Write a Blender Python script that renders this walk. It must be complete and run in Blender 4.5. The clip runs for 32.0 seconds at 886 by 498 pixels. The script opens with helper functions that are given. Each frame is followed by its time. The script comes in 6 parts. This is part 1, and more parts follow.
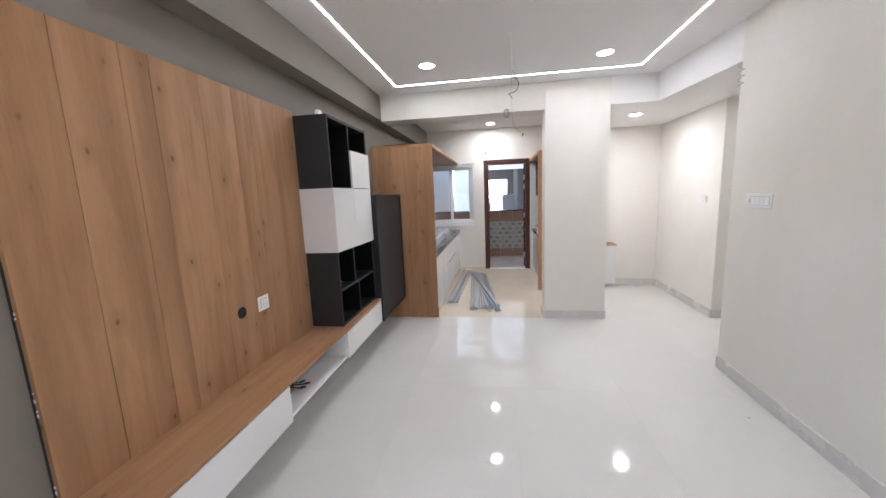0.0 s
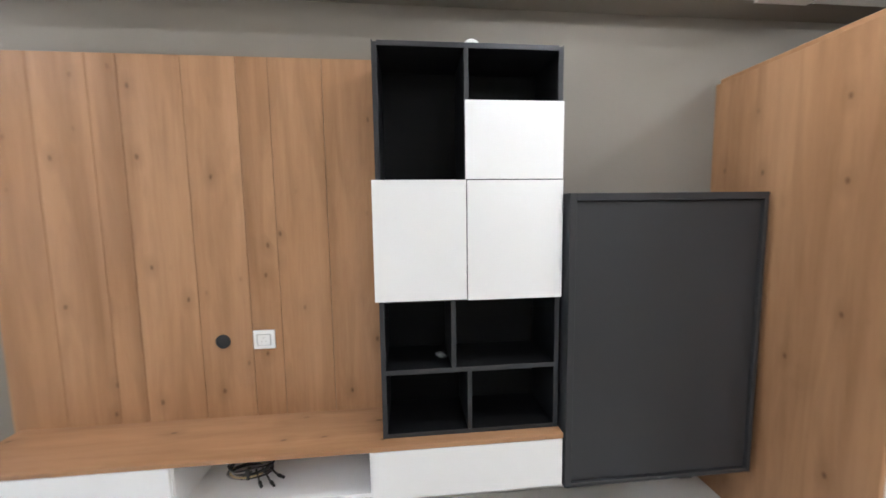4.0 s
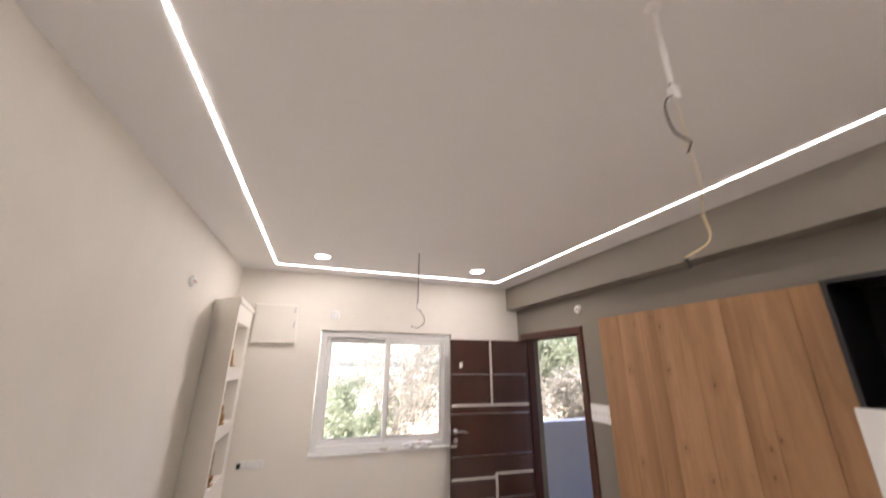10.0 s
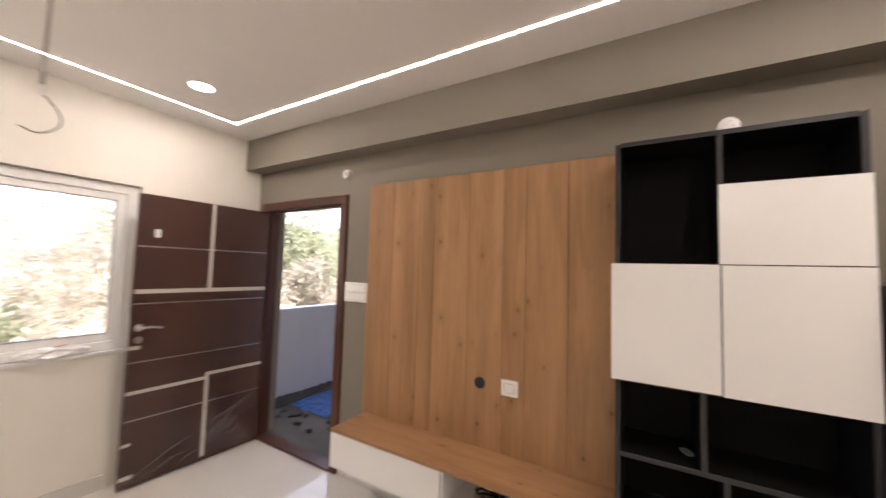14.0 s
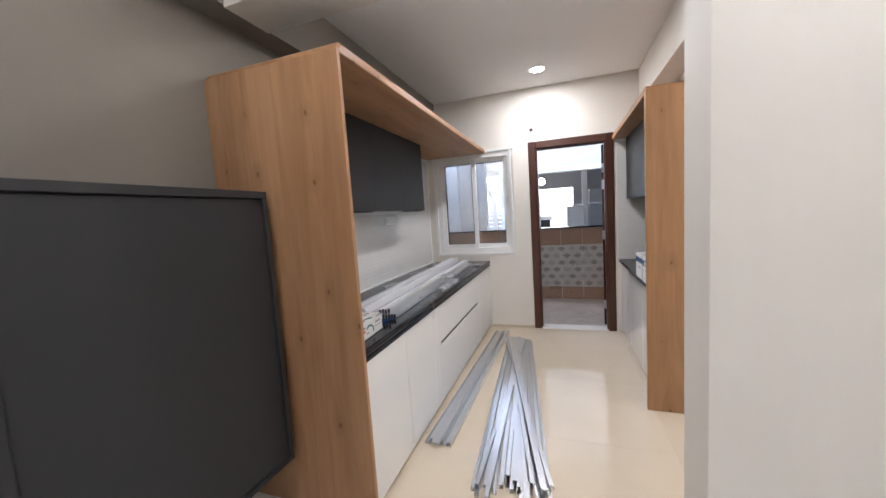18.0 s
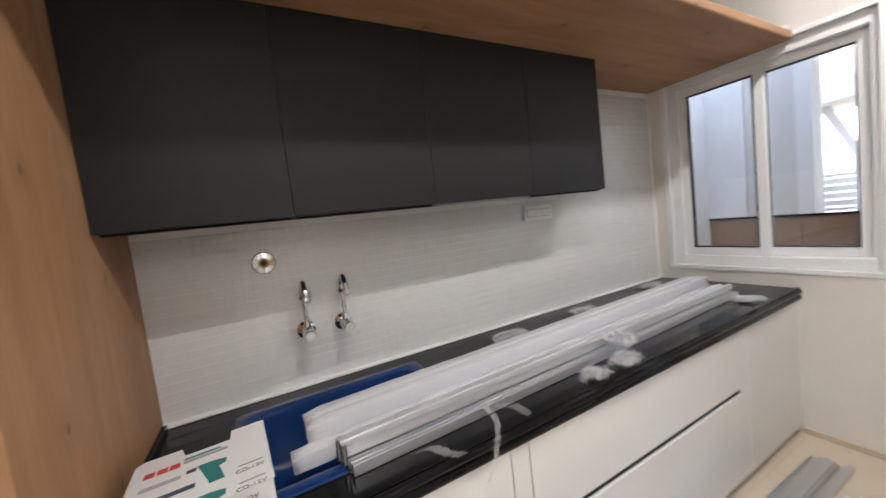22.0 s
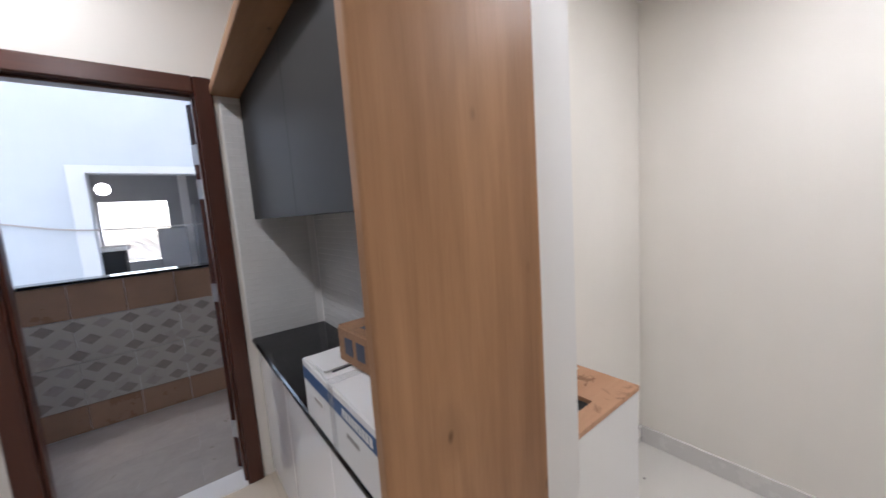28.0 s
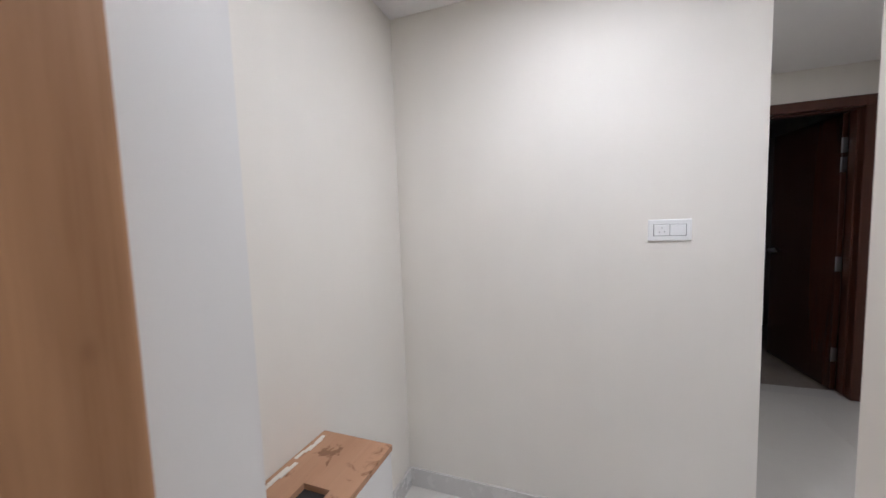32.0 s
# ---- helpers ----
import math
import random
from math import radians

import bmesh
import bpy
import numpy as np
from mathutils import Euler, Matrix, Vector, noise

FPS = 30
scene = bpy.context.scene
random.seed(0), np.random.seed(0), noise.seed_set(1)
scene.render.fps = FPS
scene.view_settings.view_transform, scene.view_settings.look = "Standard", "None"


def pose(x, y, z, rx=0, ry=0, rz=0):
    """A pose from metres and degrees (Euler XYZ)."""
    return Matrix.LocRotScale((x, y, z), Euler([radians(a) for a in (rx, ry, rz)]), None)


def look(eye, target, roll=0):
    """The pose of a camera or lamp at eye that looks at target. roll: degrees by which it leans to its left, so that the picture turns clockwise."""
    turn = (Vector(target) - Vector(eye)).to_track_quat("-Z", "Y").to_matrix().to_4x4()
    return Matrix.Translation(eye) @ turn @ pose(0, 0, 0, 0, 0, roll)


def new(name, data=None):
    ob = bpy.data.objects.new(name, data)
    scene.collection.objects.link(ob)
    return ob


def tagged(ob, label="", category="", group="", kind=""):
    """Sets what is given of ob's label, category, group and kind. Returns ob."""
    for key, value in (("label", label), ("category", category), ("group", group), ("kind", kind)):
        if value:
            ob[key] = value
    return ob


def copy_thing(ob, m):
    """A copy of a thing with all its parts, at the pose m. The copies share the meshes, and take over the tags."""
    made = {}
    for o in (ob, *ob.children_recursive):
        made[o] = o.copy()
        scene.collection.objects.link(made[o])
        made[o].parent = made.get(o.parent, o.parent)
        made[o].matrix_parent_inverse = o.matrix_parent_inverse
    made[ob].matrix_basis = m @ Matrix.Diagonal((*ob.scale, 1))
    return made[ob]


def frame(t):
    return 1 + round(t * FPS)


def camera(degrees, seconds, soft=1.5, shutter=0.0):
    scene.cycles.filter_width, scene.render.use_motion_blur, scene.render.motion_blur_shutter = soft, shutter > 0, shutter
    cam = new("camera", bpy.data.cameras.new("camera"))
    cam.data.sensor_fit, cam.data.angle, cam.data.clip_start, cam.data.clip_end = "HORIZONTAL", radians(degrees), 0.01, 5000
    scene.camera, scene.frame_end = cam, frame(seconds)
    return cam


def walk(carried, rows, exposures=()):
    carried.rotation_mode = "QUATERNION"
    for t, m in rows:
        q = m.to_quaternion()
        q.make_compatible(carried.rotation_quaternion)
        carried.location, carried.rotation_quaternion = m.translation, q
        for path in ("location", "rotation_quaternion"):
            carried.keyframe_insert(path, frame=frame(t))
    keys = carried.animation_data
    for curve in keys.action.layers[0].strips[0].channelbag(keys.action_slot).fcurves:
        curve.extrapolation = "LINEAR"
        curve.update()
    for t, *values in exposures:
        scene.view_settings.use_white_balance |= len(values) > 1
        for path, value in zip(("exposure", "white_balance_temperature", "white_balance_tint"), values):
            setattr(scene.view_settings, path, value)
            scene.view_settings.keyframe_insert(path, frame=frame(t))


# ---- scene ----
cam = camera(103.1, 32.0, 1.5, 0.3)
PATH = [
    (0, (1.495, 0.606, 1.525), (1.186, 2.558, 1.219), -2.3),
    (0.5, (1.598, 0.681, 1.485), (1.17, 2.601, 1.121), -0.3),
    (1, (1.622, 0.911, 1.464), (1.144, 2.815, 1.083), -2.1),
    (1.5, (1.635, 1.232, 1.47), (0.991, 3.079, 1.05), -3.6),
    (2, (1.697, 1.67, 1.464), (0.705, 3.356, 1.051), -3.8),
    (2.5, (1.687, 2.095, 1.464), (0.485, 3.652, 1.101), -5.0),
    (4.5, (1.734, 3.444, 1.465), (-0.228, 3.112, 1.263), 0.8),
    (5, (1.81, 3.545, 1.444), (-0.046, 2.836, 1.211), 0.6),
    (5.5, (1.881, 3.6, 1.49), (0.263, 2.453, 1.228), -0.4),
    (6, (1.94, 3.673, 1.506), (0.702, 2.123, 1.249), 0.1),
    (6.5, (2.035, 3.661, 1.534), (1.036, 1.938, 1.349), -1.0),
    (7, (2.176, 3.719, 1.588), (1.278, 1.932, 1.626), 0.1),
    (7.5, (2.263, 3.849, 1.68), (1.456, 2.063, 2.078), 1.6),
    (8, (2.347, 3.95, 1.752), (1.582, 2.25, 2.476), 0.9),
    (8.5, (2.39, 4.025, 1.798), (1.618, 2.474, 2.797), 1.3),
    (9, (2.392, 4.102, 1.833), (1.686, 2.67, 3.037), 0.6),
    (9.5, (2.412, 4.117, 1.827), (1.752, 2.605, 2.958), 1.6),
    (10, (2.396, 4.007, 1.76), (1.776, 2.211, 2.385), 0.4),
    (10.5, (2.336, 3.832, 1.697), (1.94, 1.884, 1.917), -3.5),
    (11, (2.257, 3.695, 1.633), (2.22, 1.697, 1.686), -0.1),
    (11.5, (2.262, 3.654, 1.555), (2.644, 1.691, 1.59), -1.3),
    (12, (2.215, 3.63, 1.605), (2.545, 1.658, 1.661), -2.1),
    (12.5, (2.208, 3.57, 1.618), (2.134, 1.571, 1.639), -0.4),
    (13, (2.208, 3.513, 1.6), (1.614, 1.603, 1.582), -1.7),
    (13.5, (2.077, 3.406, 1.567), (0.964, 1.745, 1.582), -0.3),
    (14, (1.981, 3.225, 1.556), (0.262, 2.21, 1.674), 1.7),
    (14.5, (1.913, 3.145, 1.554), (-0.049, 2.769, 1.648), -0.5),
    (15, (1.737, 3.112, 1.552), (-0.244, 3.355, 1.681), 1.8),
    (15.5, (1.567, 3.146, 1.566), (-0.265, 3.941, 1.671), -1.1),
    (17.5, (1.576, 3.289, 1.418), (0.934, 5.176, 1.248), -3.5),
    (18, (1.599, 3.492, 1.389), (0.946, 5.373, 1.201), -3.7),
    (18.5, (1.56, 3.735, 1.368), (1.03, 5.655, 1.191), -3.6),
    (19, (1.546, 3.984, 1.37), (0.999, 5.897, 1.172), -4.1),
    (19.5, (1.591, 4.28, 1.403), (0.897, 6.143, 1.182), -3.9),
    (20, (1.564, 4.541, 1.379), (0.839, 6.392, 1.156), -3.9),
    (20.5, (1.566, 4.75, 1.374), (0.745, 6.562, 1.171), -5.4),
    (21, (1.59, 4.96, 1.383), (0.414, 6.566, 1.194), -3.0),
    (21.5, (1.54, 5.08, 1.37), (0.036, 6.39, 1.223), -6.0),
    (22, (1.482, 5.157, 1.384), (-0.279, 6.093, 1.23), -6.8),
    (22.5, (1.458, 5.218, 1.375), (-0.472, 5.725, 1.249), -6.0),
    (23, (1.455, 5.299, 1.424), (-0.507, 5.646, 1.248), -3.1),
    (23.5, (1.436, 5.381, 1.441), (-0.42, 6.095, 1.225), -3.6),
    (24, (1.363, 5.441, 1.449), (-0.243, 6.615, 1.242), -3.0),
    (24.5, (1.338, 5.5, 1.479), (0.123, 7.073, 1.256), -5.1),
    (25, (1.384, 5.568, 1.477), (0.718, 7.435, 1.206), -4.0),
    (25.5, (1.431, 5.588, 1.479), (1.172, 7.554, 1.214), -2.9),
    (27.5, (1.792, 5.595, 1.482), (2.719, 7.35, 1.236), -4.0),
    (28, (1.862, 5.542, 1.433), (3.075, 7.115, 1.205), -3.9),
    (28.5, (1.868, 5.438, 1.445), (3.34, 6.774, 1.23), -2.5),
    (29, (1.8, 5.319, 1.438), (3.322, 6.571, 1.098), -1.6),
    (29.5, (1.816, 5.335, 1.42), (3.401, 6.497, 1.049), -2.4),
    (30, (1.975, 5.46, 1.431), (3.734, 6.347, 1.083), -2.6),
    (30.5, (2.143, 5.523, 1.421), (3.967, 6.289, 1.126), -6.7),
    (31, (2.333, 5.554, 1.397), (4.213, 6.2, 1.178), -2.3),
    (31.5, (2.396, 5.576, 1.387), (4.279, 6.218, 1.185), -2.2),
    (32, (2.278, 5.568, 1.414), (4.147, 6.262, 1.259), -2.0),
]
EXPOSURE = [
    (0.0, 3.20, 5680, 13), (1.0, 3.08, 5750, 14), (2.0, 3.20, 5850, 14), (2.5, 3.23, 5800, 12), (4.5, 3.82, 5600, 9), (5.0, 3.82, 5600, 9), (6.0, 3.35, 5900, 10),
    (7.0, 3.25, 6450, 15), (8.0, 3.10, 6700, 17), (9.0, 3.02, 6700, 18), (10.0, 3.02, 6550, 19), (11.0, 2.95, 6650, 19), (12.0, 2.93, 6900, 19), (13.0, 2.90, 7300, 19),
    (14.0, 3.22, 7050, 19), (15.0, 3.85, 6150, 12), (15.5, 3.85, 6300, 12), (18.0, 3.28, 5870, 13), (19.0, 3.35, 5850, 13), (20.0, 3.10, 5780, 13), (21.0, 3.00, 5950, 13),
    (22.0, 3.40, 6100, 12), (23.0, 3.88, 5980, 12), (24.0, 3.72, 6250, 15), (25.0, 3.08, 6450, 17), (28.0, 2.80, 5720, 14), (29.0, 2.80, 5760, 14), (30.0, 2.68, 5600, 13), (32.0, 2.58, 5560, 14),
]
walk(cam, [(t, look(eye, target, roll)) for t, eye, target, roll in PATH], EXPOSURE)

# ---------------------------------------------------------------- world and sun
SUN_EL, SUN_AZ = radians(60), radians(35)
world = bpy.data.worlds.new("world")
scene.world = world
world.use_nodes = True
wn = world.node_tree
sky = wn.nodes.new("ShaderNodeTexSky")
sky.sky_type, sky.sun_disc = "NISHITA", False
sky.sun_elevation, sky.sun_rotation = SUN_EL, SUN_AZ
sky.air_density, sky.dust_density = 1.0, 3.0
wn.nodes["Background"].inputs["Strength"].default_value = 0.15
haze = wn.nodes.new("ShaderNodeHueSaturation")          # hazy, pale daylight
haze.inputs["Saturation"].default_value = 0.75
wn.links.new(sky.outputs["Color"], haze.inputs["Color"])
wn.links.new(haze.outputs["Color"], wn.nodes["Background"].inputs["Color"])

sun = new("sun", bpy.data.lights.new("sun", "SUN"))
sun.data.energy, sun.data.angle, sun.data.color = 5.0, radians(12), (1, 0.96, 0.9)
sun.matrix_world = look((math.sin(SUN_AZ) * math.cos(SUN_EL) * 30, math.cos(SUN_AZ) * math.cos(SUN_EL) * 30, math.sin(SUN_EL) * 30), (0, 0, 0))

# ---------------------------------------------------------------- plan (metres)
Y_BEAM, Y_END = 4.815, 7.665          # cross beam over the kitchen opening, kitchen end wall
Z_LIV, Z_KIT, Z_LOW = 2.70, 2.735, 2.41
X_NOOK, Y_NOOK = 3.90, 6.405          # dining nook
Y_NOOK_END = 4.905                    # end of the nook wall beside the passage
X_PASS, Y_PASS = 5.645, 3.56          # far wall and south wall of the passage


# ---------------------------------------------------------------- materials
def material(name, color, rough=0.5, metal=0.0, coat=0.0, spec=0.5):
    m = bpy.data.materials.new(name)
    m.use_nodes = True
    b = m.node_tree.nodes["Principled BSDF"]
    b.inputs["Base Color"].default_value = (*color, 1)
    b.inputs["Roughness"].default_value = rough
    b.inputs["Metallic"].default_value = metal
    b.inputs["Coat Weight"].default_value = coat
    b.inputs["Coat Roughness"].default_value = 0.05
    b.inputs["Specular IOR Level"].default_value = spec
    return m


def node(m, kind, **inputs):
    n = m.node_tree.nodes.new(kind)
    for key, value in inputs.items():
        n.inputs[key.replace("_", " ")].default_value = value
    return n


def link(m, a, b):
    m.node_tree.links.new(a, b)


def bsdf(m):
    return m.node_tree.nodes["Principled BSDF"]


def coords(m, scale=(1, 1, 1), shuffle=0.0):
    """Object coordinates in metres, stretched, and shifted from object to object."""
    tc = node(m, "ShaderNodeTexCoord")
    mp = node(m, "ShaderNodeMapping", Scale=scale)
    link(m, tc.outputs["Object"], mp.inputs["Vector"])
    if shuffle:
        info = node(m, "ShaderNodeObjectInfo")
        mul = node(m, "ShaderNodeMath")
        mul.operation = "MULTIPLY"
        mul.inputs[1].default_value = shuffle
        link(m, info.outputs["Random"], mul.inputs[0])
        link(m, mul.outputs[0], mp.inputs["Location"])
    return mp.outputs["Vector"]


def noise_tex(m, vec, scale, detail=4.0, rough=0.55, distort=0.0):
    n = node(m, "ShaderNodeTexNoise", Scale=scale, Detail=detail, Roughness=rough, Distortion=distort)
    link(m, vec, n.inputs["Vector"])
    return n.outputs["Fac"]


def ramp(m, fac, stops):
    r = m.node_tree.nodes.new("ShaderNodeValToRGB")
    els = r.color_ramp.elements
    while len(els) < len(stops):
        els.new(0.5)
    for el, (p, c) in zip(els, stops):
        el.position, el.color = p, (*c, 1)
    link(m, fac, r.inputs["Fac"])
    return r.outputs["Color"]


def mix(m, fac, a, b, mode="MIX"):
    n = m.node_tree.nodes.new("ShaderNodeMix")
    n.data_type, n.blend_type = "RGBA", mode
    for value, sock in ((fac, n.inputs[0]), (a, n.inputs[6]), (b, n.inputs[7])):
        if hasattr(value, "links"):
            link(m, value, sock)
        elif isinstance(value, tuple):
            sock.default_value = (*value, 1)
        else:
            sock.default_value = value
    return n.outputs[2]


def bump(m, fac, strength=0.2, distance=0.002):
    n = node(m, "ShaderNodeBump", Strength=strength, Distance=distance)
    link(m, fac, n.inputs["Height"])
    link(m, n.outputs["Normal"], bsdf(m).inputs["Normal"])


def paint(name, color, rough=0.6, vary=0.04, relief=0.12):
    """Rolled wall paint: broad unevenness, upright roller tracks and a fine grain."""
    m = material(name, color, rough, spec=0.3)
    v = coords(m)
    broad = mix(m, 0.18, noise_tex(m, v, 1.3, 3), noise_tex(m, coords(m, (7, 7, 0.5)), 1.6, 4))
    dark = tuple(c * (1 - vary) for c in color)
    light = tuple(min(1, c * (1 + vary)) for c in color)
    link(m, ramp(m, broad, [(0.3, dark), (0.7, light)]), bsdf(m).inputs["Base Color"])
    bump(m, noise_tex(m, v, 260, 3), relief, 0.0008)
    return m


def wood(name, tones, along="Z", rough=0.45, grain=1.0, knots=True, plank_shift=7.0):
    """Laminate with long grain, broad soft streaks, pores and scattered drawn-out knots."""
    m = material(name, tones[1], rough, spec=0.25 if rough > 0.4 else 0.5)
    axes = "XYZ".index(along)

    def stretched(across, lengthways):
        return coords(m, tuple(lengthways if k == axes else across for k in range(3)), plank_shift)

    broad = noise_tex(m, stretched(4, 0.4), 1.0 * grain, 3, 0.5, 0.5)
    streak = noise_tex(m, stretched(13, 0.7), 1.4 * grain, 4, 0.55, 0.9)
    fine = noise_tex(m, stretched(60, 2.2), 4 * grain, 4, 0.65)
    base = ramp(m, broad, [(0.32, tones[0]), (0.5, tones[1]), (0.70, tones[2])])
    col = mix(m, 0.32, base, ramp(m, streak, [(0.32, tones[0]), (0.52, tones[1]), (0.72, tones[2])]))
    col = mix(m, 0.08, col, ramp(m, fine, [(0.36, tuple(c * 0.5 for c in tones[0])), (0.50, tones[1]), (0.70, tones[2])]))
    if knots:
        patch = noise_tex(m, stretched(10, 1.5), 1.0 * grain, 3, 0.55, 1.2)
        col = mix(m, ramp(m, patch, [(0.46, (0, 0, 0)), (0.66, (0.30, 0.30, 0.30))]), col, tuple(c * 0.85 for c in tones[0]))
        flat = node(m, "ShaderNodeVectorMath")
        flat.operation = "DOT_PRODUCT"
        flat.inputs[1].default_value = tuple(0 if k == axes else 1 for k in range(3))
        link(m, stretched(6.5, 1.0), flat.inputs[0])
        run = node(m, "ShaderNodeSeparateXYZ")
        link(m, stretched(1.0, 3.6), run.inputs[0])
        uv = node(m, "ShaderNodeCombineXYZ")
        link(m, flat.outputs["Value"], uv.inputs[0])
        link(m, run.outputs[axes], uv.inputs[1])
        wob = node(m, "ShaderNodeTexNoise", Scale=3.0, Detail=2.0)
        link(m, uv.outputs[0], wob.inputs["Vector"])
        vo = node(m, "ShaderNodeTexVoronoi", Scale=1.0, Randomness=1.0)
        vo.voronoi_dimensions = "2D"
        off = node(m, "ShaderNodeVectorMath")
        off.operation = "MULTIPLY_ADD"
        off.inputs[1].default_value = (0.10, 0.06, 0.0)
        link(m, wob.outputs["Color"], off.inputs[0])
        link(m, uv.outputs[0], off.inputs[2])
        link(m, off.outputs[0], vo.inputs["Vector"])
        some = node(m, "ShaderNodeSeparateColor")
        link(m, vo.outputs["Color"], some.inputs[0])
        keep = ramp(m, some.outputs[0], [(0.46, (0, 0, 0)), (0.72, (1, 1, 1))])
        halo = mix(m, 1.0, ramp(m, vo.outputs["Distance"], [(0.03, (0.34, 0.34, 0.34)), (0.27, (0, 0, 0))]), keep, "MULTIPLY")
        dot = mix(m, 1.0, ramp(m, vo.outputs["Distance"], [(0.016, (0.66, 0.66, 0.66)), (0.062, (0, 0, 0))]), keep, "MULTIPLY")
        col = mix(m, halo, col, tuple(c * 0.70 for c in tones[0]))
        col = mix(m, dot, col, tuple(c * 0.28 for c in tones[0]))
    link(m, col, bsdf(m).inputs["Base Color"])
    bump(m, fine, 0.15, 0.0006)
    return m


def speckle(name, base, spot, scale, rough, coat=0.0, amount=0.6, spec=0.5):
    m = material(name, base, rough, coat=coat, spec=spec)
    v = coords(m)
    link(m, ramp(m, noise_tex(m, v, scale, 5, 0.7), [(amount, base), (min(1, amount + 0.12), spot)]), bsdf(m).inputs["Base Color"])
    return m


def tile_mat(name, color, rough, vary=0.05, veins=0.0, coat=0.0, cloud=2.0):
    """Vitrified tile: cloudy body, faint veins, tone shifts from piece to piece, light scuffs in the gloss."""
    m = material(name, color, rough, coat=coat)
    v = coords(m, (1, 1, 1), 9.0)
    a = tuple(c * (1 - vary) for c in color)
    b = tuple(min(1, c * (1 + vary)) for c in color)
    col = ramp(m, noise_tex(m, v, cloud, 6, 0.6, 0.8), [(0.3, a), (0.7, b)])
    if veins:
        col = mix(m, veins, col, ramp(m, noise_tex(m, v, 9, 8, 0.7, 2.5), [(0.45, b), (0.52, a)]), "MULTIPLY")
    link(m, col, bsdf(m).inputs["Base Color"])
    scuff = noise_tex(m, v, 3.5, 5, 0.7)
    rr = node(m, "ShaderNodeMapRange")
    rr.inputs["From Min"].default_value, rr.inputs["From Max"].default_value = 0.3, 0.8
    rr.inputs["To Min"].default_value, rr.inputs["To Max"].default_value = rough * 0.7, rough * 1.8
    link(m, scuff, rr.inputs["Value"])
    link(m, rr.outputs[0], bsdf(m).inputs["Roughness"])
    return m


def emitter(name, color, strength):
    m = material(name, color, 0.5)
    bsdf(m).inputs["Emission Color"].default_value = (*color, 1)
    bsdf(m).inputs["Emission Strength"].default_value = strength
    return m


def clear(name, color=(1, 1, 1), rough=0.0, weight=1.0, ior=1.45):
    m = material(name, color, rough)
    bsdf(m).inputs["Transmission Weight"].default_value = weight
    bsdf(m).inputs["IOR"].default_value = ior
    return m


def film_mat(name, tint, see, rough=0.12, run=1.0, relief=0.7):
    """Thin clear wrap: mostly see-through, with a crinkled glossy skin."""
    m = material(name, tint, rough)
    out = m.node_tree.nodes["Material Output"]
    tr = node(m, "ShaderNodeBsdfTransparent")
    mx = node(m, "ShaderNodeMixShader")
    mx.inputs[0].default_value = see
    link(m, bsdf(m).outputs[0], mx.inputs[1])
    link(m, tr.outputs[0], mx.inputs[2])
    link(m, mx.outputs[0], out.inputs["Surface"])
    bump(m, noise_tex(m, coords(m, (1, run, 1), 5), 22, 5, 0.6, 1.5), relief, 0.01)
    return m


M_WALL = paint("warm_white_wall_paint", (0.80, 0.762, 0.695))
# Cooler white, greyed to stand in for shade on the partition's end face.
M_COOL_SHADE = paint("cool_white_shaded_paint", (0.75, 0.735, 0.71))
M_TAUPE = paint("taupe_wall_paint", (0.225, 0.20, 0.165))
M_CEIL = paint("ceiling_white_paint", (0.86, 0.842, 0.825), 0.7, 0.015, 0.05)
M_PALE = paint("pale_exterior_paint", (0.76, 0.75, 0.735), 0.8)
M_BLUEWHITE = paint("pale_blue_exterior_paint", (0.40, 0.445, 0.485), 0.8)
M_PIER = paint("light_grey_exterior_paint", (0.64, 0.615, 0.585), 0.8)
M_GREYWALL = paint("grey_exterior_paint", (0.36, 0.365, 0.375), 0.8)
M_FLOOR = tile_mat("living_floor_tile", (0.73, 0.705, 0.66), 0.045, 0.02, 0.12)
M_KFLOOR = tile_mat("kitchen_floor_tile", (0.67, 0.585, 0.465), 0.045, 0.03, 0.2)
M_GROUT = material("tile_grout", (0.52, 0.50, 0.47), 0.7)
M_SKIRT = tile_mat("skirting_tile", (0.66, 0.64, 0.61), 0.22, 0.012)
OAK = [(0.272, 0.139, 0.064), (0.410, 0.225, 0.112), (0.495, 0.290, 0.156)]
M_OAK = wood("oak_laminate_upright", OAK, "Z")
M_OAK_Y = wood("oak_laminate_lengthways", OAK, "Y")
M_CHAR = speckle("charcoal_laminate", (0.029, 0.0293, 0.031), (0.039, 0.0393, 0.0415), 900, 0.5, spec=0.25)
bsdf(M_CHAR).inputs["Specular IOR Level"].default_value = 0.35
# Warmer black than the charcoal, darkened further to stand in for canopy shade.
M_CHAR_SHADE = speckle("near_black_shaded_laminate", (0.0185, 0.0180, 0.0185), (0.025, 0.0245, 0.025), 900, 0.52, spec=0.25)
# Black laminate taken darker still, so its tone carries the open niches' shade.
M_BLACK = speckle("shade_black_laminate", (0.0035, 0.0035, 0.004), (0.006, 0.006, 0.007), 700, 0.65, spec=0.12)
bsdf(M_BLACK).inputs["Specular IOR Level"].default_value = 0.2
M_GLOSS = material("white_gloss_laminate", (0.80, 0.79, 0.77), 0.12, coat=0.4)
M_WHITE = material("white_matt_board", (0.82, 0.815, 0.80), 0.4)
M_GRANITE = speckle("black_granite", (0.006, 0.006, 0.007), (0.035, 0.035, 0.04), 420, 0.09, 0.0, 0.68)
bsdf(M_GRANITE).inputs["Specular IOR Level"].default_value = 0.22
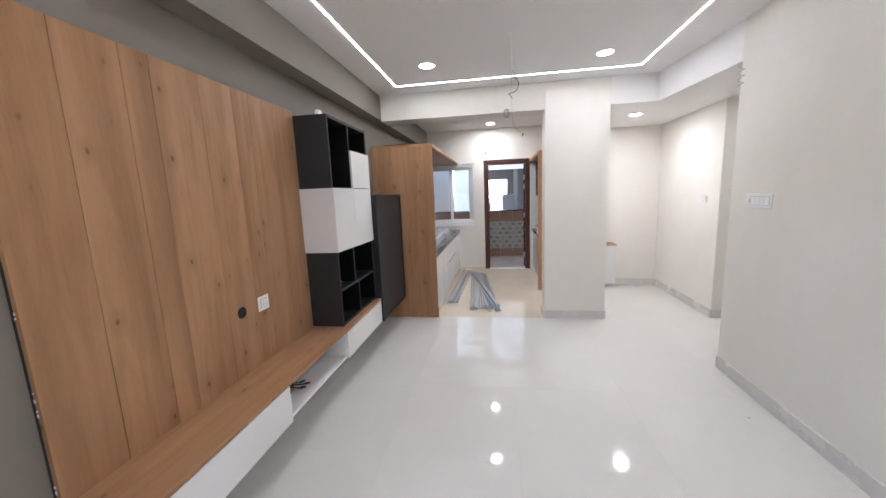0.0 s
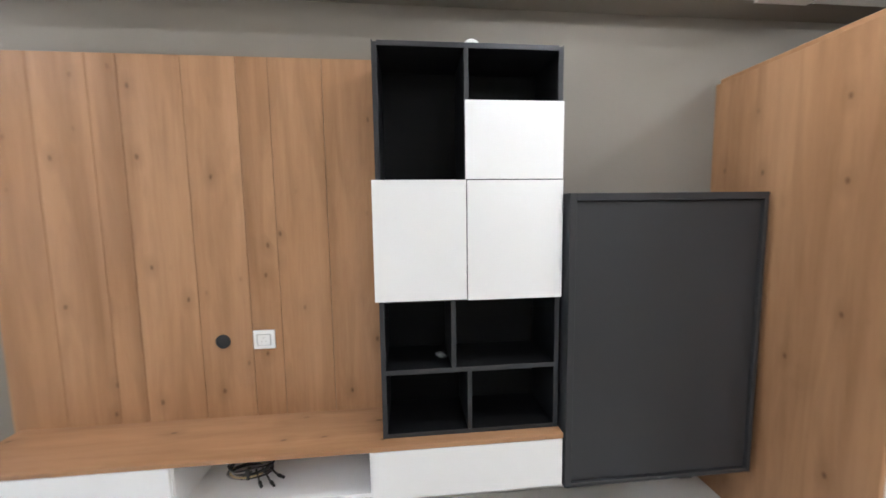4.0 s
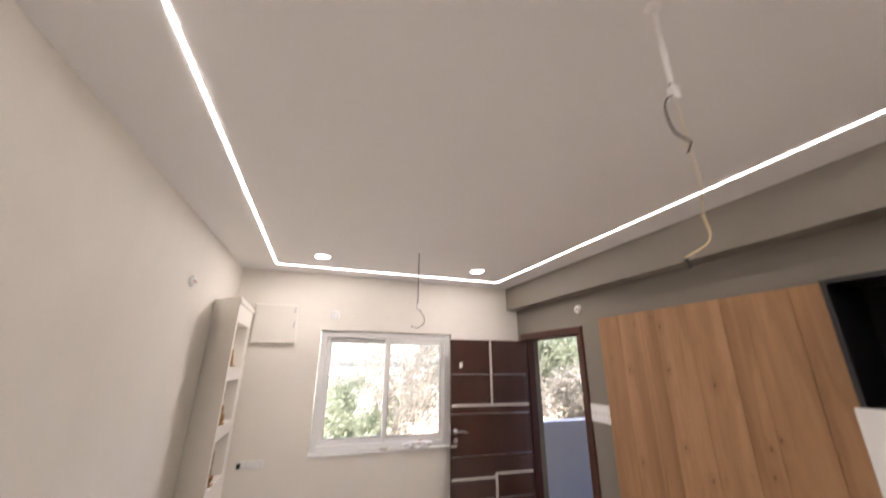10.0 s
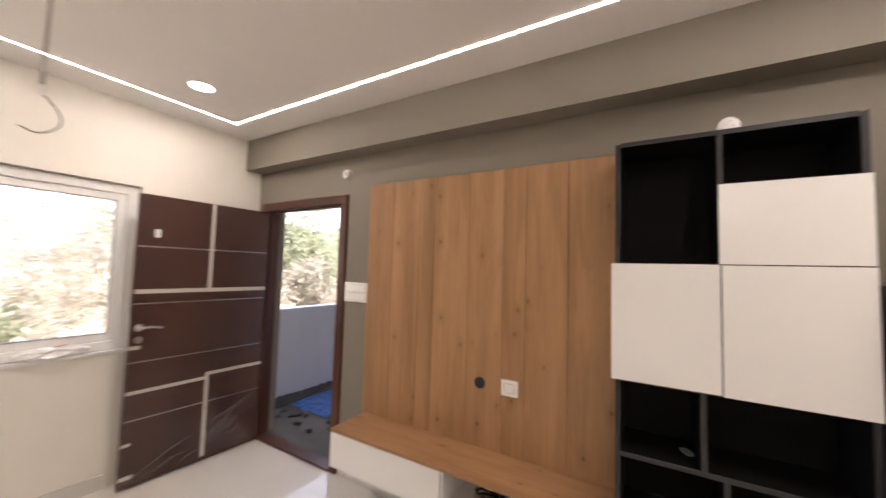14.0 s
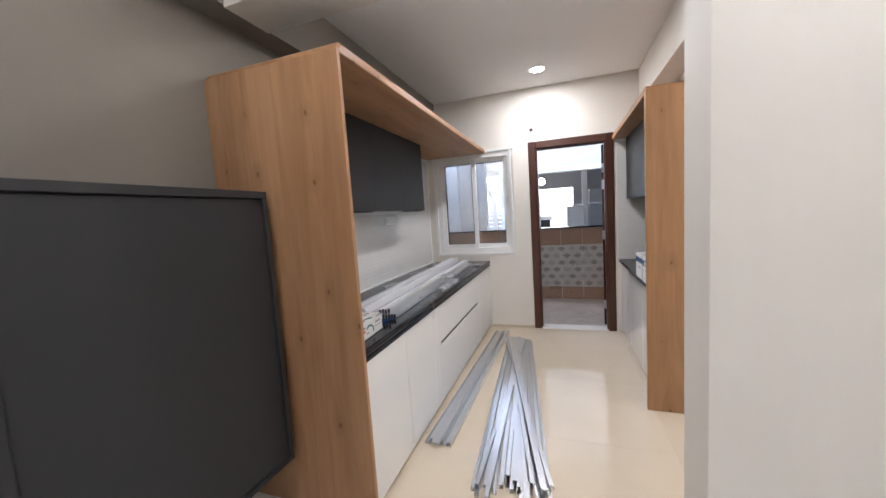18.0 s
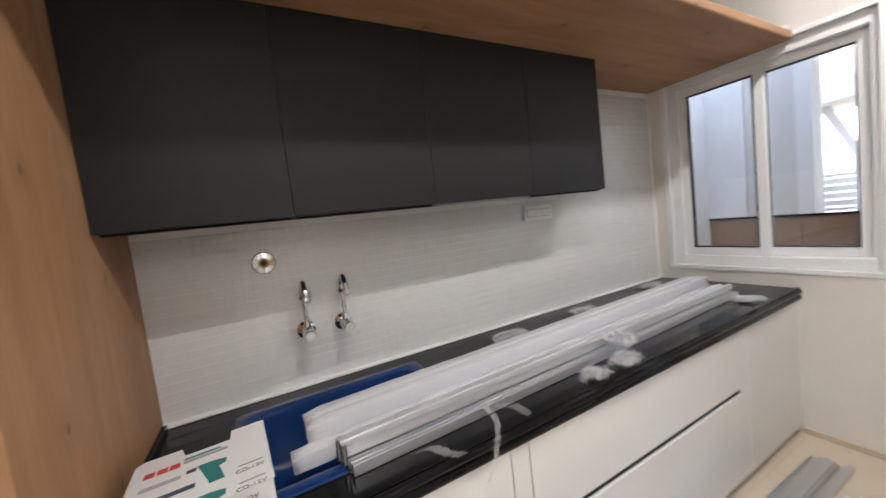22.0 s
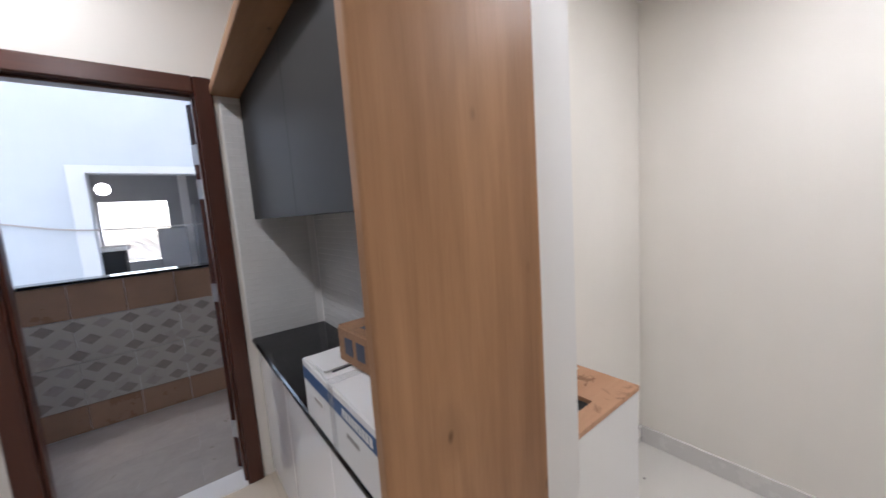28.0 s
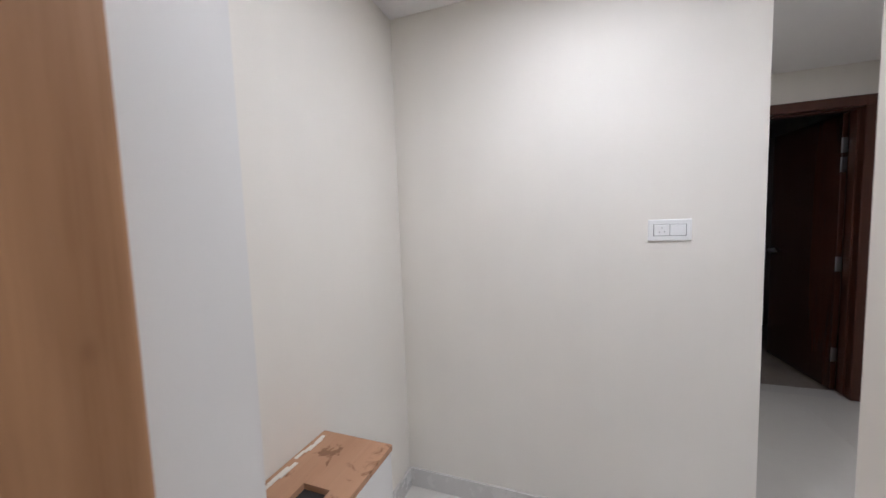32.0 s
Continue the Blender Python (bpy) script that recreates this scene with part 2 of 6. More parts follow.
M_MOSAIC = tile_mat("white_glass_mosaic", (0.70, 0.695, 0.675), 0.16, 0.03, 0, 0.3, 12)
M_MGROUT = material("pale_grout", (0.80, 0.79, 0.77), 0.7)
TEAK = [(0.048, 0.015, 0.008), (0.074, 0.023, 0.013), (0.105, 0.037, 0.021)]
M_TEAK = wood("dark_polished_door_wood", TEAK, "Z", 0.3, 1.3, False)
M_TEAK_H = wood("dark_polished_door_wood_across", TEAK, "X", 0.3, 1.3, False)
M_LEAF = wood("dark_brown_door_veneer", [(0.037, 0.0115, 0.0075), (0.055, 0.018, 0.0115), (0.075, 0.026, 0.017)], "Z", 0.22, 0.8, False)
M_TAPE = material("masking_tape", (0.62, 0.58, 0.52), 0.6)
M_UPVC = material("white_upvc", (0.87, 0.87, 0.86), 0.28)
M_PLASTIC = material("white_plastic", (0.86, 0.855, 0.84), 0.3)
M_GLASS = clear("window_glass", (0.97, 0.99, 0.98))
# Flat dark tone: stands in for shade in holes and slits; also joints, rubber.
M_DARKLINE = material("gap_shade_and_rubber", (0.02, 0.02, 0.02), 0.6)
M_CHROME = material("chrome", (0.75, 0.75, 0.76), 0.08, 1.0)
M_STEEL = material("brushed_steel", (0.55, 0.55, 0.56), 0.3, 1.0)
M_ALU = material("mill_aluminium", (0.90, 0.90, 0.91), 0.32, 0.8)
M_ALUF = material("dull_floor_aluminium", (0.66, 0.67, 0.69), 0.3, 1.0)
M_BLUE = material("blue_protective_film", (0.005, 0.028, 0.115), 0.25)
M_FILM = film_mat("clear_wrap", (0.84, 0.85, 0.86), 0.82)
M_SLEEVE = film_mat("milky_wrap_sleeve", (0.72, 0.72, 0.75), 0.38, 0.10, 0.12, 0.35)
M_WHITEFILM = film_mat("white_crumpled_film", (0.84, 0.84, 0.86), 0.79, 0.10)
M_THINFILM = film_mat("thin_clear_film", (0.6, 0.57, 0.55), 0.965, 0.06)
M_CARD = speckle("brown_cardboard", (0.30, 0.165, 0.085), (0.25, 0.135, 0.07), 60, 0.8, 0, 0.5)
M_CARTON = material("white_carton", (0.74, 0.73, 0.71), 0.5)
M_NAVY = material("navy_print", (0.02, 0.075, 0.20), 0.5)
M_INK = material("dark_print", (0.05, 0.06, 0.09), 0.6)
M_RED = material("red_print", (0.55, 0.04, 0.03), 0.5)
M_TEAL = material("teal_print", (0.02, 0.16, 0.15), 0.5)
M_PLY = wood("raw_plywood", [(0.42, 0.23, 0.13), (0.50, 0.29, 0.175), (0.56, 0.35, 0.22)], "X", 0.75, 0.7, False)
blotch = ramp(M_PLY, noise_tex(M_PLY, coords(M_PLY), 14, 4, 0.6, 0.8), [(0.58, (1, 1, 1)), (0.66, (0.45, 0.38, 0.34))])
ply_in = bsdf(M_PLY).inputs["Base Color"]
link(M_PLY, mix(M_PLY, 0.8, ply_in.links[0].from_socket, blotch, "MULTIPLY"), ply_in)
M_WIRE = material("black_wire", (0.02, 0.02, 0.02), 0.5)
M_WIREY = material("yellow_wire", (0.60, 0.47, 0.25), 0.5)
M_PLATELINE = material("grey_plate_joint", (0.30, 0.29, 0.28), 0.6)
M_CONDUIT = material("grey_conduit", (0.33, 0.31, 0.29), 0.6)
M_LED = emitter("led_strip_light", (1.0, 0.97, 0.92), 2.4)
M_DOWN = emitter("downlight_glow", (1.0, 0.97, 0.92), 8.0)
M_UTFLOOR = tile_mat("grey_utility_tile", (0.38, 0.335, 0.29), 0.35, 0.1, 0.4, 0, 5)
M_BROWNTILE = tile_mat("brown_wall_tile", (0.31, 0.195, 0.125), 0.3, 0.08, 0.3, 0, 4)
M_BEIGETILE = tile_mat("beige_pattern_tile", (0.38, 0.35, 0.31), 0.3, 0.06)
M_DIAMOND = tile_mat("grey_diamond_tile", (0.30, 0.272, 0.243), 0.3, 0.10, 0.4, 0, 20)
M_DIAMOND2 = tile_mat("light_diamond_tile", (0.375, 0.345, 0.31), 0.3, 0.08, 0.3, 0, 15)
M_CONC = paint("bare_concrete", (0.11, 0.105, 0.10), 0.9, 0.3, 0.4)
M_ROUGHWALL = paint("raw_white_plaster", (0.66, 0.68, 0.74), 0.9, 0.06, 0.4)
M_TARP = material("blue_tarpaulin", (0.03, 0.10, 0.32), 0.4)
# Wall tone greyed to carry this room's lack of light.
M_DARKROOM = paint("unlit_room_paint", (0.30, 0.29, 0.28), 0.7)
M_EARTH = paint("bare_ground", (0.20, 0.17, 0.13), 0.95, 0.3, 0.5)
# Bark colour lifted to carry outdoor haze and glare.
M_BARK = paint("haze_paled_bark", (0.34, 0.30, 0.25), 0.9, 0.3, 0.6)


def leaf_mat(name, a, b):
    """Thin leaves: half of the light goes through them; the tone differs from leaf to leaf."""
    m = material(name, a, 0.6)
    g = node(m, "ShaderNodeNewGeometry")
    tone = ramp(m, g.outputs["Random Per Island"], [(0.0, a), (1.0, b)])
    link(m, tone, bsdf(m).inputs["Base Color"])
    tl = node(m, "ShaderNodeBsdfTranslucent")
    link(m, tone, tl.inputs["Color"])
    mx = node(m, "ShaderNodeMixShader")
    mx.inputs[0].default_value = 0.45
    link(m, bsdf(m).outputs[0], mx.inputs[1])
    link(m, tl.outputs[0], mx.inputs[2])
    link(m, mx.outputs[0], m.node_tree.nodes["Material Output"].inputs["Surface"])
    return m


# Leaf tones are lifted and greyed too, standing in for washed-out daylight.
M_LEAFG = leaf_mat("fresh_green_leaves", (0.17, 0.20, 0.13), (0.29, 0.32, 0.24))
M_LEAFD = leaf_mat("dry_brown_green_leaves", (0.22, 0.21, 0.175), (0.34, 0.32, 0.285))

# ---------------------------------------------------------------- building helpers
BASE = {}


def thing(name, at, label, category, group="", kind=""):
    """A top-level thing: an Empty at its base."""
    e = new(name)
    e.location = at
    e.empty_display_size = 0.1
    BASE[e.name] = Vector(at)
    return tagged(e, label, category, group, kind)


def mesh_of(name, bm, mats):
    me = bpy.data.meshes.new(name)
    bm.normal_update()
    bm.to_mesh(me)
    bm.free()
    for m in mats if isinstance(mats, (list, tuple)) else [mats]:
        me.materials.append(m)
    return me


def part(name, bm, mat, parent, label=""):
    """One mesh object, drawn in world metres, under a thing or under a part."""
    base = BASE[parent.name]
    bmesh.ops.translate(bm, verts=bm.verts, vec=-base)
    ob = new(name, mesh_of(name, bm, mat))
    ob.parent = parent
    BASE[ob.name] = base
    return tagged(ob, label)


def solid(name, bm, mat, label, category, kind="", at=None, group=""):
    """A top-level thing that is one mesh."""
    c = Vector(at) if at else Vector((0, 0, 0))
    bmesh.ops.translate(bm, verts=bm.verts, vec=-c)
    ob = new(name, mesh_of(name, bm, mat))
    ob.location = c
    BASE[ob.name] = c
    return tagged(ob, label, category, group, kind)


def add_box(bm, x0, x1, y0, y1, z0, z1, bevel=0.0, segs=1):
    g = bmesh.ops.create_cube(bm, size=1.0)
    vs = g["verts"]
    for v in vs:
        v.co = Vector(((x0 + x1) / 2 + v.co.x * (x1 - x0), (y0 + y1) / 2 + v.co.y * (y1 - y0), (z0 + z1) / 2 + v.co.z * (z1 - z0)))
    if bevel:
        es = list({e for v in vs for e in v.link_edges})
        bmesh.ops.bevel(bm, geom=es, offset=bevel, segments=segs, affect="EDGES", profile=0.5)
    return bm


def box(x0, x1, y0, y1, z0, z1, bevel=0.0, segs=1):
    return add_box(bmesh.new(), x0, x1, y0, y1, z0, z1, bevel, segs)


def prism(points, z0, z1):
    """An upright prism over a plan polygon."""
    bm = bmesh.new()
    low = [bm.verts.new((x, y, z0)) for x, y in points]
    top = [bm.verts.new((x, y, z1)) for x, y in points]
    bm.faces.new(low[::-1])
    bm.faces.new(top)
    n = len(points)
    for i in range(n):
        bm.faces.new((low[i], low[(i + 1) % n], top[(i + 1) % n], top[i]))
    bmesh.ops.recalc_face_normals(bm, faces=bm.faces)
    return bm


def add_cyl(bm, a, b, r, segs=16, r2=None):
    a, b = Vector(a), Vector(b)
    m = Matrix.Translation((a + b) / 2) @ (b - a).to_track_quat("Z", "Y").to_matrix().to_4x4()
    bmesh.ops.create_cone(bm, cap_ends=True, segments=segs, radius1=r, radius2=r if r2 is None else r2, depth=(b - a).length, matrix=m)
    return bm


def cyl(a, b, r, segs=16, r2=None):
    return add_cyl(bmesh.new(), a, b, r, segs, r2)


def add_tube(bm, pts, r, segs=8):
    """A round tube along a line of points."""
    pts = [Vector(p) for p in pts]
    rings, side = [], None
    for i, p in enumerate(pts):
        d = (pts[min(i + 1, len(pts) - 1)] - pts[max(i - 1, 0)]).normalized()
        if side is None:
            side = d.orthogonal().normalized()
        side = (side - d * side.dot(d)).normalized()
        up = d.cross(side)
        rings.append([bm.verts.new(p + r * (math.cos(a) * side + math.sin(a) * up)) for a in [2 * math.pi * k / segs for k in range(segs)]])
    for q, w in zip(rings, rings[1:]):
        for k in range(segs):
            bm.faces.new((q[k], q[(k + 1) % segs], w[(k + 1) % segs], w[k]))
    bm.faces.new(rings[0][::-1])
    bm.faces.new(rings[-1])
    for f in bm.faces:
        f.smooth = True
    return bm


def tube(pts, r, segs=8):
    return add_tube(bmesh.new(), pts, r, segs)


def curve_pts(ctrl, n=6):
    """Points of a smooth line through the given ones."""
    c = [Vector(p) for p in ctrl]
    c = [2 * c[0] - c[1], *c, 2 * c[-1] - c[-2]]
    out = []
    for i in range(1, len(c) - 2):
        for k in range(n):
            t = k / n
            a, b, d, e = c[i - 1], c[i], c[i + 1], c[i + 2]
            out.append(0.5 * (2 * b + (d - a) * t + (2 * a - 5 * b + 4 * d - e) * t * t + (3 * b - a - 3 * d + e) * t ** 3))
    return out + [c[-2]]


def spin(profile, axis_at, segs=24):
    """A turned shape about an upright axis: profile of (radius, height)."""
    bm = bmesh.new()
    x, y, z = axis_at
    rings = [[bm.verts.new((x + r * math.cos(2 * math.pi * k / segs), y + r * math.sin(2 * math.pi * k / segs), z + h)) for k in range(segs)] for r, h in profile]
    for q, w in zip(rings, rings[1:]):
        for k in range(segs):
            bm.faces.new((q[k], q[(k + 1) % segs], w[(k + 1) % segs], w[k]))
    bm.faces.new(rings[0][::-1])
    bm.faces.new(rings[-1])
    bmesh.ops.recalc_face_normals(bm, faces=bm.faces)
    return bm


def turned(bm, m):
    bmesh.ops.transform(bm, matrix=m, verts=bm.verts)
    return bm


def wall_boxes(axis, at0, at1, s0, s1, z0, z1, openings):
    """A wall slab with openings cut through. axis: the way it runs; openings: (start, end, sill, head)."""
    bm = bmesh.new()
    ss = sorted({s0, s1, *[v for o in openings for v in o[:2]]})
    zs = sorted({z0, z1, *[v for o in openings for v in o[2:]]})
    def hole(i, k):
        s, z = (ss[i] + ss[i + 1]) / 2, (zs[k] + zs[k + 1]) / 2
        return any(a < s < b and c < z < d for a, b, c, d in openings)
    def inside(i, k):
        return 0 <= i < len(ss) - 1 and 0 <= k < len(zs) - 1 and not hole(i, k)
    def P(s, n, z):
        return (s, n, z) if axis == "X" else (n, s, z)
    def quad(*pts):
        bm.faces.new([bm.verts.new(p) for p in pts])
    for i in range(len(ss) - 1):
        for k in range(len(zs) - 1):
            if not inside(i, k):
                continue
            a, b, c, d = ss[i], ss[i + 1], zs[k], zs[k + 1]
            quad(P(a, at0, c), P(b, at0, c), P(b, at0, d), P(a, at0, d))
            quad(P(a, at1, c), P(a, at1, d), P(b, at1, d), P(b, at1, c))
            if not inside(i - 1, k):
                quad(P(a, at0, c), P(a, at0, d), P(a, at1, d), P(a, at1, c))
            if not inside(i + 1, k):
                quad(P(b, at0, c), P(b, at1, c), P(b, at1, d), P(b, at0, d))
            if not inside(i, k - 1):
                quad(P(a, at0, c), P(a, at1, c), P(b, at1, c), P(b, at0, c))
            if not inside(i, k + 1):
                quad(P(a, at0, d), P(b, at0, d), P(b, at1, d), P(a, at1, d))
    bmesh.ops.remove_doubles(bm, verts=bm.verts, dist=1e-5)
    bmesh.ops.recalc_face_normals(bm, faces=bm.faces)
    return bm


def lettering(name, text, size, m, mat, parent, label=""):
    """Flat printed words, as a mesh, at the pose m."""
    c = bpy.data.curves.new(name, "FONT")
    c.body, c.size, c.extrude = text, size, 0.0004
    c.align_x, c.align_y = "CENTER", "CENTER"
    tmp = new(name, c)
    me = bpy.data.meshes.new_from_object(tmp.evaluated_get(bpy.context.evaluated_depsgraph_get()))
    bpy.data.objects.remove(tmp)
    bm = bmesh.new()
    bm.from_mesh(me)
    return part(name, turned(bm, m), mat, parent, label)

# ---------------------------------------------------------------- the shell
T = 0.2
RW = [(3.20, 0.0), (3.30, 3.69)]      # the living room's long wall is a little askew


def structure(name, bm, mat, label, category="wall"):
    return solid(name, bm, mat, label, category, "structure")


# outer wall with the entrance door (the taupe feature wall)
structure("wall_west", wall_boxes("Y", -T, 0.0, -0.2, Y_END, 0.0, 2.9, [(0.12, 1.14, 0.0, 2.085)]), M_TAUPE, "taupe grey painted feature wall beside the entrance")
structure("wall_south", wall_boxes("X", -T, 0.0, 0.0, 3.45, 0.0, 2.9, [(0.905, 2.362, 0.915, 2.10)]), M_WALL, "warm white painted wall around the sliding window")
structure("wall_east", prism([RW[0], RW[1], (3.53, 3.69), (3.45, 3.56), (3.42, 0.0)], 0.0, 2.9), M_WALL, "long warm white painted living room wall")
structure("wall_passage_south", box(3.45, X_PASS + 0.2, Y_PASS - 0.18, Y_PASS, 0.0, 2.9), M_WALL, "warm white painted passage wall")
structure("wall_passage_end", wall_boxes("Y", X_PASS, X_PASS + 0.15, Y_PASS, 5.2, 0.0, 2.9, [(3.63, 4.53, 0.0, 2.15)]), M_WALL, "warm white passage end wall with a door")
structure("wall_passage_north", box(X_NOOK + 0.15, X_PASS, Y_NOOK_END, Y_NOOK_END + 0.15, 0.0, 2.9), M_WALL, "warm white painted passage wall")
structure("wall_nook_east", box(X_NOOK, X_NOOK + 0.15, Y_NOOK_END, Y_NOOK + 0.15, 0.0, 2.9), M_WALL, "warm white painted nook wall with a socket")
structure("wall_nook_north", box(2.70, X_NOOK, Y_NOOK, Y_NOOK + 0.15, 0.0, 2.9), M_WALL, "warm white painted wall behind the vanity")
structure("wall_kitchen_east", prism([(2.534, 6.062), (2.70, 6.062), (2.70, Y_END), (2.553, Y_END), (2.553, 6.09), (2.534, 6.09)], 0.0, 2.9), M_COOL_SHADE, "cool white partition wall beside the kitchen counter, greyed for shade")
structure("wall_north", wall_boxes("X", Y_END, Y_END + 0.16, -T, 2.9, 0.0, 2.9, [(0.105, 1.06, 0.90, 2.11), (1.315, 2.055, 0.0, 2.085)]), M_WALL, "warm white kitchen end wall with window and door")
structure("pillar", prism([(2.035, Y_BEAM), (2.72, Y_BEAM), (2.84, 5.240), (2.65, 5.235), (2.65, 5.066), (2.035, 5.066)], 0.0, Z_LOW + 0.3), M_WALL, "square white painted pillar between kitchen and nook", "pillar")

structure("ceiling", prism([(0.0, 0.0), (3.20, 0.0), (3.30, 3.69), (3.30, Y_BEAM), (0.0, Y_BEAM)], Z_LIV, Z_LIV + 0.1), M_CEIL, "white false ceiling over the living room", "ceiling")
structure("ceiling_kitchen", box(0.0, 2.7, Y_BEAM, Y_END, Z_KIT, Z_KIT + 0.1), M_CEIL, "white painted kitchen ceiling", "ceiling")
structure("ceiling_nook", prism([(2.7203, Y_BEAM), (3.19, Y_BEAM), (3.302, 3.692), (3.53, 3.692), (3.46, 3.56), (5.8, 3.56), (5.8, 5.1), (4.05, 5.1), (4.05, 6.6), (2.66, 6.6), (2.66, 5.24), (2.76, 5.24), (2.765, 5.2)], Z_LOW, Z_LIV + 0.15), M_CEIL, "lowered white ceiling over nook and passage", "ceiling")
structure("beam_west", box(0.0, 0.147, 0.0, Y_END, Z_LOW + 0.01, Z_KIT + 0.05), M_TAUPE, "taupe painted beam along the feature wall", "beam")
structure("beam_cross", box(0.1472, 2.034, Y_BEAM + 0.001, 5.08, Z_LOW, Z_KIT + 0.05), M_WALL, "white painted beam over the kitchen opening", "beam")
structure("beam_east", box(2.36, 2.66, 5.067, Y_END, Z_LOW, Z_KIT + 0.05), M_WALL, "white painted beam over the kitchen partition", "beam")

# floors
structure("floor", prism([(-0.2, -0.2), (3.45, -0.2), (3.53, 3.5), (5.9, 3.38), (5.9, 5.2), (4.1, 5.2), (4.1, 6.6), (2.5, 6.6), (2.5, 7.9), (-0.2, 7.9)], -0.15, -0.004), M_GROUT, "screed under the floor tiles", "floor")


def skirting(name, pts, side):
    """A tile skirting along a line of plan points; side: which way it stands off the wall."""
    bm = bmesh.new()
    for (x0, y0), (x1, y1) in zip(pts, pts[1:]):
        d = Vector((x1 - x0, y1 - y0, 0))
        n = Vector((-d.y, d.x, 0)).normalized() * 0.012 * side
        c = [Vector((x0, y0, 0)), Vector((x1, y1, 0)), Vector((x1, y1, 0)) + n, Vector((x0, y0, 0)) + n]
        lo, hi = [bm.verts.new(p + Vector((0, 0, 0.001))) for p in c], [bm.verts.new(p + Vector((0, 0, 0.1))) for p in c]
        bm.faces.new(hi)
        for i in range(4):
            bm.faces.new((lo[i], lo[(i + 1) % 4], hi[(i + 1) % 4], hi[i]))
    bmesh.ops.recalc_face_normals(bm, faces=bm.faces)
    return solid(name, bm, M_SKIRT, "grey-beige tile skirting along the wall", "skirting", "structure")


skirting("baseboard_south", [(1.0, 0.0), (3.20, 0.0)], 1)
skirting("baseboard_east", [(3.20, 0.0), (3.30, 3.69), (3.46, 3.69)], 1)
skirting("baseboard_passage", [(3.46, Y_PASS), (X_PASS, Y_PASS)], 1)
skirting("baseboard_passage_north", [(X_PASS, Y_NOOK_END), (X_NOOK, Y_NOOK_END)], 1)
skirting("baseboard_nook", [(X_NOOK, Y_NOOK_END - 0.012), (X_NOOK, Y_NOOK), (2.70, Y_NOOK)], 1)
skirting("baseboard_pillar", [(2.035, 5.066), (2.035, Y_BEAM), (2.72, Y_BEAM), (2.84, 5.240), (2.65, 5.235), (2.65, 5.066), (2.035, 5.066)], -1)
skirting("baseboard_west", [(0.0, 4.78), (0.0, 1.20)], 1)

# ---------------------------------------------------------------- light: led channel, downlights
S0, S2, S3 = 0.428, 0.302, 4.525
S1A, S1B = 2.855, 2.905                # the strip beside the long wall follows its skew
strip = thing("led_ceiling_strip", (1.65, 2.4, Z_LIV), "bright white led strip recessed round the living room ceiling", "strip light")
HW = 0.0065
for a in ((S0 - HW, S1A + HW, S2 - HW, S2 + HW), (S0 - HW, S1B + HW, S3 - HW, S3 + HW), (S0 - HW, S0 + HW, S2 + HW, S3 - HW)):
    part("diffuser", box(*a, Z_LIV - 0.003, Z_LIV + 0.003), M_LED, strip)
part("diffuser", prism([(S1A - HW, S2 + HW), (S1A + HW, S2 + HW), (S1B + HW, S3 - HW), (S1B - HW, S3 - HW)], Z_LIV - 0.003, Z_LIV + 0.003), M_LED, strip)

lamps = []
# The last entry is an unseen lamp, added to brighten the passage.
for x, y, z, watt in ((0.88, 0.72, Z_LIV, 0.76), (2.43, 0.72, Z_LIV, 0.76), (0.875, 4.0, Z_LIV, 0.62), (2.45, 4.10, Z_LIV, 0.64), (1.42, 5.76, Z_KIT, 1.45), (1.40, 7.16, Z_KIT, 1.45), (3.20, 5.47, Z_LOW, 1.6), (4.45, 4.2, Z_LOW, 0.5)):
    if not lamps:
        d = thing("downlight", (x, y, z), "round white recessed led downlight, switched on", "downlight", "ceiling downlights")
        part("trim_ring", spin([(0.074, 0.0), (0.074, -0.004), (0.066, -0.007), (0.064, -0.004), (0.064, 0.0)], (x, y, z), 32), M_PLASTIC, d)
        part("diffuser", spin([(0.064, 0.0), (0.064, -0.0045), (0.02, -0.006)], (x, y, z), 32), M_DOWN, d)
    else:
        d = copy_thing(lamps[0], Matrix.Translation((x, y, z)))
    lamps.append(d)
    li = new("downlight_beam", bpy.data.lights.new("downlight_beam", "AREA"))
    li.data.shape, li.data.size, li.data.energy, li.data.color = "DISK", 0.12, watt, (1.0, 0.95, 0.89)
    li.data.spread = radians(180)
    li.location = (x, y, z - 0.012)

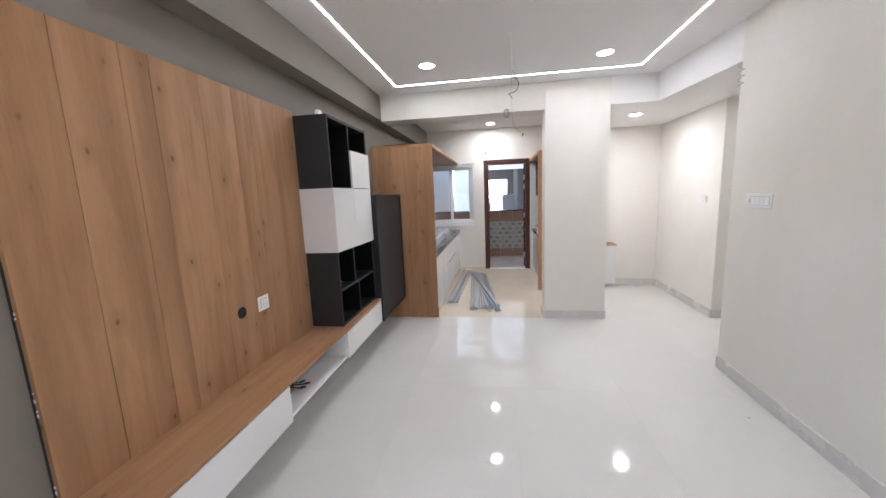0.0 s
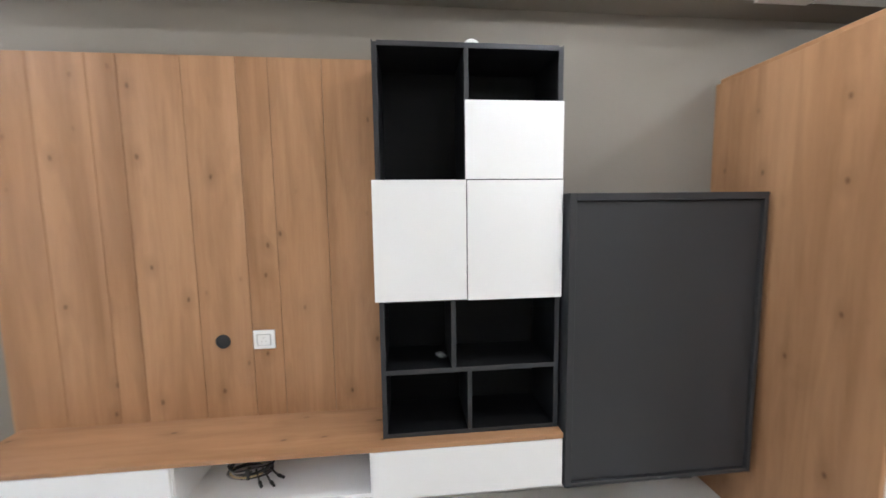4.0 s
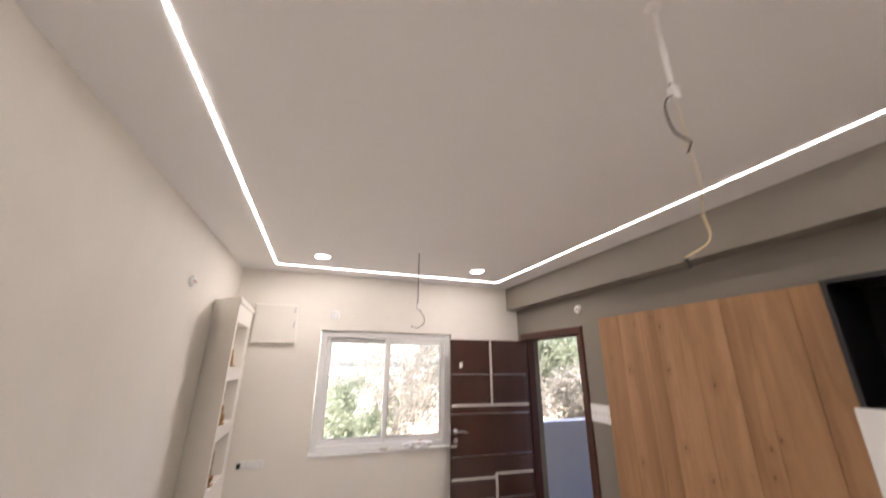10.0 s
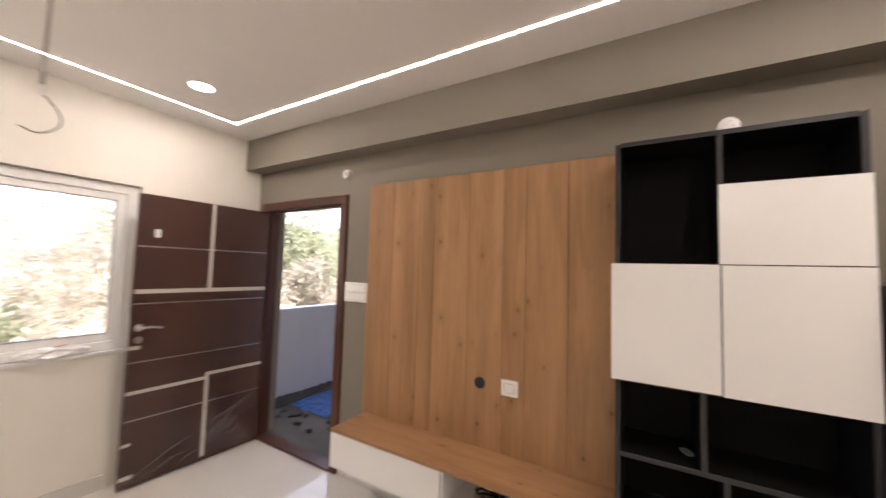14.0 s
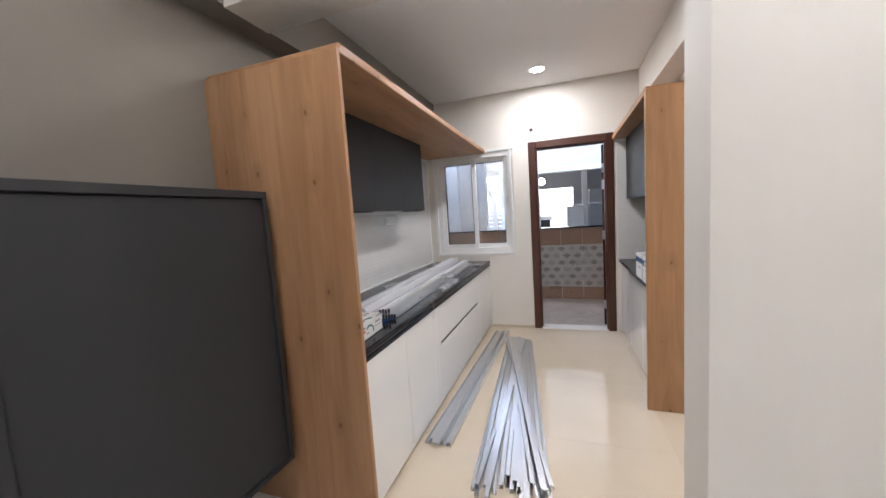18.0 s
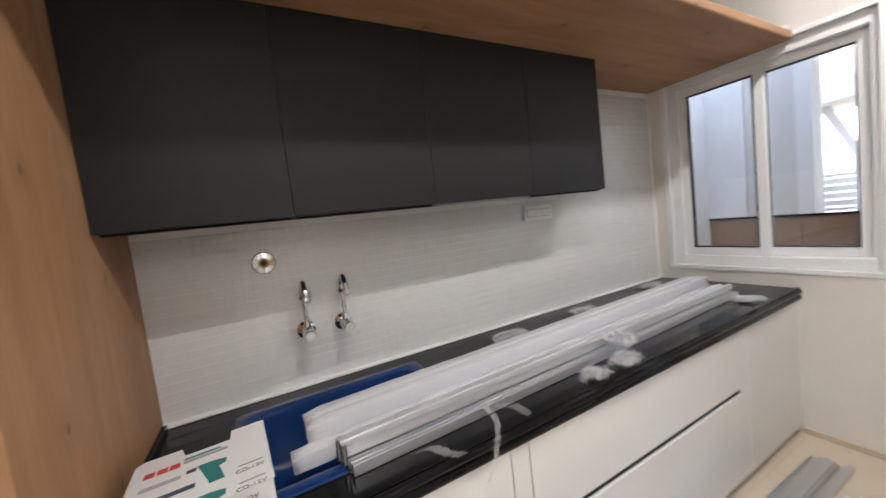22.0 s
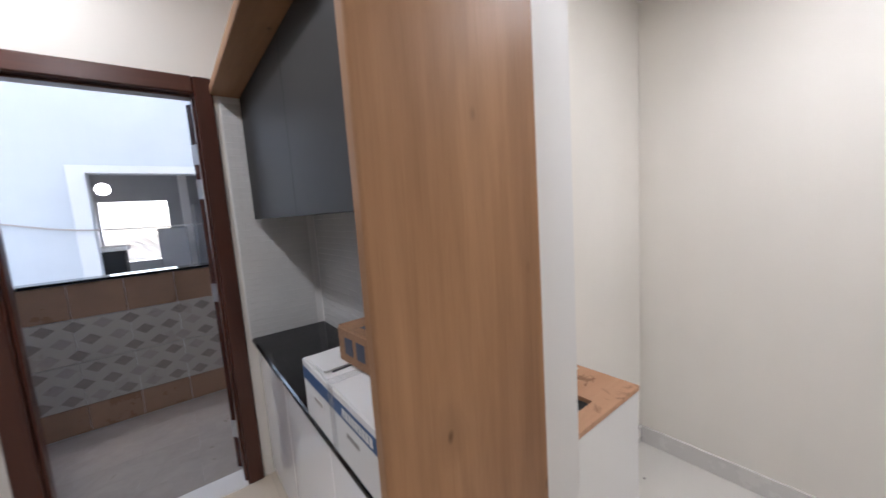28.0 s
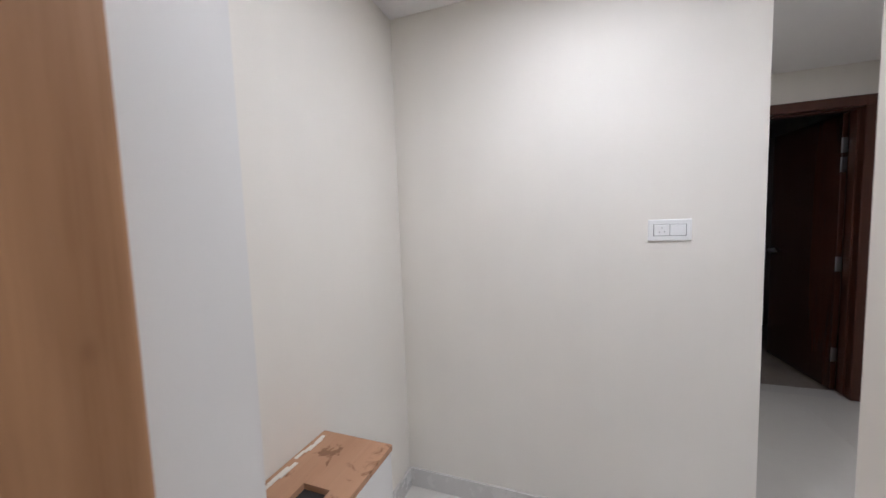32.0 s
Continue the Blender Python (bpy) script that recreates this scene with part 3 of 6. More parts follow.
# ---------------------------------------------------------------- windows
def sliding_window(name, x0, x1, z0, z1, y0, y1, label, side, rubber):
    """A two-track uPVC slider set in a wall that runs along x; side: +1 if the room lies towards +y."""
    w = thing(name, ((x0 + x1) / 2, y0, z0), label, "window", kind="structure")
    b, m = 0.062, (x0 + x1) / 2
    ya, yb = sorted((y0, y1))
    fr = bmesh.new()
    for c in ((x0, x0 + b, z0, z1), (x1 - b, x1, z0, z1), (x0 + b, x1 - b, z1 - b, z1), (x0 + b, x1 - b, z0, z0 + b)):
        add_box(fr, c[0], c[1], ya, yb, c[2], c[3], 0.004)
    part("window_frame", fr, M_UPVC, w)
    yi = (ya + yb) / 2
    tracks = ((x0 + b, m + 0.03, yi + 0.002 * side, 0.028), (m - 0.03, x1 - b, yi - 0.002 * side, -0.028))
    for a, c, y, off in tracks:
        ys = sorted((y, y + off * side))
        sa = part("sash", sash_ring(a, c, z0 + b, z1 - b, ys[0], ys[1], 0.052), M_UPVC, w)
        g = box(a + 0.045, c - 0.045, (ys[0] + ys[1]) / 2 - 0.003, (ys[0] + ys[1]) / 2 + 0.003, z0 + b + 0.045, z1 - b - 0.045)
        p = part("pane", g, M_GLASS, sa)
        p.visible_shadow = False
        ga = bmesh.new()
        for q in ((a + 0.05, c - 0.05, z0 + b + 0.05, z0 + b + 0.056), (a + 0.05, c - 0.05, z1 - b - 0.056, z1 - b - 0.05), (a + 0.05, a + 0.056, z0 + b + 0.05, z1 - b - 0.05), (c - 0.056, c - 0.05, z0 + b + 0.05, z1 - b - 0.05)):
            add_box(ga, q[0], q[1], ys[0] - 0.001, ys[1] + 0.001, q[2], q[3])
        part("gasket", ga, rubber, sa, "thin rubber gasket")
    return w


def sash_ring(x0, x1, z0, z1, y0, y1, b):
    bm = bmesh.new()
    for c in ((x0, x0 + b, z0, z1), (x1 - b, x1, z0, z1), (x0 + b, x1 - b, z1 - b, z1), (x0 + b, x1 - b, z0, z0 + b)):
        add_box(bm, c[0], c[1], y0, y1, c[2], c[3], 0.005)
    return bm


win1 = sliding_window("window_1", 0.912, 2.356, 0.932, 2.094, -0.115, -0.03, "white upvc sliding window with two panes, closed", 1, M_PLATELINE)
part("window_sill", box(0.9055, 2.3615, -0.2, 0.006, 0.9155, 0.931, 0.003), M_WHITE, win1)
part("sill_nosing", box(0.893, 2.372, 0.0005, 0.012, 0.908, 0.9315, 0.003), M_WHITE, win1)
part("latch", box(2.255, 2.275, -0.032, -0.018, 1.42, 1.52, 0.004), M_PLASTIC, win1)
win2 = sliding_window("window_2", 0.115, 1.055, 0.91, 2.10, Y_END + 0.02, Y_END + 0.10, "white upvc sliding kitchen window above the worktop", -1, M_DARKLINE)
rim = bmesh.new()
for c in ((1.022, 1.046, 0.885, 2.125), (0.085, 0.115, 0.91, 2.10), (0.085, 1.022, 0.885, 0.91), (0.085, 1.022, 2.10, 2.125)):
    add_box(rim, c[0], c[1], Y_END - 0.006, Y_END + 0.03, c[2], c[3], 0.002)
part("window_surround", rim, M_UPVC, win2)
part("latch", box(0.165, 0.18, Y_END - 0.0, Y_END + 0.03, 1.30, 1.38, 0.003), M_PLASTIC, win2)

# ---------------------------------------------------------------- doors
def frame_y(name, y0, y1, head, x0, x1, bw, label, kind="structure"):
    """A door frame in a wall that runs along y."""
    d = thing(name, ((x0 + x1) / 2, (y0 + y1) / 2, 0), label, "door", kind=kind)
    for y in ((y0, y0 + bw), (y1 - bw, y1)):
        part("jamb", box(x0, x1, *y, 0.0, head - bw, 0.004), M_TEAK, d)
    part("head", box(x0, x1, y0, y1, head - bw, head, 0.006), M_TEAK_H, d)
    xs = x0 + 0.35 * (x1 - x0)
    for y in ((y0 + bw, y0 + bw + 0.014), (y1 - bw - 0.014, y1 - bw)):
        part("door_stop", box(xs, x1 - 0.042, *y, 0.017, head - bw - 0.014, 0.003), M_TEAK, d)
    part("door_stop", box(xs, x1 - 0.042, y0 + bw, y1 - bw, head - bw - 0.014, head - bw, 0.003), M_TEAK_H, d)
    return d


# entrance door: frame in the feature wall, leaf swung back along the window wall
door1 = frame_y("door_1", 0.085, 1.185, 2.125, -0.115, 0.022, 0.075, "dark polished wooden entrance door standing open")
part("threshold", box(-0.10, 0.024, 0.161, 1.109, 0.0, 0.016, 0.004), M_TEAK, door1, "dark wooden threshold")
part("threshold_bed", box(-0.199, -0.10, 0.121, 1.139, -0.02, 0.006), M_CONC, door1, "rough mortar bed behind the threshold")
LEAF = Matrix.Translation((0.03, 0.205, 0.012)) @ Matrix.Rotation(radians(-3.0), 4, "Z")


def on_leaf(bm):
    return turned(bm, LEAF)


leaf = part("door_leaf", on_leaf(box(0.0, 0.935, -0.04, 0.0, 0.0, 2.02, 0.003)), M_LEAF, door1, "dark brown veneered leaf under protective film")
for z, r in ((1.648, 0.004), (1.245, 0.004), (0.842, 0.003), (0.447, 0.003)):
    part("groove_strip", on_leaf(box(0.012, 0.925, 0.0, 0.0015, z - r, z + r)), M_STEEL, leaf, "thin pale inlay line")
for a in ((0.445, 0.472, 1.32, 2.02), (0.42, 0.447, 0.03, 0.67), (0.0, 0.925, 1.315, 1.345), (0.43, 0.93, 0.624, 0.648), (0.0, 0.45, 0.655, 0.68), (0.87, 0.935, 0.93, 0.955), (0.865, 0.935, 0.06, 0.085), (0.885, 0.935, 0.28, 0.30)):
    part("tape", on_leaf(box(a[0], a[1], 0.003, 0.005, a[2], a[3])), M_TAPE, leaf, "strip of pale masking tape")
part("label", on_leaf(box(0.80, 0.838, 0.002, 0.0035, 1.715, 1.775)), M_PLASTIC, leaf, "small white sticker")
wrap = bmesh.new()
nx, nz = 24, 40
random.seed(5)
grid = [[wrap.verts.new((0.005 + 0.93 * i / nx, 0.006 + random.random() * (0.003 if k > 12 else 0.012), -0.03 + 2.04 * k / nz)) for k in range(nz + 1)] for i in range(nx + 1)]
for i in range(nx):
    for k in range(nz):
        wrap.faces.new((grid[i][k], grid[i + 1][k], grid[i + 1][k + 1], grid[i][k + 1]))
part("plastic_wrap", on_leaf(wrap), M_THINFILM, leaf, "loose crinkled clear film")
rnd = random.Random(31)
MORE_CREASES = []
for k in range(11):                     # pale strips for short glints where the film is bunched
    x, z, a, ln = rnd.uniform(0.05, 0.42), rnd.uniform(0.06, 0.50), rnd.uniform(-0.9, 0.4), rnd.uniform(0.05, 0.16)
    MORE_CREASES.append((x, z, x + ln * math.cos(a), z + ln * math.sin(a), 0.005))
for k in range(9):                      # pale strips for the sheen of long slack folds over the upper part
    x, z, ln = rnd.uniform(0.05, 0.6), rnd.uniform(0.72, 1.92), rnd.uniform(0.12, 0.32)
    MORE_CREASES.append((x, z, x + ln, z + rnd.uniform(-0.04, 0.04), 0.0035))
# Creases are laid as pale ribbons that carry the film's highlights.
for x0, z0, x1, z1, w in ((0.92, 0.05, 0.05, 0.43, 0.010), (0.85, 0.035, 0.30, 0.20, 0.007), (0.60, 0.04, 0.02, 0.34, 0.006), (0.45, 0.16, 0.16, 0.37, 0.009), (0.92, 0.60, 0.50, 0.57, 0.006), (0.93, 0.48, 0.62, 0.44, 0.005), (0.06, 0.45, 0.03, 1.95, 0.004), (0.40, 1.95, 0.30, 2.0, 0.006), (0.36, 0.70, 0.40, 1.30, 0.004), *MORE_CREASES):
    cr = bmesh.new()
    rows = []
    for k in range(25):
        t = k / 24
        c = Vector((x0 + (x1 - x0) * t, 0.0, z0 + (z1 - z0) * t))
        c += Vector((0, 0, 1)) * 0.02 * noise.noise(Vector((x0 * 9, t * 5, z0 * 7)))
        n = Vector((z0 - z1, 0, x1 - x0)).normalized() * w * 0.6 * (0.2 + rnd.random())
        rows.append([cr.verts.new(c - n + Vector((0, 0.014, 0))), cr.verts.new(c + Vector((0, 0.020 + 0.006 * rnd.random(), 0))), cr.verts.new(c + n + Vector((0, 0.014, 0)))])
    for p, q in zip(rows, rows[1:]):
        for k in range(2):
            cr.faces.new((p[k], p[k + 1], q[k + 1], q[k]))
    part("film_crease", on_leaf(cr), M_FILM, leaf, "pale raised strip standing in for a glint on a film crease")
hd = cyl((0.885, 0.0, 1.08), (0.885, 0.012, 1.08), 0.026, 20)
add_cyl(hd, (0.885, 0.012, 1.08), (0.885, 0.055, 1.08), 0.009)
add_tube(hd, curve_pts([(0.885, 0.05, 1.08), (0.84, 0.055, 1.085), (0.80, 0.052, 1.08), (0.765, 0.045, 1.072)], 4), 0.008)
part("door_handle", on_leaf(hd), M_STEEL, leaf, "satin steel lever handle")
part("keyhole_plate", on_leaf(cyl((0.885, 0.0, 0.995), (0.885, 0.009, 0.995), 0.024, 20)), M_STEEL, leaf)
part("lock_edge", on_leaf(box(0.935, 0.938, -0.032, -0.008, 0.93, 1.17)), M_STEEL, leaf)

# kitchen door: frame in the end wall, leaf swung out into the utility
door2 = thing("door_2", (1.69, Y_END, 0), "dark polished wooden kitchen door opened outwards", "door", kind="structure")
for x in ((1.243, 1.322), (2.040, 2.117)):
    part("jamb", box(*x, Y_END - 0.018, Y_END + 0.14, 0.0, 2.145, 0.006), M_TEAK, door2)
part("head", box(1.322, 2.040, Y_END - 0.018, Y_END + 0.14, 2.066, 2.145, 0.006), M_TEAK_H, door2)
for x in ((1.322, 1.335), (2.027, 2.040)):
    part("door_stop", box(*x, Y_END + 0.022, Y_END + 0.085, 0.006, 2.053, 0.003), M_TEAK, door2)
part("door_stop", box(1.335, 2.027, Y_END + 0.022, Y_END + 0.085, 2.053, 2.066, 0.003), M_TEAK_H, door2)
part("threshold", box(1.322, 2.040, Y_END - 0.012, Y_END + 0.15, 0.0, 0.006), M_FLOOR, door2)
L2 = Matrix.Translation((2.034, Y_END + 0.142, 0.0)) @ Matrix.Rotation(radians(-48), 4, "Z")
leaf2 = part("door_leaf", turned(box(-0.036, 0.0, 0.0, 0.74, 0.02, 2.055, 0.003), L2), M_LEAF, door2)
for z in (0.26, 1.06, 1.62, 1.80):
    h = box(-0.034, -0.002, -0.004, 0.003, z - 0.05, z + 0.05, 0.001)
    add_cyl(h, (0.002, -0.004, z - 0.052), (0.002, -0.004, z + 0.052), 0.006, 10)
    part("hinge", turned(h, L2), M_STEEL, leaf2)

# passage door: open leaf into an unlit room
door3 = frame_y("door_3", 3.60, 4.56, 2.185, X_PASS - 0.02, X_PASS + 0.14, 0.07, "dark wooden passage door swung open into an unlit room")
L3 = Matrix.Translation((X_PASS + 0.13, 3.675, 0.012)) @ Matrix.Rotation(radians(-86), 4, "Z")
leaf3 = part("door_leaf", turned(box(-0.035, 0.0, 0.0, 0.81, 0.0, 2.09, 0.003), L3), M_LEAF, door3)
for z in (0.28, 0.98, 1.72, 1.86):
    part("hinge", turned(box(-0.038, -0.004, -0.006, 0.004, z - 0.055, z + 0.055, 0.001), L3), M_STEEL, leaf3)
part("door_handle", turned(add_tube(cyl((-0.035, 0.75, 1.02), (-0.08, 0.75, 1.02), 0.022), [(-0.075, 0.75, 1.02), (-0.078, 0.69, 1.02), (-0.075, 0.64, 1.018)], 0.008), L3), M_STEEL, leaf3)

# ---------------------------------------------------------------- television wall
panel = thing("tv_wall_panel", (0.0, 2.26, 0.50), "oak laminate plank panelling on the taupe wall", "wall panel")
EDGES = [1.435, 1.66, 1.885, 2.005, 2.26, 2.485, 2.62, 2.85, 3.093]
part("backing", box(0.0, 0.012, 1.436, 3.091, 0.48, 2.162), M_DARKLINE, panel)
for a, b in zip(EDGES, EDGES[1:]):
    part("plank", box(0.012, 0.031, a + 0.0010, b - 0.0010, 0.478, 2.165, 0.0012), M_OAK, panel)
chips = random.Random(14)
for z in (0.60, 0.874, 0.93, 1.21, 1.52, 1.83):
    bit = bmesh.new()
    for n in range(3):
        zc, w = z + chips.uniform(-0.02, 0.02), chips.uniform(0.0012, 0.004)
        add_box(bit, 0.0165 - w, 0.0165 + w, 1.4335, 1.4366, zc - w * 1.3, zc + w * 1.3, 0.001)
    part("plaster_fleck", bit, M_WALL, panel, "fleck of white plaster on the panel edge")


bench = thing("tv_console", (0.17, 2.65, 0.30), "wall-hung tv console with oak top and white gloss drawers", "tv console")
BX = 0.337
part("top", box(0.0, BX, 1.458, 3.862, 0.505, 0.528, 0.002), M_OAK_Y, bench)
part("bottom", box(0.0, BX - 0.02, 1.46, 3.85, 0.296, 0.314), M_WHITE, bench)
part("back", box(0.0, 0.015, 1.46, 3.85, 0.314, 0.505), M_WHITE, bench)
for y in (1.465, 2.262, 3.038, 3.832):
    part("divider", box(0.015, BX - 0.02, y, y + 0.018, 0.314, 0.505), M_WHITE, bench)
part("drawer", box(BX - 0.02, BX - 0.001, 1.462, 2.272, 0.291, 0.503, 0.001), M_GLOSS, bench, "white gloss drawer front")
part("drawer", box(BX - 0.02, BX - 0.001, 3.046, 3.858, 0.291, 0.503, 0.001), M_GLOSS, bench, "white gloss drawer front")

cables = thing("cable_bundle", (0.13, 2.50, 0.315), "coiled black and brown cables tied up in the console niche", "cable")
for k in range(8):
    rx, ry, zc = 0.050 - 0.004 * (k % 3), 0.098 - 0.006 * (k % 4), 0.3205 + 0.0078 * (k // 2)
    c = [(0.128 + 0.005 * (k % 2) + rx * math.cos(a), 2.478 + 0.006 * (k % 3) + ry * math.sin(a), zc + 0.010 * (1 + math.sin(2 * a + k)) * (k > 3)) for a in np.linspace(0.1 * k, 0.1 * k + 6.3, 26)]
    part("cable", tube(c, 0.0042, 6), M_WIRE if k % 3 else M_WIREY if k == 3 else M_CONDUIT, cables)
part("tie", box(0.072, 0.092, 2.474, 2.490, 0.3155, 0.362, 0.003), M_WIRE, cables, "black cable tie")
part("tie", box(0.160, 0.186, 2.482, 2.500, 0.3155, 0.362, 0.003), M_WIRE, cables, "black cable tie")
for (x0, y0), (x1, y1) in (((0.165, 2.52), (0.212, 2.552)), ((0.145, 2.565), (0.176, 2.618)), ((0.150, 2.54), (0.215, 2.600))):
    part("cable", tube(curve_pts([(x0 - 0.03, y0 - 0.01, 0.340), (x0, y0, 0.345), ((x0 + x1) / 2, (y0 + y1) / 2, 0.334), (x1, y1, 0.3225)], 5), 0.0042, 6), M_WIRE, cables)
    d = Vector((x1 - x0, y1 - y0, 0)).normalized() * 0.034
    part("plug", cyl((x1, y1, 0.3235), (x1 + d.x, y1 + d.y, 0.3235), 0.0075, 10, 0.006), M_WIRE, cables, "black plug end")

unit = thing("display_unit", (0.14, 3.47, 0.528), "charcoal open display unit with three white gloss doors", "shelving unit")
Y0, Y1, UX = 3.094, 3.855, 0.287
UB = UX - 0.004                         # panels end here; charcoal edge bands cover their front edges


# Inner boards get the shade-deepened black; their front edges stay plain charcoal.
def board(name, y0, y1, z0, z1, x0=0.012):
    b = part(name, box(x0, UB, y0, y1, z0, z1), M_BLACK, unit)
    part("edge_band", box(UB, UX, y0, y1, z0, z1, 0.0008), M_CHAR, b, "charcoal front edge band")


part("side_skin", box(0.0, UX, Y0, Y0 + 0.004, 0.529, 2.133), M_CHAR, unit)
board("side_panel", Y0 + 0.004, Y0 + 0.02, 0.529, 2.127, 0.0)
part("side_skin", box(0.0, UX, Y1 - 0.004, Y1, 0.529, 2.133), M_CHAR, unit)
board("side_panel", Y1 - 0.02, Y1 - 0.004, 0.529, 2.127, 0.0)
board("top", Y0 + 0.02, Y1 - 0.02, 2.113, 2.133, 0.0)
board("bottom", Y0 + 0.02, Y1 - 0.02, 0.529, 0.547, 0.0)
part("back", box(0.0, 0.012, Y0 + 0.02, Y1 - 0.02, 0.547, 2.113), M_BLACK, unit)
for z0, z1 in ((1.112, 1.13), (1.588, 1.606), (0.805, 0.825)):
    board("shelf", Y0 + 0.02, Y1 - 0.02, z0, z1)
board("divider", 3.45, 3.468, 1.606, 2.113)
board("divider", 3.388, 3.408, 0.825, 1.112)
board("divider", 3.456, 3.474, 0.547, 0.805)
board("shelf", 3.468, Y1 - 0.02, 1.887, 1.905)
part("door_side", box(0.0315, UX + 0.0008, 3.0802, 3.0938, 1.1205, 1.6055, 0.001), M_GLOSS, unit, "white gloss side cheek")
for a in ((3.080, 3.453, 1.120, 1.606), (3.458, 3.856, 1.116, 1.604), (3.451, 3.854, 1.608, 1.914)):
    part("door", box(UX + 0.001, UX + 0.016, a[0], a[1], a[2], a[3], 0.001), M_GLOSS, unit, "white gloss door front")

small = thing("screw_packet", (0.16, 3.36, 0.826), "small clear packet of fittings on the dark shelf", "packet")
part("packet", turned(box(-0.03, 0.03, -0.02, 0.02, 0.0, 0.012, 0.005), Matrix.Translation((0.16, 3.355, 0.826)) @ Matrix.Rotation(0.5, 4, "Z")), M_FILM, small)

grey = thing("charcoal_wall_cabinet", (0.17, 4.3, 0.28), "charcoal fold-down cabinet fixed between shelves and kitchen", "cabinet")
GX, GY0, GY1, GZ0, GZ1 = 0.348, 3.866, 4.742, 0.283, 1.546
part("body", box(0.0, GX - 0.03, GY0 + 0.02, GY1 - 0.02, GZ0 + 0.02, GZ1 - 0.025), M_CHAR, grey)
rim = bmesh.new()
for c in ((GY0, GY0 + 0.028, GZ0, GZ1), (GY1 - 0.02, GY1, GZ0, GZ1), (GY0 + 0.028, GY1 - 0.02, GZ1 - 0.03, GZ1), (GY0 + 0.028, GY1 - 0.02, GZ0, GZ0 + 0.02)):
    add_box(rim, 0.0, GX, c[0], c[1], c[2], c[3], 0.0015)
part("frame", rim, M_CHAR, grey)
part("flap", box(GX - 0.03, GX - 0.012, GY0 + 0.032, GY1 - 0.024, GZ0 + 0.024, GZ1 - 0.036, 0.001), M_CHAR, grey, "flat recessed charcoal flap")
part("latch", box(0.30, 0.345, 4.40, 4.46, GZ0 - 0.008, GZ0, 0.002), M_BLACK, grey)
random.seed(3)
scraps = thing("tape_scraps", (0.2, 4.1, GZ1), "crumpled bits of clear tape on the cabinet top", "scrap")
for k in range(5):
    part("scrap", turned(box(-0.025, 0.025, -0.012, 0.012, 0, 0.012, 0.004), Matrix.Translation((0.08 + 0.2 * random.random(), 3.95 + 0.13 * k, GZ1 + 0.001)) @ Matrix.Rotation(k, 4, "Z")), M_FILM, scraps)


def plate(name, at, normal, w, h, label, modules, group=""):
    """A modular switch or socket plate. modules: 's' switch, 'o' socket, 'd' dial."""
    p = thing(name, at, label, "switch" if "o" not in modules else "socket", group)
    z = Vector(normal)
    u = Vector((0, 0, 1)).cross(z)
    m = Matrix((u, Vector((0, 0, 1)), z)).transposed().to_4x4()
    m.translation = Vector(at)
    part("plate", turned(box(-w / 2, w / 2, -h / 2, h / 2, 0.001, 0.009, 0.003), m), M_PLASTIC, p)
    n = len(modules)
    iw = (w - 0.04) / n
    part("surround", turned(box(-w / 2 + 0.018, w / 2 - 0.018, -h / 2 + 0.019, h / 2 - 0.019, 0.009, 0.0096), m), M_PLATELINE, p, "thin dark outline")
    for k, c in enumerate(modules):
        x = -w / 2 + 0.02 + (k + 0.5) * iw
        b = box(x - iw / 2 + 0.0012, x + iw / 2 - 0.0012, -h / 2 + 0.021, h / 2 - 0.021, 0.009, 0.0122, 0.001)
        q = part("rocker" if c == "s" else "outlet", turned(b, m), M_PLASTIC, p)
        if c == "o":
            for dx, dy in ((0, 0.009), (-0.009, -0.007), (0.009, -0.007)):
                part("pin_hole", turned(cyl((x + dx, dy, 0.0118), (x + dx, dy, 0.0126), 0.0022, 8), m), M_PLATELINE, q)
        if c == "d":
            part("dial", turned(cyl((x, 0, 0.012), (x, 0, 0.02), 0.016, 20), m), M_PLASTIC, p)
    return p


plate("wall_socket", (0.031, 2.538, 0.90), (1, 0, 0), 0.098, 0.09, "white square socket on the oak panelling", "o")
hole = thing("cable_grommet", (0.031, 2.353, 0.897), "black round cable grommet in the oak panelling", "grommet")
part("ring", turned(spin([(0.033, 0.0), (0.033, 0.004), (0.026, 0.005), (0.026, 0.0005)], (0, 0, 0), 24), Matrix.Translation((0.031, 2.353, 0.897)) @ Matrix.Rotation(radians(90), 4, "Y")), M_CHAR, hole)
part("opening", turned(cyl((0, 0, 0.0006), (0, 0, 0.0016), 0.026, 24), Matrix.Translation((0.031, 2.353, 0.897)) @ Matrix.Rotation(radians(90), 4, "Y")), M_DARKLINE, hole)
# double-row switch plate beside the entrance
sw = thing("switch_plate", (0.0, 1.305, 1.375), "large white two-row switch plate beside the entrance door", "switch")
part("plate", box(0.001, 0.012, 1.19, 1.42, 1.295, 1.44, 0.003), M_PLASTIC, sw)
for r in range(2):
    for k in range(4):
        part("rocker", box(0.012, 0.0155, 1.215 + 0.046 * k, 1.257 + 0.046 * k, 1.312 + 0.062 * r, 1.362 + 0.062 * r, 0.001), M_PLASTIC, sw)
    part("surround", box(0.0121, 0.0128, 1.21, 1.402, 1.308 + 0.062 * r, 1.366 + 0.062 * r), M_TAPE, sw, "thin grey outline")


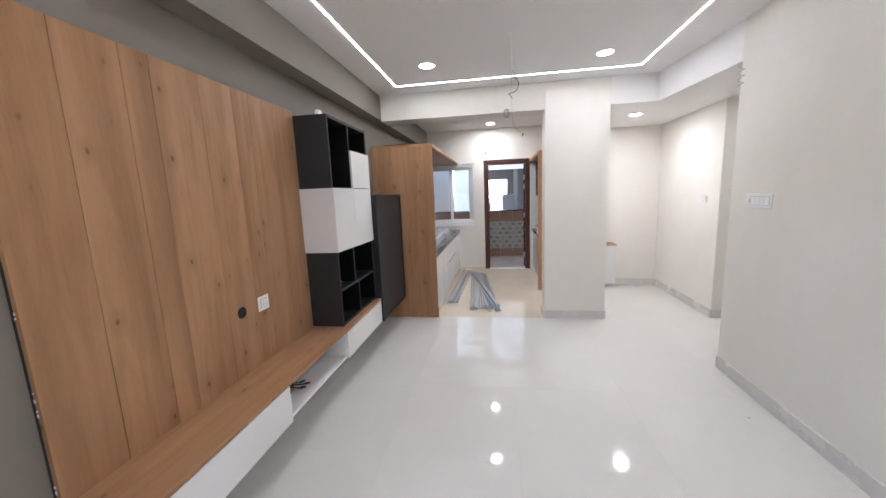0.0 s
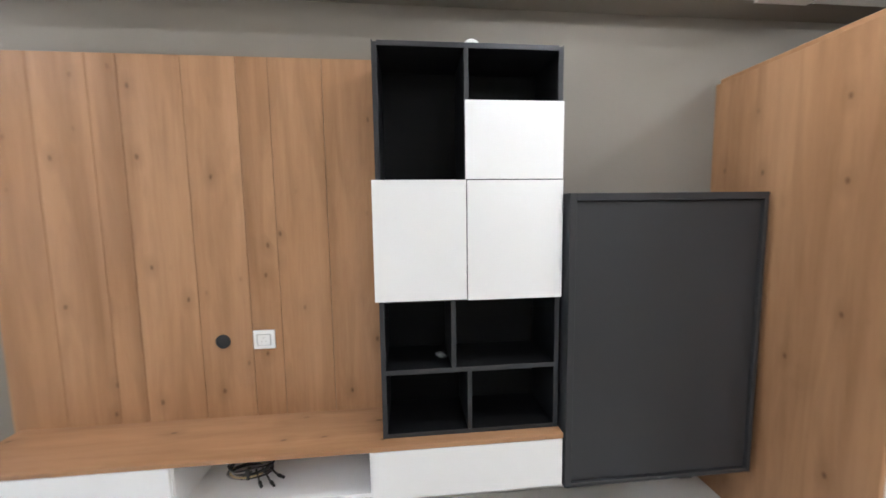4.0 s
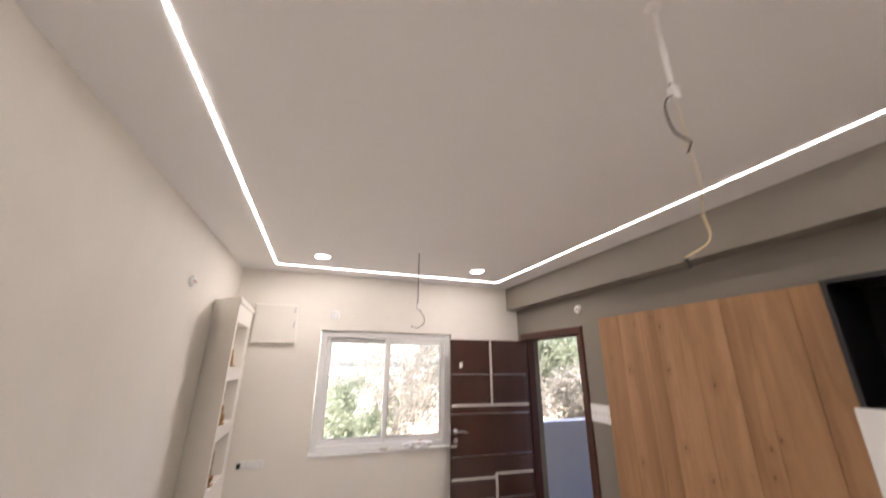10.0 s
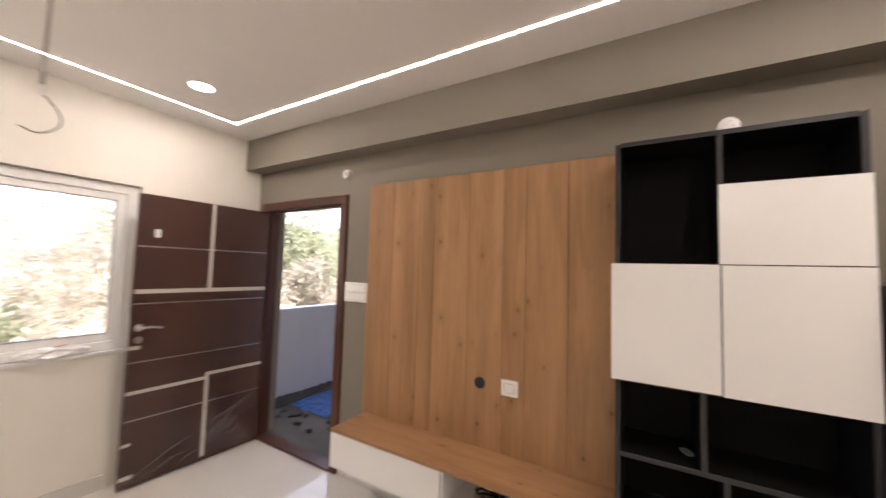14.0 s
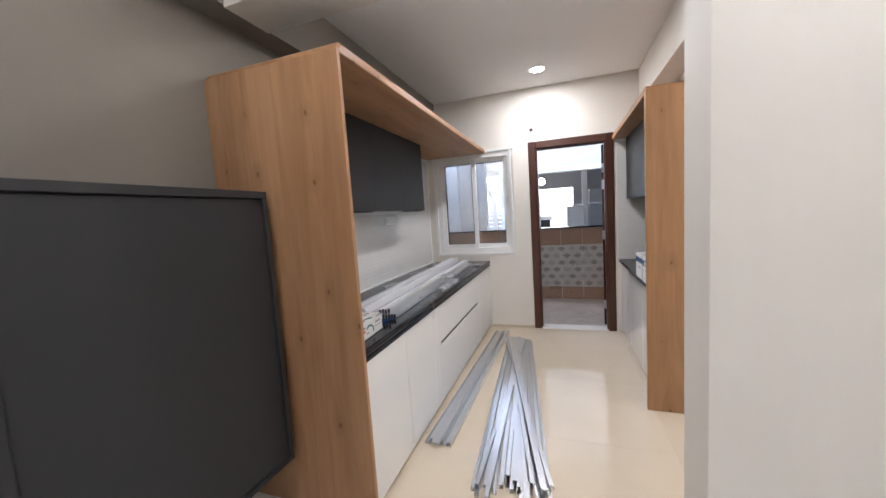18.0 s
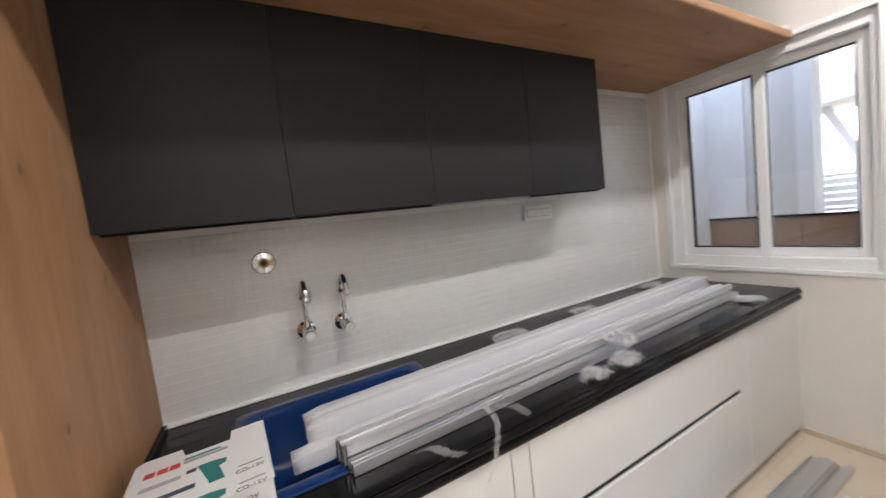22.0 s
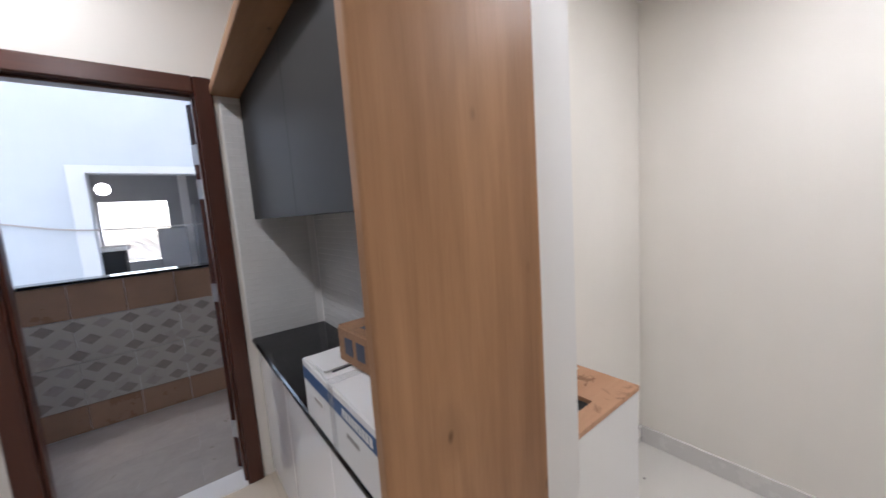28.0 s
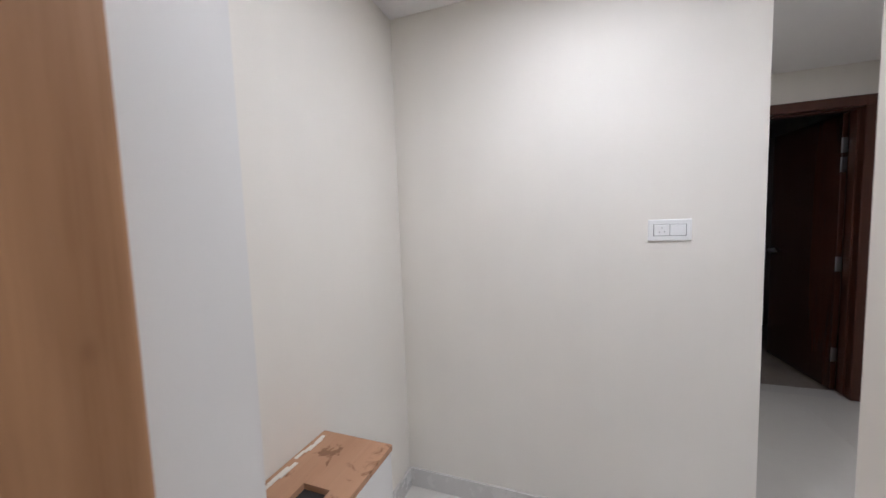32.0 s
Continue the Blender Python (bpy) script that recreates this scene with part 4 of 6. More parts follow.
def conduit_point(at, normal, label, closed=False):
    """An unfinished wall point: a round white box, either capped or with a hole and wire ends."""
    p = thing("conduit_box", at, label, "conduit box", "unfinished wall points")
    z = Vector(normal)
    m = Matrix.Translation(at) @ z.to_track_quat("Z", "Y").to_matrix().to_4x4()
    if closed:
        part("cover", turned(spin([(0.040, 0.0), (0.040, 0.022), (0.036, 0.030), (0.012, 0.034), (0.0006, 0.0345)], (0, 0, 0), 24), m), M_PLASTIC, p)
        for dx, dy in ((-0.016, 0.004), (0.015, -0.006), (0.002, 0.017)):
            part("screw_hole", turned(cyl((dx, dy, 0.0305), (dx, dy, 0.0345), 0.0028, 8), m), M_PLATELINE, p)
        return p
    part("cover", turned(spin([(0.038, 0.0), (0.038, 0.02), (0.034, 0.028), (0.018, 0.028), (0.017, 0.012)], (0, 0, 0), 24), m), M_PLASTIC, p)
    part("opening", turned(cyl((0, 0, 0.01), (0, 0, 0.0135), 0.0175, 16), m), M_DARKLINE, p)
    part("wire", turned(tube(curve_pts([(0, 0, 0.012), (0.006, 0.002, 0.035), (0.014, -0.008, 0.04)], 4), 0.0025, 6), m), M_RED, p)
    return p


conduit_point((0.0, 1.165, 2.285), (1, 0, 0), "round white wall point above the entrance door")
conduit_point((0.0, 3.53, 2.235), (1, 0, 0), "round white capped wall point above the display unit", True)
bare = thing("conduit_hole", (1.283, Y_END, 2.28), "bare reddish conduit end in the wall above the kitchen door", "conduit")
part("ring", turned(spin([(0.021, 0.0), (0.021, 0.006), (0.015, 0.007), (0.015, 0.0005)], (0, 0, 0), 20), Matrix.Translation((1.283, Y_END, 2.28)) @ Matrix.Rotation(radians(90), 4, "X")), material("reddish_conduit", (0.22, 0.075, 0.05), 0.6), bare)
part("opening", turned(cyl((0, 0, 0.0006), (0, 0, 0.002), 0.015, 18), Matrix.Translation((1.283, Y_END, 2.28)) @ Matrix.Rotation(radians(90), 4, "X")), M_DARKLINE, bare)
part("mortar_patch", turned(prism([(0.036 * math.cos(a) * (1 + 0.2 * math.sin(3 * a)), 0.04 * math.sin(a) * (1 + 0.15 * math.cos(2 * a))) for a in np.linspace(0, 6.28, 14)[:-1]], 0.0002, 0.0014), Matrix.Translation((1.283, Y_END, 2.275)) @ Matrix.Rotation(radians(90), 4, "X")), M_WHITE, bare, "white patched filler round the hole")
conduit_point((3.246, 1.27, 2.28), (-1, 0, 0), "round wall point on the long white wall")

# ---------------------------------------------------------------- window wall fittings
db = thing("distribution_box", (2.81, 0.0, 1.955), "white painted metal distribution box, flush on the wall", "distribution box")
part("body", box(2.60, 3.025, 0.0, 0.03, 1.940, 2.345, 0.003), M_WALL, db)
part("door", box(2.61, 3.015, 0.03, 0.042, 1.950, 2.335, 0.006), M_WALL, db)
part("catch", box(2.635, 2.647, 0.042, 0.048, 2.26, 2.31, 0.001), M_STEEL, db)
part("lock", box(2.63, 2.642, 0.042, 0.05, 2.11, 2.17, 0.001), M_STEEL, db)
lo = plate("wall_socket", (2.85, 0.0, 0.885), (0, 1, 0), 0.225, 0.075, "white low socket plate under the distribution box", "sso")
part("open_module", box(2.925, 2.955, 0.0095, 0.0135, 0.862, 0.905), M_DARKLINE, lo)
plate("wall_socket", (2.235, 0.0, 2.262), (0, 1, 0), 0.085, 0.085, "white square plate high above the window", "s")
stub = thing("blank_plate", (1.66, 0.0, 2.262), "small round blank plate above the window", "blank plate")
part("plate", cyl((1.66, 0.0, 2.262), (1.66, 0.006, 2.262), 0.03, 20), M_WALL, stub)
bag = thing("plastic_bag", (1.30, -0.02, 0.9315), "crumpled white plastic bag with red print on the sill", "bag")
random.seed(8)
def crumple(bm, amount, seed):
    rnd = random.Random(seed)
    for v in bm.verts:
        v.co += Vector((rnd.uniform(-1, 1), rnd.uniform(-1, 1), rnd.uniform(-0.6, 0.6))) * amount
    return bm
b = bmesh.new()
bmesh.ops.create_icosphere(b, subdivisions=3, radius=1.0)
turned(b, Matrix.Translation((1.28, -0.015, 0.957)) @ Matrix.Diagonal((0.17, 0.06, 0.042, 1)))
crumple(b, 0.016, 2)
for v in b.verts:
    v.co.z = max(v.co.z, 0.9315)
part("bag", b, M_PLASTIC, bag)
part("print", turned(box(-0.03, 0.03, -0.008, 0.008, 0, 0.002), Matrix.Translation((1.25, 0.0, 1.003)) @ Matrix.Rotation(0.5, 4, "Z")), M_RED, bag)
roll = thing("tape_roll", (1.63, -0.03, 0.9315), "small roll of pale masking tape on the sill", "tape roll")
part("roll", spin([(0.02, 0.0), (0.042, 0.0), (0.042, 0.018), (0.02, 0.018)], (1.63, -0.03, 0.9315), 24), M_TAPE, roll)

# switch plate on the long wall, and a wire spring at its end
E_N = Vector((-(RW[1][1] - RW[0][1]), RW[1][0] - RW[0][0], 0)).normalized()
def on_east(y):
    return RW[0][0] + (RW[1][0] - RW[0][0]) * y / RW[1][1]
plate("switch_plate", (on_east(3.37), 3.37, 1.395), tuple(E_N), 0.26, 0.10, "white switch plate with a fan dial on the long wall", "dssss")
coil = thing("wire_tail", (3.28, 3.62, 2.31), "springy black wire tail from the wall point", "wire")
part("wire", tube([(3.285 - 0.03 - 0.018 * math.cos(a), 3.615 + 0.018 * math.sin(a), 2.36 - 0.0075 * a) for a in np.linspace(0, 19, 60)], 0.0018, 6), M_CONDUIT, coil)

# hanging shelf unit with niches
niche = thing("niche_shelf", (3.1, 0.6, 0.68), "white wall shelf with three open niches", "shelf")
NX, NY0 = 2.985, 0.325
part("side_panel", prism([(NX, 0.905), (NX, 0.955), (3.222, 0.690), (3.222, 0.625)], 0.640, 2.252), M_WALL, niche)
part("side_panel", box(NX, 3.205, NY0, NY0 + 0.12, 0.640, 2.252, 0.004), M_WALL, niche)
for a in ((0.640, 0.93), (1.235, 1.325), (1.635, 1.735), (2.06, 2.252)):
    part("shelf", prism([(NX, NY0 + 0.12), (NX, 0.905), (3.205, 0.65), (3.205, NY0 + 0.12)], a[0], a[1]), M_WALL, niche)
part("back", box(3.17, 3.205, NY0 + 0.12, 0.67, 0.93, 2.06), M_WALL, niche)
part("cornice", prism([(NX - 0.012, NY0 - 0.008), (NX - 0.012, 0.965), (NX + 0.002, 0.955), (NX + 0.002, NY0 - 0.008)], 2.20, 2.226), M_WALL, niche)
M_BRASS = material("aged_brass", (0.36, 0.20, 0.08), 0.4, 0.7)
FIGURES = (
    ("tall brass temple lamp with a slender stem in the niche", 0.93, [(0.042, 0), (0.045, 0.008), (0.02, 0.02), (0.038, 0.045), (0.04, 0.06), (0.014, 0.075), (0.009, 0.12), (0.013, 0.15), (0.008, 0.175), (0.016, 0.195), (0.003, 0.235)]),
    ("small seated brass ornament on a round base in the niche", 1.325, [(0.045, 0), (0.047, 0.012), (0.03, 0.02), (0.043, 0.045), (0.034, 0.075), (0.018, 0.085), (0.024, 0.105), (0.02, 0.125), (0.004, 0.14)]),
    ("ringed brass-brown cone ornament in the niche", 1.735, [(0.05, 0), (0.05, 0.008), (0.026, 0.014), (0.03, 0.03), (0.022, 0.04), (0.027, 0.055), (0.019, 0.066), (0.023, 0.08), (0.015, 0.092), (0.018, 0.106), (0.004, 0.14)]),
)
for words, z, outline in FIGURES:
    f = thing("brass_figurine", (3.018, 0.735, z), words, "ornament", "ornaments in the niches")
    part("figure", spin([(r * 0.72, h) for r, h in outline], (3.018, 0.735, z), 16), M_BRASS, f)

# ---------------------------------------------------------------- ceiling rods and wires
def fan_point(x, y, low, loop, tail):
    """A conduit rod from the ceiling down to low, with a loop of wire and, if given, a long thin tail."""
    p = thing("fan_rod", (x, y, Z_LIV), "pale conduit rod with loose wires hanging from the ceiling", "conduit", "ceiling fan points")
    part("ceiling_cup", spin([(0.022, 0.0), (0.022, -0.006), (0.012, -0.012)], (x, y, Z_LIV), 16), M_CEIL, p)
    part("rod", cyl((x, y, Z_LIV - 0.002), (x, y, low), 0.006, 12), M_CONDUIT if not tail else M_CEIL, p)
    part("clip", box(x - 0.010, x + 0.010, y - 0.010, y + 0.010, low - 0.05, low - 0.012, 0.002), M_CEIL, p)
    part("clip_pin", cyl((x + 0.006, y, low), (x + 0.006, y, low - 0.03), 0.002, 6), M_WIRE, p)
    part("wire", tube(curve_pts([(x + a, y + b, low - 0.04 - c) for a, b, c in loop], 6), 0.0026, 6), M_WIRE, p)
    if tail:
        part("wire", tube(curve_pts([(x + a, y + b, low - 0.04 - c) for a, b, c in tail[:4]], 6), 0.0012, 6), M_WIREY, p, "bare thin end of the wire")
        part("sheath", tube(curve_pts([(x + a, y + b, low - 0.04 - c) for a, b, c in tail[3:]], 6), 0.0022, 6), M_WIREY, p, "pale yellow wire sheath")
        a, b, c = tail[-1]
        part("connector", cyl((x + a, y + b, low - 0.04 - c), (x + a - 0.01, y + b, low - 0.06 - c), 0.0045, 8), M_WIRE, p)
    return p


fan_point(1.63, 1.15, 2.25, [(0, 0, 0), (-0.05, 0.0, 0.06), (-0.055, 0.01, 0.12), (0.0, 0.01, 0.165), (0.05, 0.0, 0.15)], None)
fan_point(1.62, 3.52, 2.44, [(0, 0, 0), (0.034, 0.004, 0.02), (0.052, 0.006, 0.06), (0.030, 0.0, 0.11), (-0.012, 0.0, 0.125), (-0.020, 0.0, 0.130), (0.006, 0.004, 0.165)], [(0, 0, 0), (-0.008, 0.0, 0.12), (0.0, 0.01, 0.24), (0.0, 0.0, 0.32), (0.03, 0.02, 0.39), (0.085, 0.0, 0.43)])
coil2 = thing("wire_coil", (1.60, Y_BEAM - 0.012, 2.40), "small coil of grey wire hooked under the beam edge", "wire")
part("wire", tube([(1.60 + 0.022 * math.cos(a) + 0.0015 * a, Y_BEAM - 0.012 - 0.001 * a, 2.395 + 0.045 * math.sin(a)) for a in np.linspace(0, 15, 50)], 0.004, 6), M_CONDUIT, coil2)

random.seed(17)
for x, y in ((4.1, 4.3), (0.9, 1.6), (2.375, 0.30), (1.355, 0.40), (2.183, 4.53), (3.10, 2.98), (3.364, 5.737), (3.611, 6.263)):
    c = bmesh.new()
    bmesh.ops.create_icosphere(c, subdivisions=1, radius=0.007)
    for v in c.verts:
        v.co = Vector((v.co.x * random.uniform(0.6, 1.6), v.co.y * random.uniform(0.6, 1.4), max(v.co.z * 0.6, -0.003) + 0.003))
    turned(c, Matrix.Translation((x, y, 0.0)))
    solid("floor_crumb", c, M_CONDUIT, "small grey-brown crumb of rubble on the floor tiles", "crumb", at=(x, y, 0.0), group="crumbs on the floor")

# ---------------------------------------------------------------- kitchen, long side
KX = 0.73                              # cabinet fronts
surround = thing("kitchen_surround", (0.37, 4.8, 0.0), "oak laminate end panel and canopy framing the kitchen units", "cabinet panel")
part("end_panel", box(0.0, 0.748, 4.785, 4.807, 0.0, 2.10, 0.003, 2), M_OAK, surround)
part("canopy", box(0.0, 0.746, 4.807, Y_END, 2.086, 2.128, 0.004), M_OAK_Y, surround)
part("canopy_lining", box(0.15, 0.70, 4.85, Y_END, 2.128, 2.140), M_BLACK, surround)


def base_unit(y0, y1, label, doors, groove):
    u = thing("base_cabinet", (0.36, (y0 + y1) / 2, 0.0), label, "cabinet", "kitchen base cabinets")
    part("body", box(0.02, KX - 0.022, y0 + 0.001, y1 - 0.001, 0.03, 0.77 if doors == 1 else 0.60), M_WHITE, u)
    part("plinth", box(0.05, KX - 0.03, y0, y1, 0.0, 0.05), M_WHITE, u)
    if groove:
        for z in ((0.05, 0.452), (0.478, 0.768)):
            part("drawer", box(KX - 0.02, KX, y0 + 0.0015, y1 - 0.0015, z[0], z[1], 0.0015), M_GLOSS, u)
        part("grip_channel", box(KX - 0.022, KX - 0.012, groove[0], groove[1], 0.452, 0.478), M_DARKLINE, u, "dark recessed grip channel")
        for a in ((y0 + 0.0015, groove[0]), (groove[1], y1 - 0.0015)):
            if a[1] - a[0] > 0.005:
                part("drawer_edge", box(KX - 0.02, KX - 0.0005, a[0], a[1], 0.4521, 0.4779), M_GLOSS, u)
    else:
        w = (y1 - y0) / doors
        for k in range(doors):
            part("door", box(KX - 0.02, KX, y0 + k * w + 0.0015, y0 + (k + 1) * w - 0.0015, 0.05, 0.768, 0.0015), M_GLOSS, u)
    return u


base_unit(4.809, 5.69, "white gloss sink cabinet with two plain doors", 2, None)
base_unit(5.69, 5.755, "narrow white gloss pull-out cabinet", 1, None)
base_unit(5.755, 7.06, "wide white gloss drawer unit with a dark grip channel", 1, (5.825, 6.99))
base_unit(7.06, Y_END - 0.002, "white gloss corner cabinet beside the end wall", 1, None)

# worktop with the sink cut out
def plate_with_hole(x0, x1, y0, y1, hx0, hx1, hy0, hy1, z0, z1):
    """A slab with a rectangular hole, as one closed mesh."""
    bm = bmesh.new()
    rect = lambda a, b, c, d, z: [bm.verts.new(p) for p in ((a, c, z), (b, c, z), (b, d, z), (a, d, z))]
    ot, it, ob, ib = rect(x0, x1, y0, y1, z1), rect(hx0, hx1, hy0, hy1, z1), rect(x0, x1, y0, y1, z0), rect(hx0, hx1, hy0, hy1, z0)
    for i in range(4):
        k = (i + 1) % 4
        for q in ((ot[i], ot[k], it[k], it[i]), (ob[k], ob[i], ib[i], ib[k]), (ob[i], ob[k], ot[k], ot[i]), (it[i], it[k], ib[k], ib[i])):
            bm.faces.new(q)
    bmesh.ops.recalc_face_normals(bm, faces=bm.faces)
    return bm


SX0, SX1, SY0, SY1 = 0.125, 0.62, 5.035, 5.675
top = thing("worktop", (0.37, 6.2, 0.77), "polished black granite worktop with a stepped front edge", "worktop")
part("slab", plate_with_hole(0.0, 0.728, 4.808, Y_END, SX0, SX1, SY0, SY1, 0.772, 0.808), M_GRANITE, top)
part("front_edge", cyl((0.728, 4.809, 0.79), (0.728, Y_END - 0.001, 0.79), 0.0178, 12), M_GRANITE, top)
part("front_edge_lower", cyl((0.7285, 4.809, 0.7595), (0.7285, Y_END - 0.001, 0.7595), 0.0152, 12), M_GRANITE, top)
part("front_ledge", box(0.722, 0.738, 4.809, Y_END - 0.001, 0.8082, 0.8125, 0.0015), M_GRANITE, top)
part("upstand", box(0.0, 0.03, 4.808, Y_END - 0.001, 0.8082, 0.818, 0.002), M_WHITE, top, "white edge strip along the wall")
part("upstand_end", box(0.03, 0.72, 4.808, 4.823, 0.8082, 0.826, 0.002), M_GRANITE, top)
sink = thing("kitchen_sink", (0.41, 5.32, 0.60), "steel sink still covered in blue protective film", "sink")


def rounded(x0, x1, y0, y1, r, n=6):
    """Plan outline of a rectangle with rounded corners."""
    return [(cx + r * math.cos(radians(a + 90 * k / n)), cy + r * math.sin(radians(a + 90 * k / n)))
            for cx, cy, a in ((x1 - r, y1 - r, 0), (x0 + r, y1 - r, 90), (x0 + r, y0 + r, 180), (x1 - r, y0 + r, 270)) for k in range(n + 1)]


def rings(loops, cap=True):
    """Skins a stack of equal plan outlines, each at its height; caps the last one."""
    bm = bmesh.new()
    rows = [[bm.verts.new((x, y, z)) for x, y in loop] for z, loop in loops]
    k = len(rows[0])
    for p, q in zip(rows, rows[1:]):
        for i in range(k):
            f = bm.faces.new((p[i], p[(i + 1) % k], q[(i + 1) % k], q[i]))
            f.smooth = True
    if cap:
        bm.faces.new(rows[-1])
    bmesh.ops.recalc_face_normals(bm, faces=bm.faces)
    return bm


def inset_loop(d, r):
    return rounded(SX0 + d, SX1 - d, SY0 + d, SY1 - d, r)


part("rim", rings([(0.772, inset_loop(0.001, 0.012)), (0.813, inset_loop(-0.012, 0.02)), (0.8145, inset_loop(-0.010, 0.02)), (0.8145, inset_loop(0.028, 0.045)), (0.810, inset_loop(0.034, 0.05))], False), M_BLUE, sink)
part("bowl", rings([(0.810, inset_loop(0.034, 0.05)), (0.790, inset_loop(0.040, 0.05)), (0.64, inset_loop(0.050, 0.05)), (0.615, inset_loop(0.075, 0.04)), (0.610, inset_loop(0.10, 0.03))]), M_BLUE, sink)

# wall units
UX1 = 0.305
for k, y in enumerate((4.808, 5.281, 5.780, 6.270)):
    y1 = (5.281, 5.780, 6.270, 6.745)[k]
    u = thing("wall_cabinet", (0.15, (y + y1) / 2, 1.448), "near-black matt wall cabinet with a plain lift-up front", "cabinet", "kitchen wall cabinets")
    part("body", box(0.0, UX1 - 0.02, y + 0.0005, y1 - 0.0005, 1.459, 2.085), M_CHAR_SHADE, u)
    part("door", box(UX1 - 0.019, UX1, y + 0.0006, y1 - 0.0006, 1.453, 2.084, 0.0008), M_CHAR_SHADE, u)
    part("grip_rail", box(UX1 - 0.06, UX1 - 0.022, y + 0.01, y1 - 0.01, 1.447, 1.4585), M_BLACK if k != 2 else M_STEEL, u)

plate("wall_socket", (0.022, 6.545, 1.372), (1, 0, 0), 0.205, 0.08, "white three-module socket plate under the wall cabinets", "sso")


def tap(y):
    t = thing("wall_tap", (0.012, y, 1.0), "chrome wall-mounted tap with a dark swan-neck spout", "tap", "sink taps")
    part("flange", turned(spin([(0.036, 0.0), (0.035, 0.006), (0.022, 0.016), (0.016, 0.020)], (0, 0, 0), 28), Matrix.Translation((0.010, y, TZ)) @ Matrix.Rotation(radians(90), 4, "Y")), M_CHROME, t)
    part("body", turned(spin([(0.016, 0.0), (0.018, 0.02), (0.023, 0.035), (0.023, 0.06), (0.016, 0.075)], (0, 0, 0), 24), Matrix.Translation((0.026, y, TZ)) @ Matrix.Rotation(radians(90), 4, "Y")), M_CHROME, t)
    part("riser", cyl((0.072, y, TZ + 0.015), (0.072, y, TZ + 0.045), 0.015, 20, 0.012), M_CHROME, t)
    kn = cyl((0.098, y, TZ), (0.128, y, TZ - 0.002), 0.015, 20, 0.021)
    add_cyl(kn, (0.128, y, TZ - 0.002), (0.133, y, TZ - 0.002), 0.021, 20, 0.018)
    part("knob", kn, M_CHROME, t, "round chrome knob")
    part("pipe", cyl((0.072, y, TZ + 0.04), (0.068, y, TZ + 0.135), 0.0085, 16), M_CHROME, t)
    part("spout", tube(curve_pts([(0.068, y, TZ + 0.13), (0.067, y, TZ + 0.155), (0.082, y, TZ + 0.187), (0.112, y, TZ + 0.195), (0.138, y, TZ + 0.170), (0.152, y, TZ + 0.140)], 6), 0.0115, 14), M_CHROME, t)
    part("collar", cyl((0.068, y, TZ + 0.128), (0.067, y, TZ + 0.142), 0.013, 16), M_WIRE, t, "black collar")
    part("aerator", cyl((0.150, y, TZ + 0.144), (0.157, y, TZ + 0.128), 0.0135, 16), M_STEEL, t)


TZ = 1.028
tap(5.292)
tap(5.436)
dr = thing("pipe_outlet", (0.02, 5.180, 1.310), "chrome ringed pipe outlet with a brass thread in the mosaic wall", "pipe outlet")
DR = Matrix.Translation((0.010, 5.180, 1.310)) @ Matrix.Rotation(radians(90), 4, "Y")
part("ring", turned(spin([(0.042, 0), (0.042, 0.006), (0.037, 0.012), (0.019, 0.015), (0.0165, 0.010), (0.0165, 0.002)], (0, 0, 0), 28), DR), M_CHROME, dr)
part("thread", turned(spin([(0.0163, 0.003), (0.0163, 0.011), (0.012, 0.011), (0.012, 0.003)], (0, 0, 0), 24), DR), material("brass", (0.35, 0.26, 0.12), 0.35, 1.0), dr, "brass thread")
part("opening", turned(cyl((0, 0, 0.002), (0, 0, 0.005), 0.0119, 18), DR), M_DARKLINE, dr)


# ---------------------------------------------------------------- bundles on the worktop
def channel(a, b, w, h, wall=0.0025, up=1):
    """An aluminium U-profile from a to b (floor-lying lengths)."""
    a, b = Vector(a), Vector(b)
    d = (b - a)
    n = Vector((-d.y, d.x, 0)).normalized()
    z = Vector((0, 0, 1))
    prof = [(-w / 2, 0), (w / 2, 0), (w / 2, h), (w / 2 - wall, h), (w / 2 - wall, wall), (-w / 2 + wall, wall), (-w / 2 + wall, h), (-w / 2, h)]
    if up < 0:
        prof = [(-x, h - y) for x, y in prof]
    bm = bmesh.new()
    r0 = [bm.verts.new(a + n * x + z * y) for x, y in prof]
    r1 = [bm.verts.new(b + n * x + z * y) for x, y in prof]
    k = len(prof)
    for i in range(k):
        bm.faces.new((r0[i], r0[(i + 1) % k], r1[(i + 1) % k], r1[i]))
    for r in (r0[::-1], r1):
        bm.faces.new(r)
    bmesh.ops.recalc_face_normals(bm, faces=bm.faces)
    return bm




def skewed(y, x0, drift, y0=5.2, y1=7.42):
    """Where a length that starts at x0 lies at y: the bundles run a little askew."""
    return x0 + drift * (y - y0) / (y1 - y0)


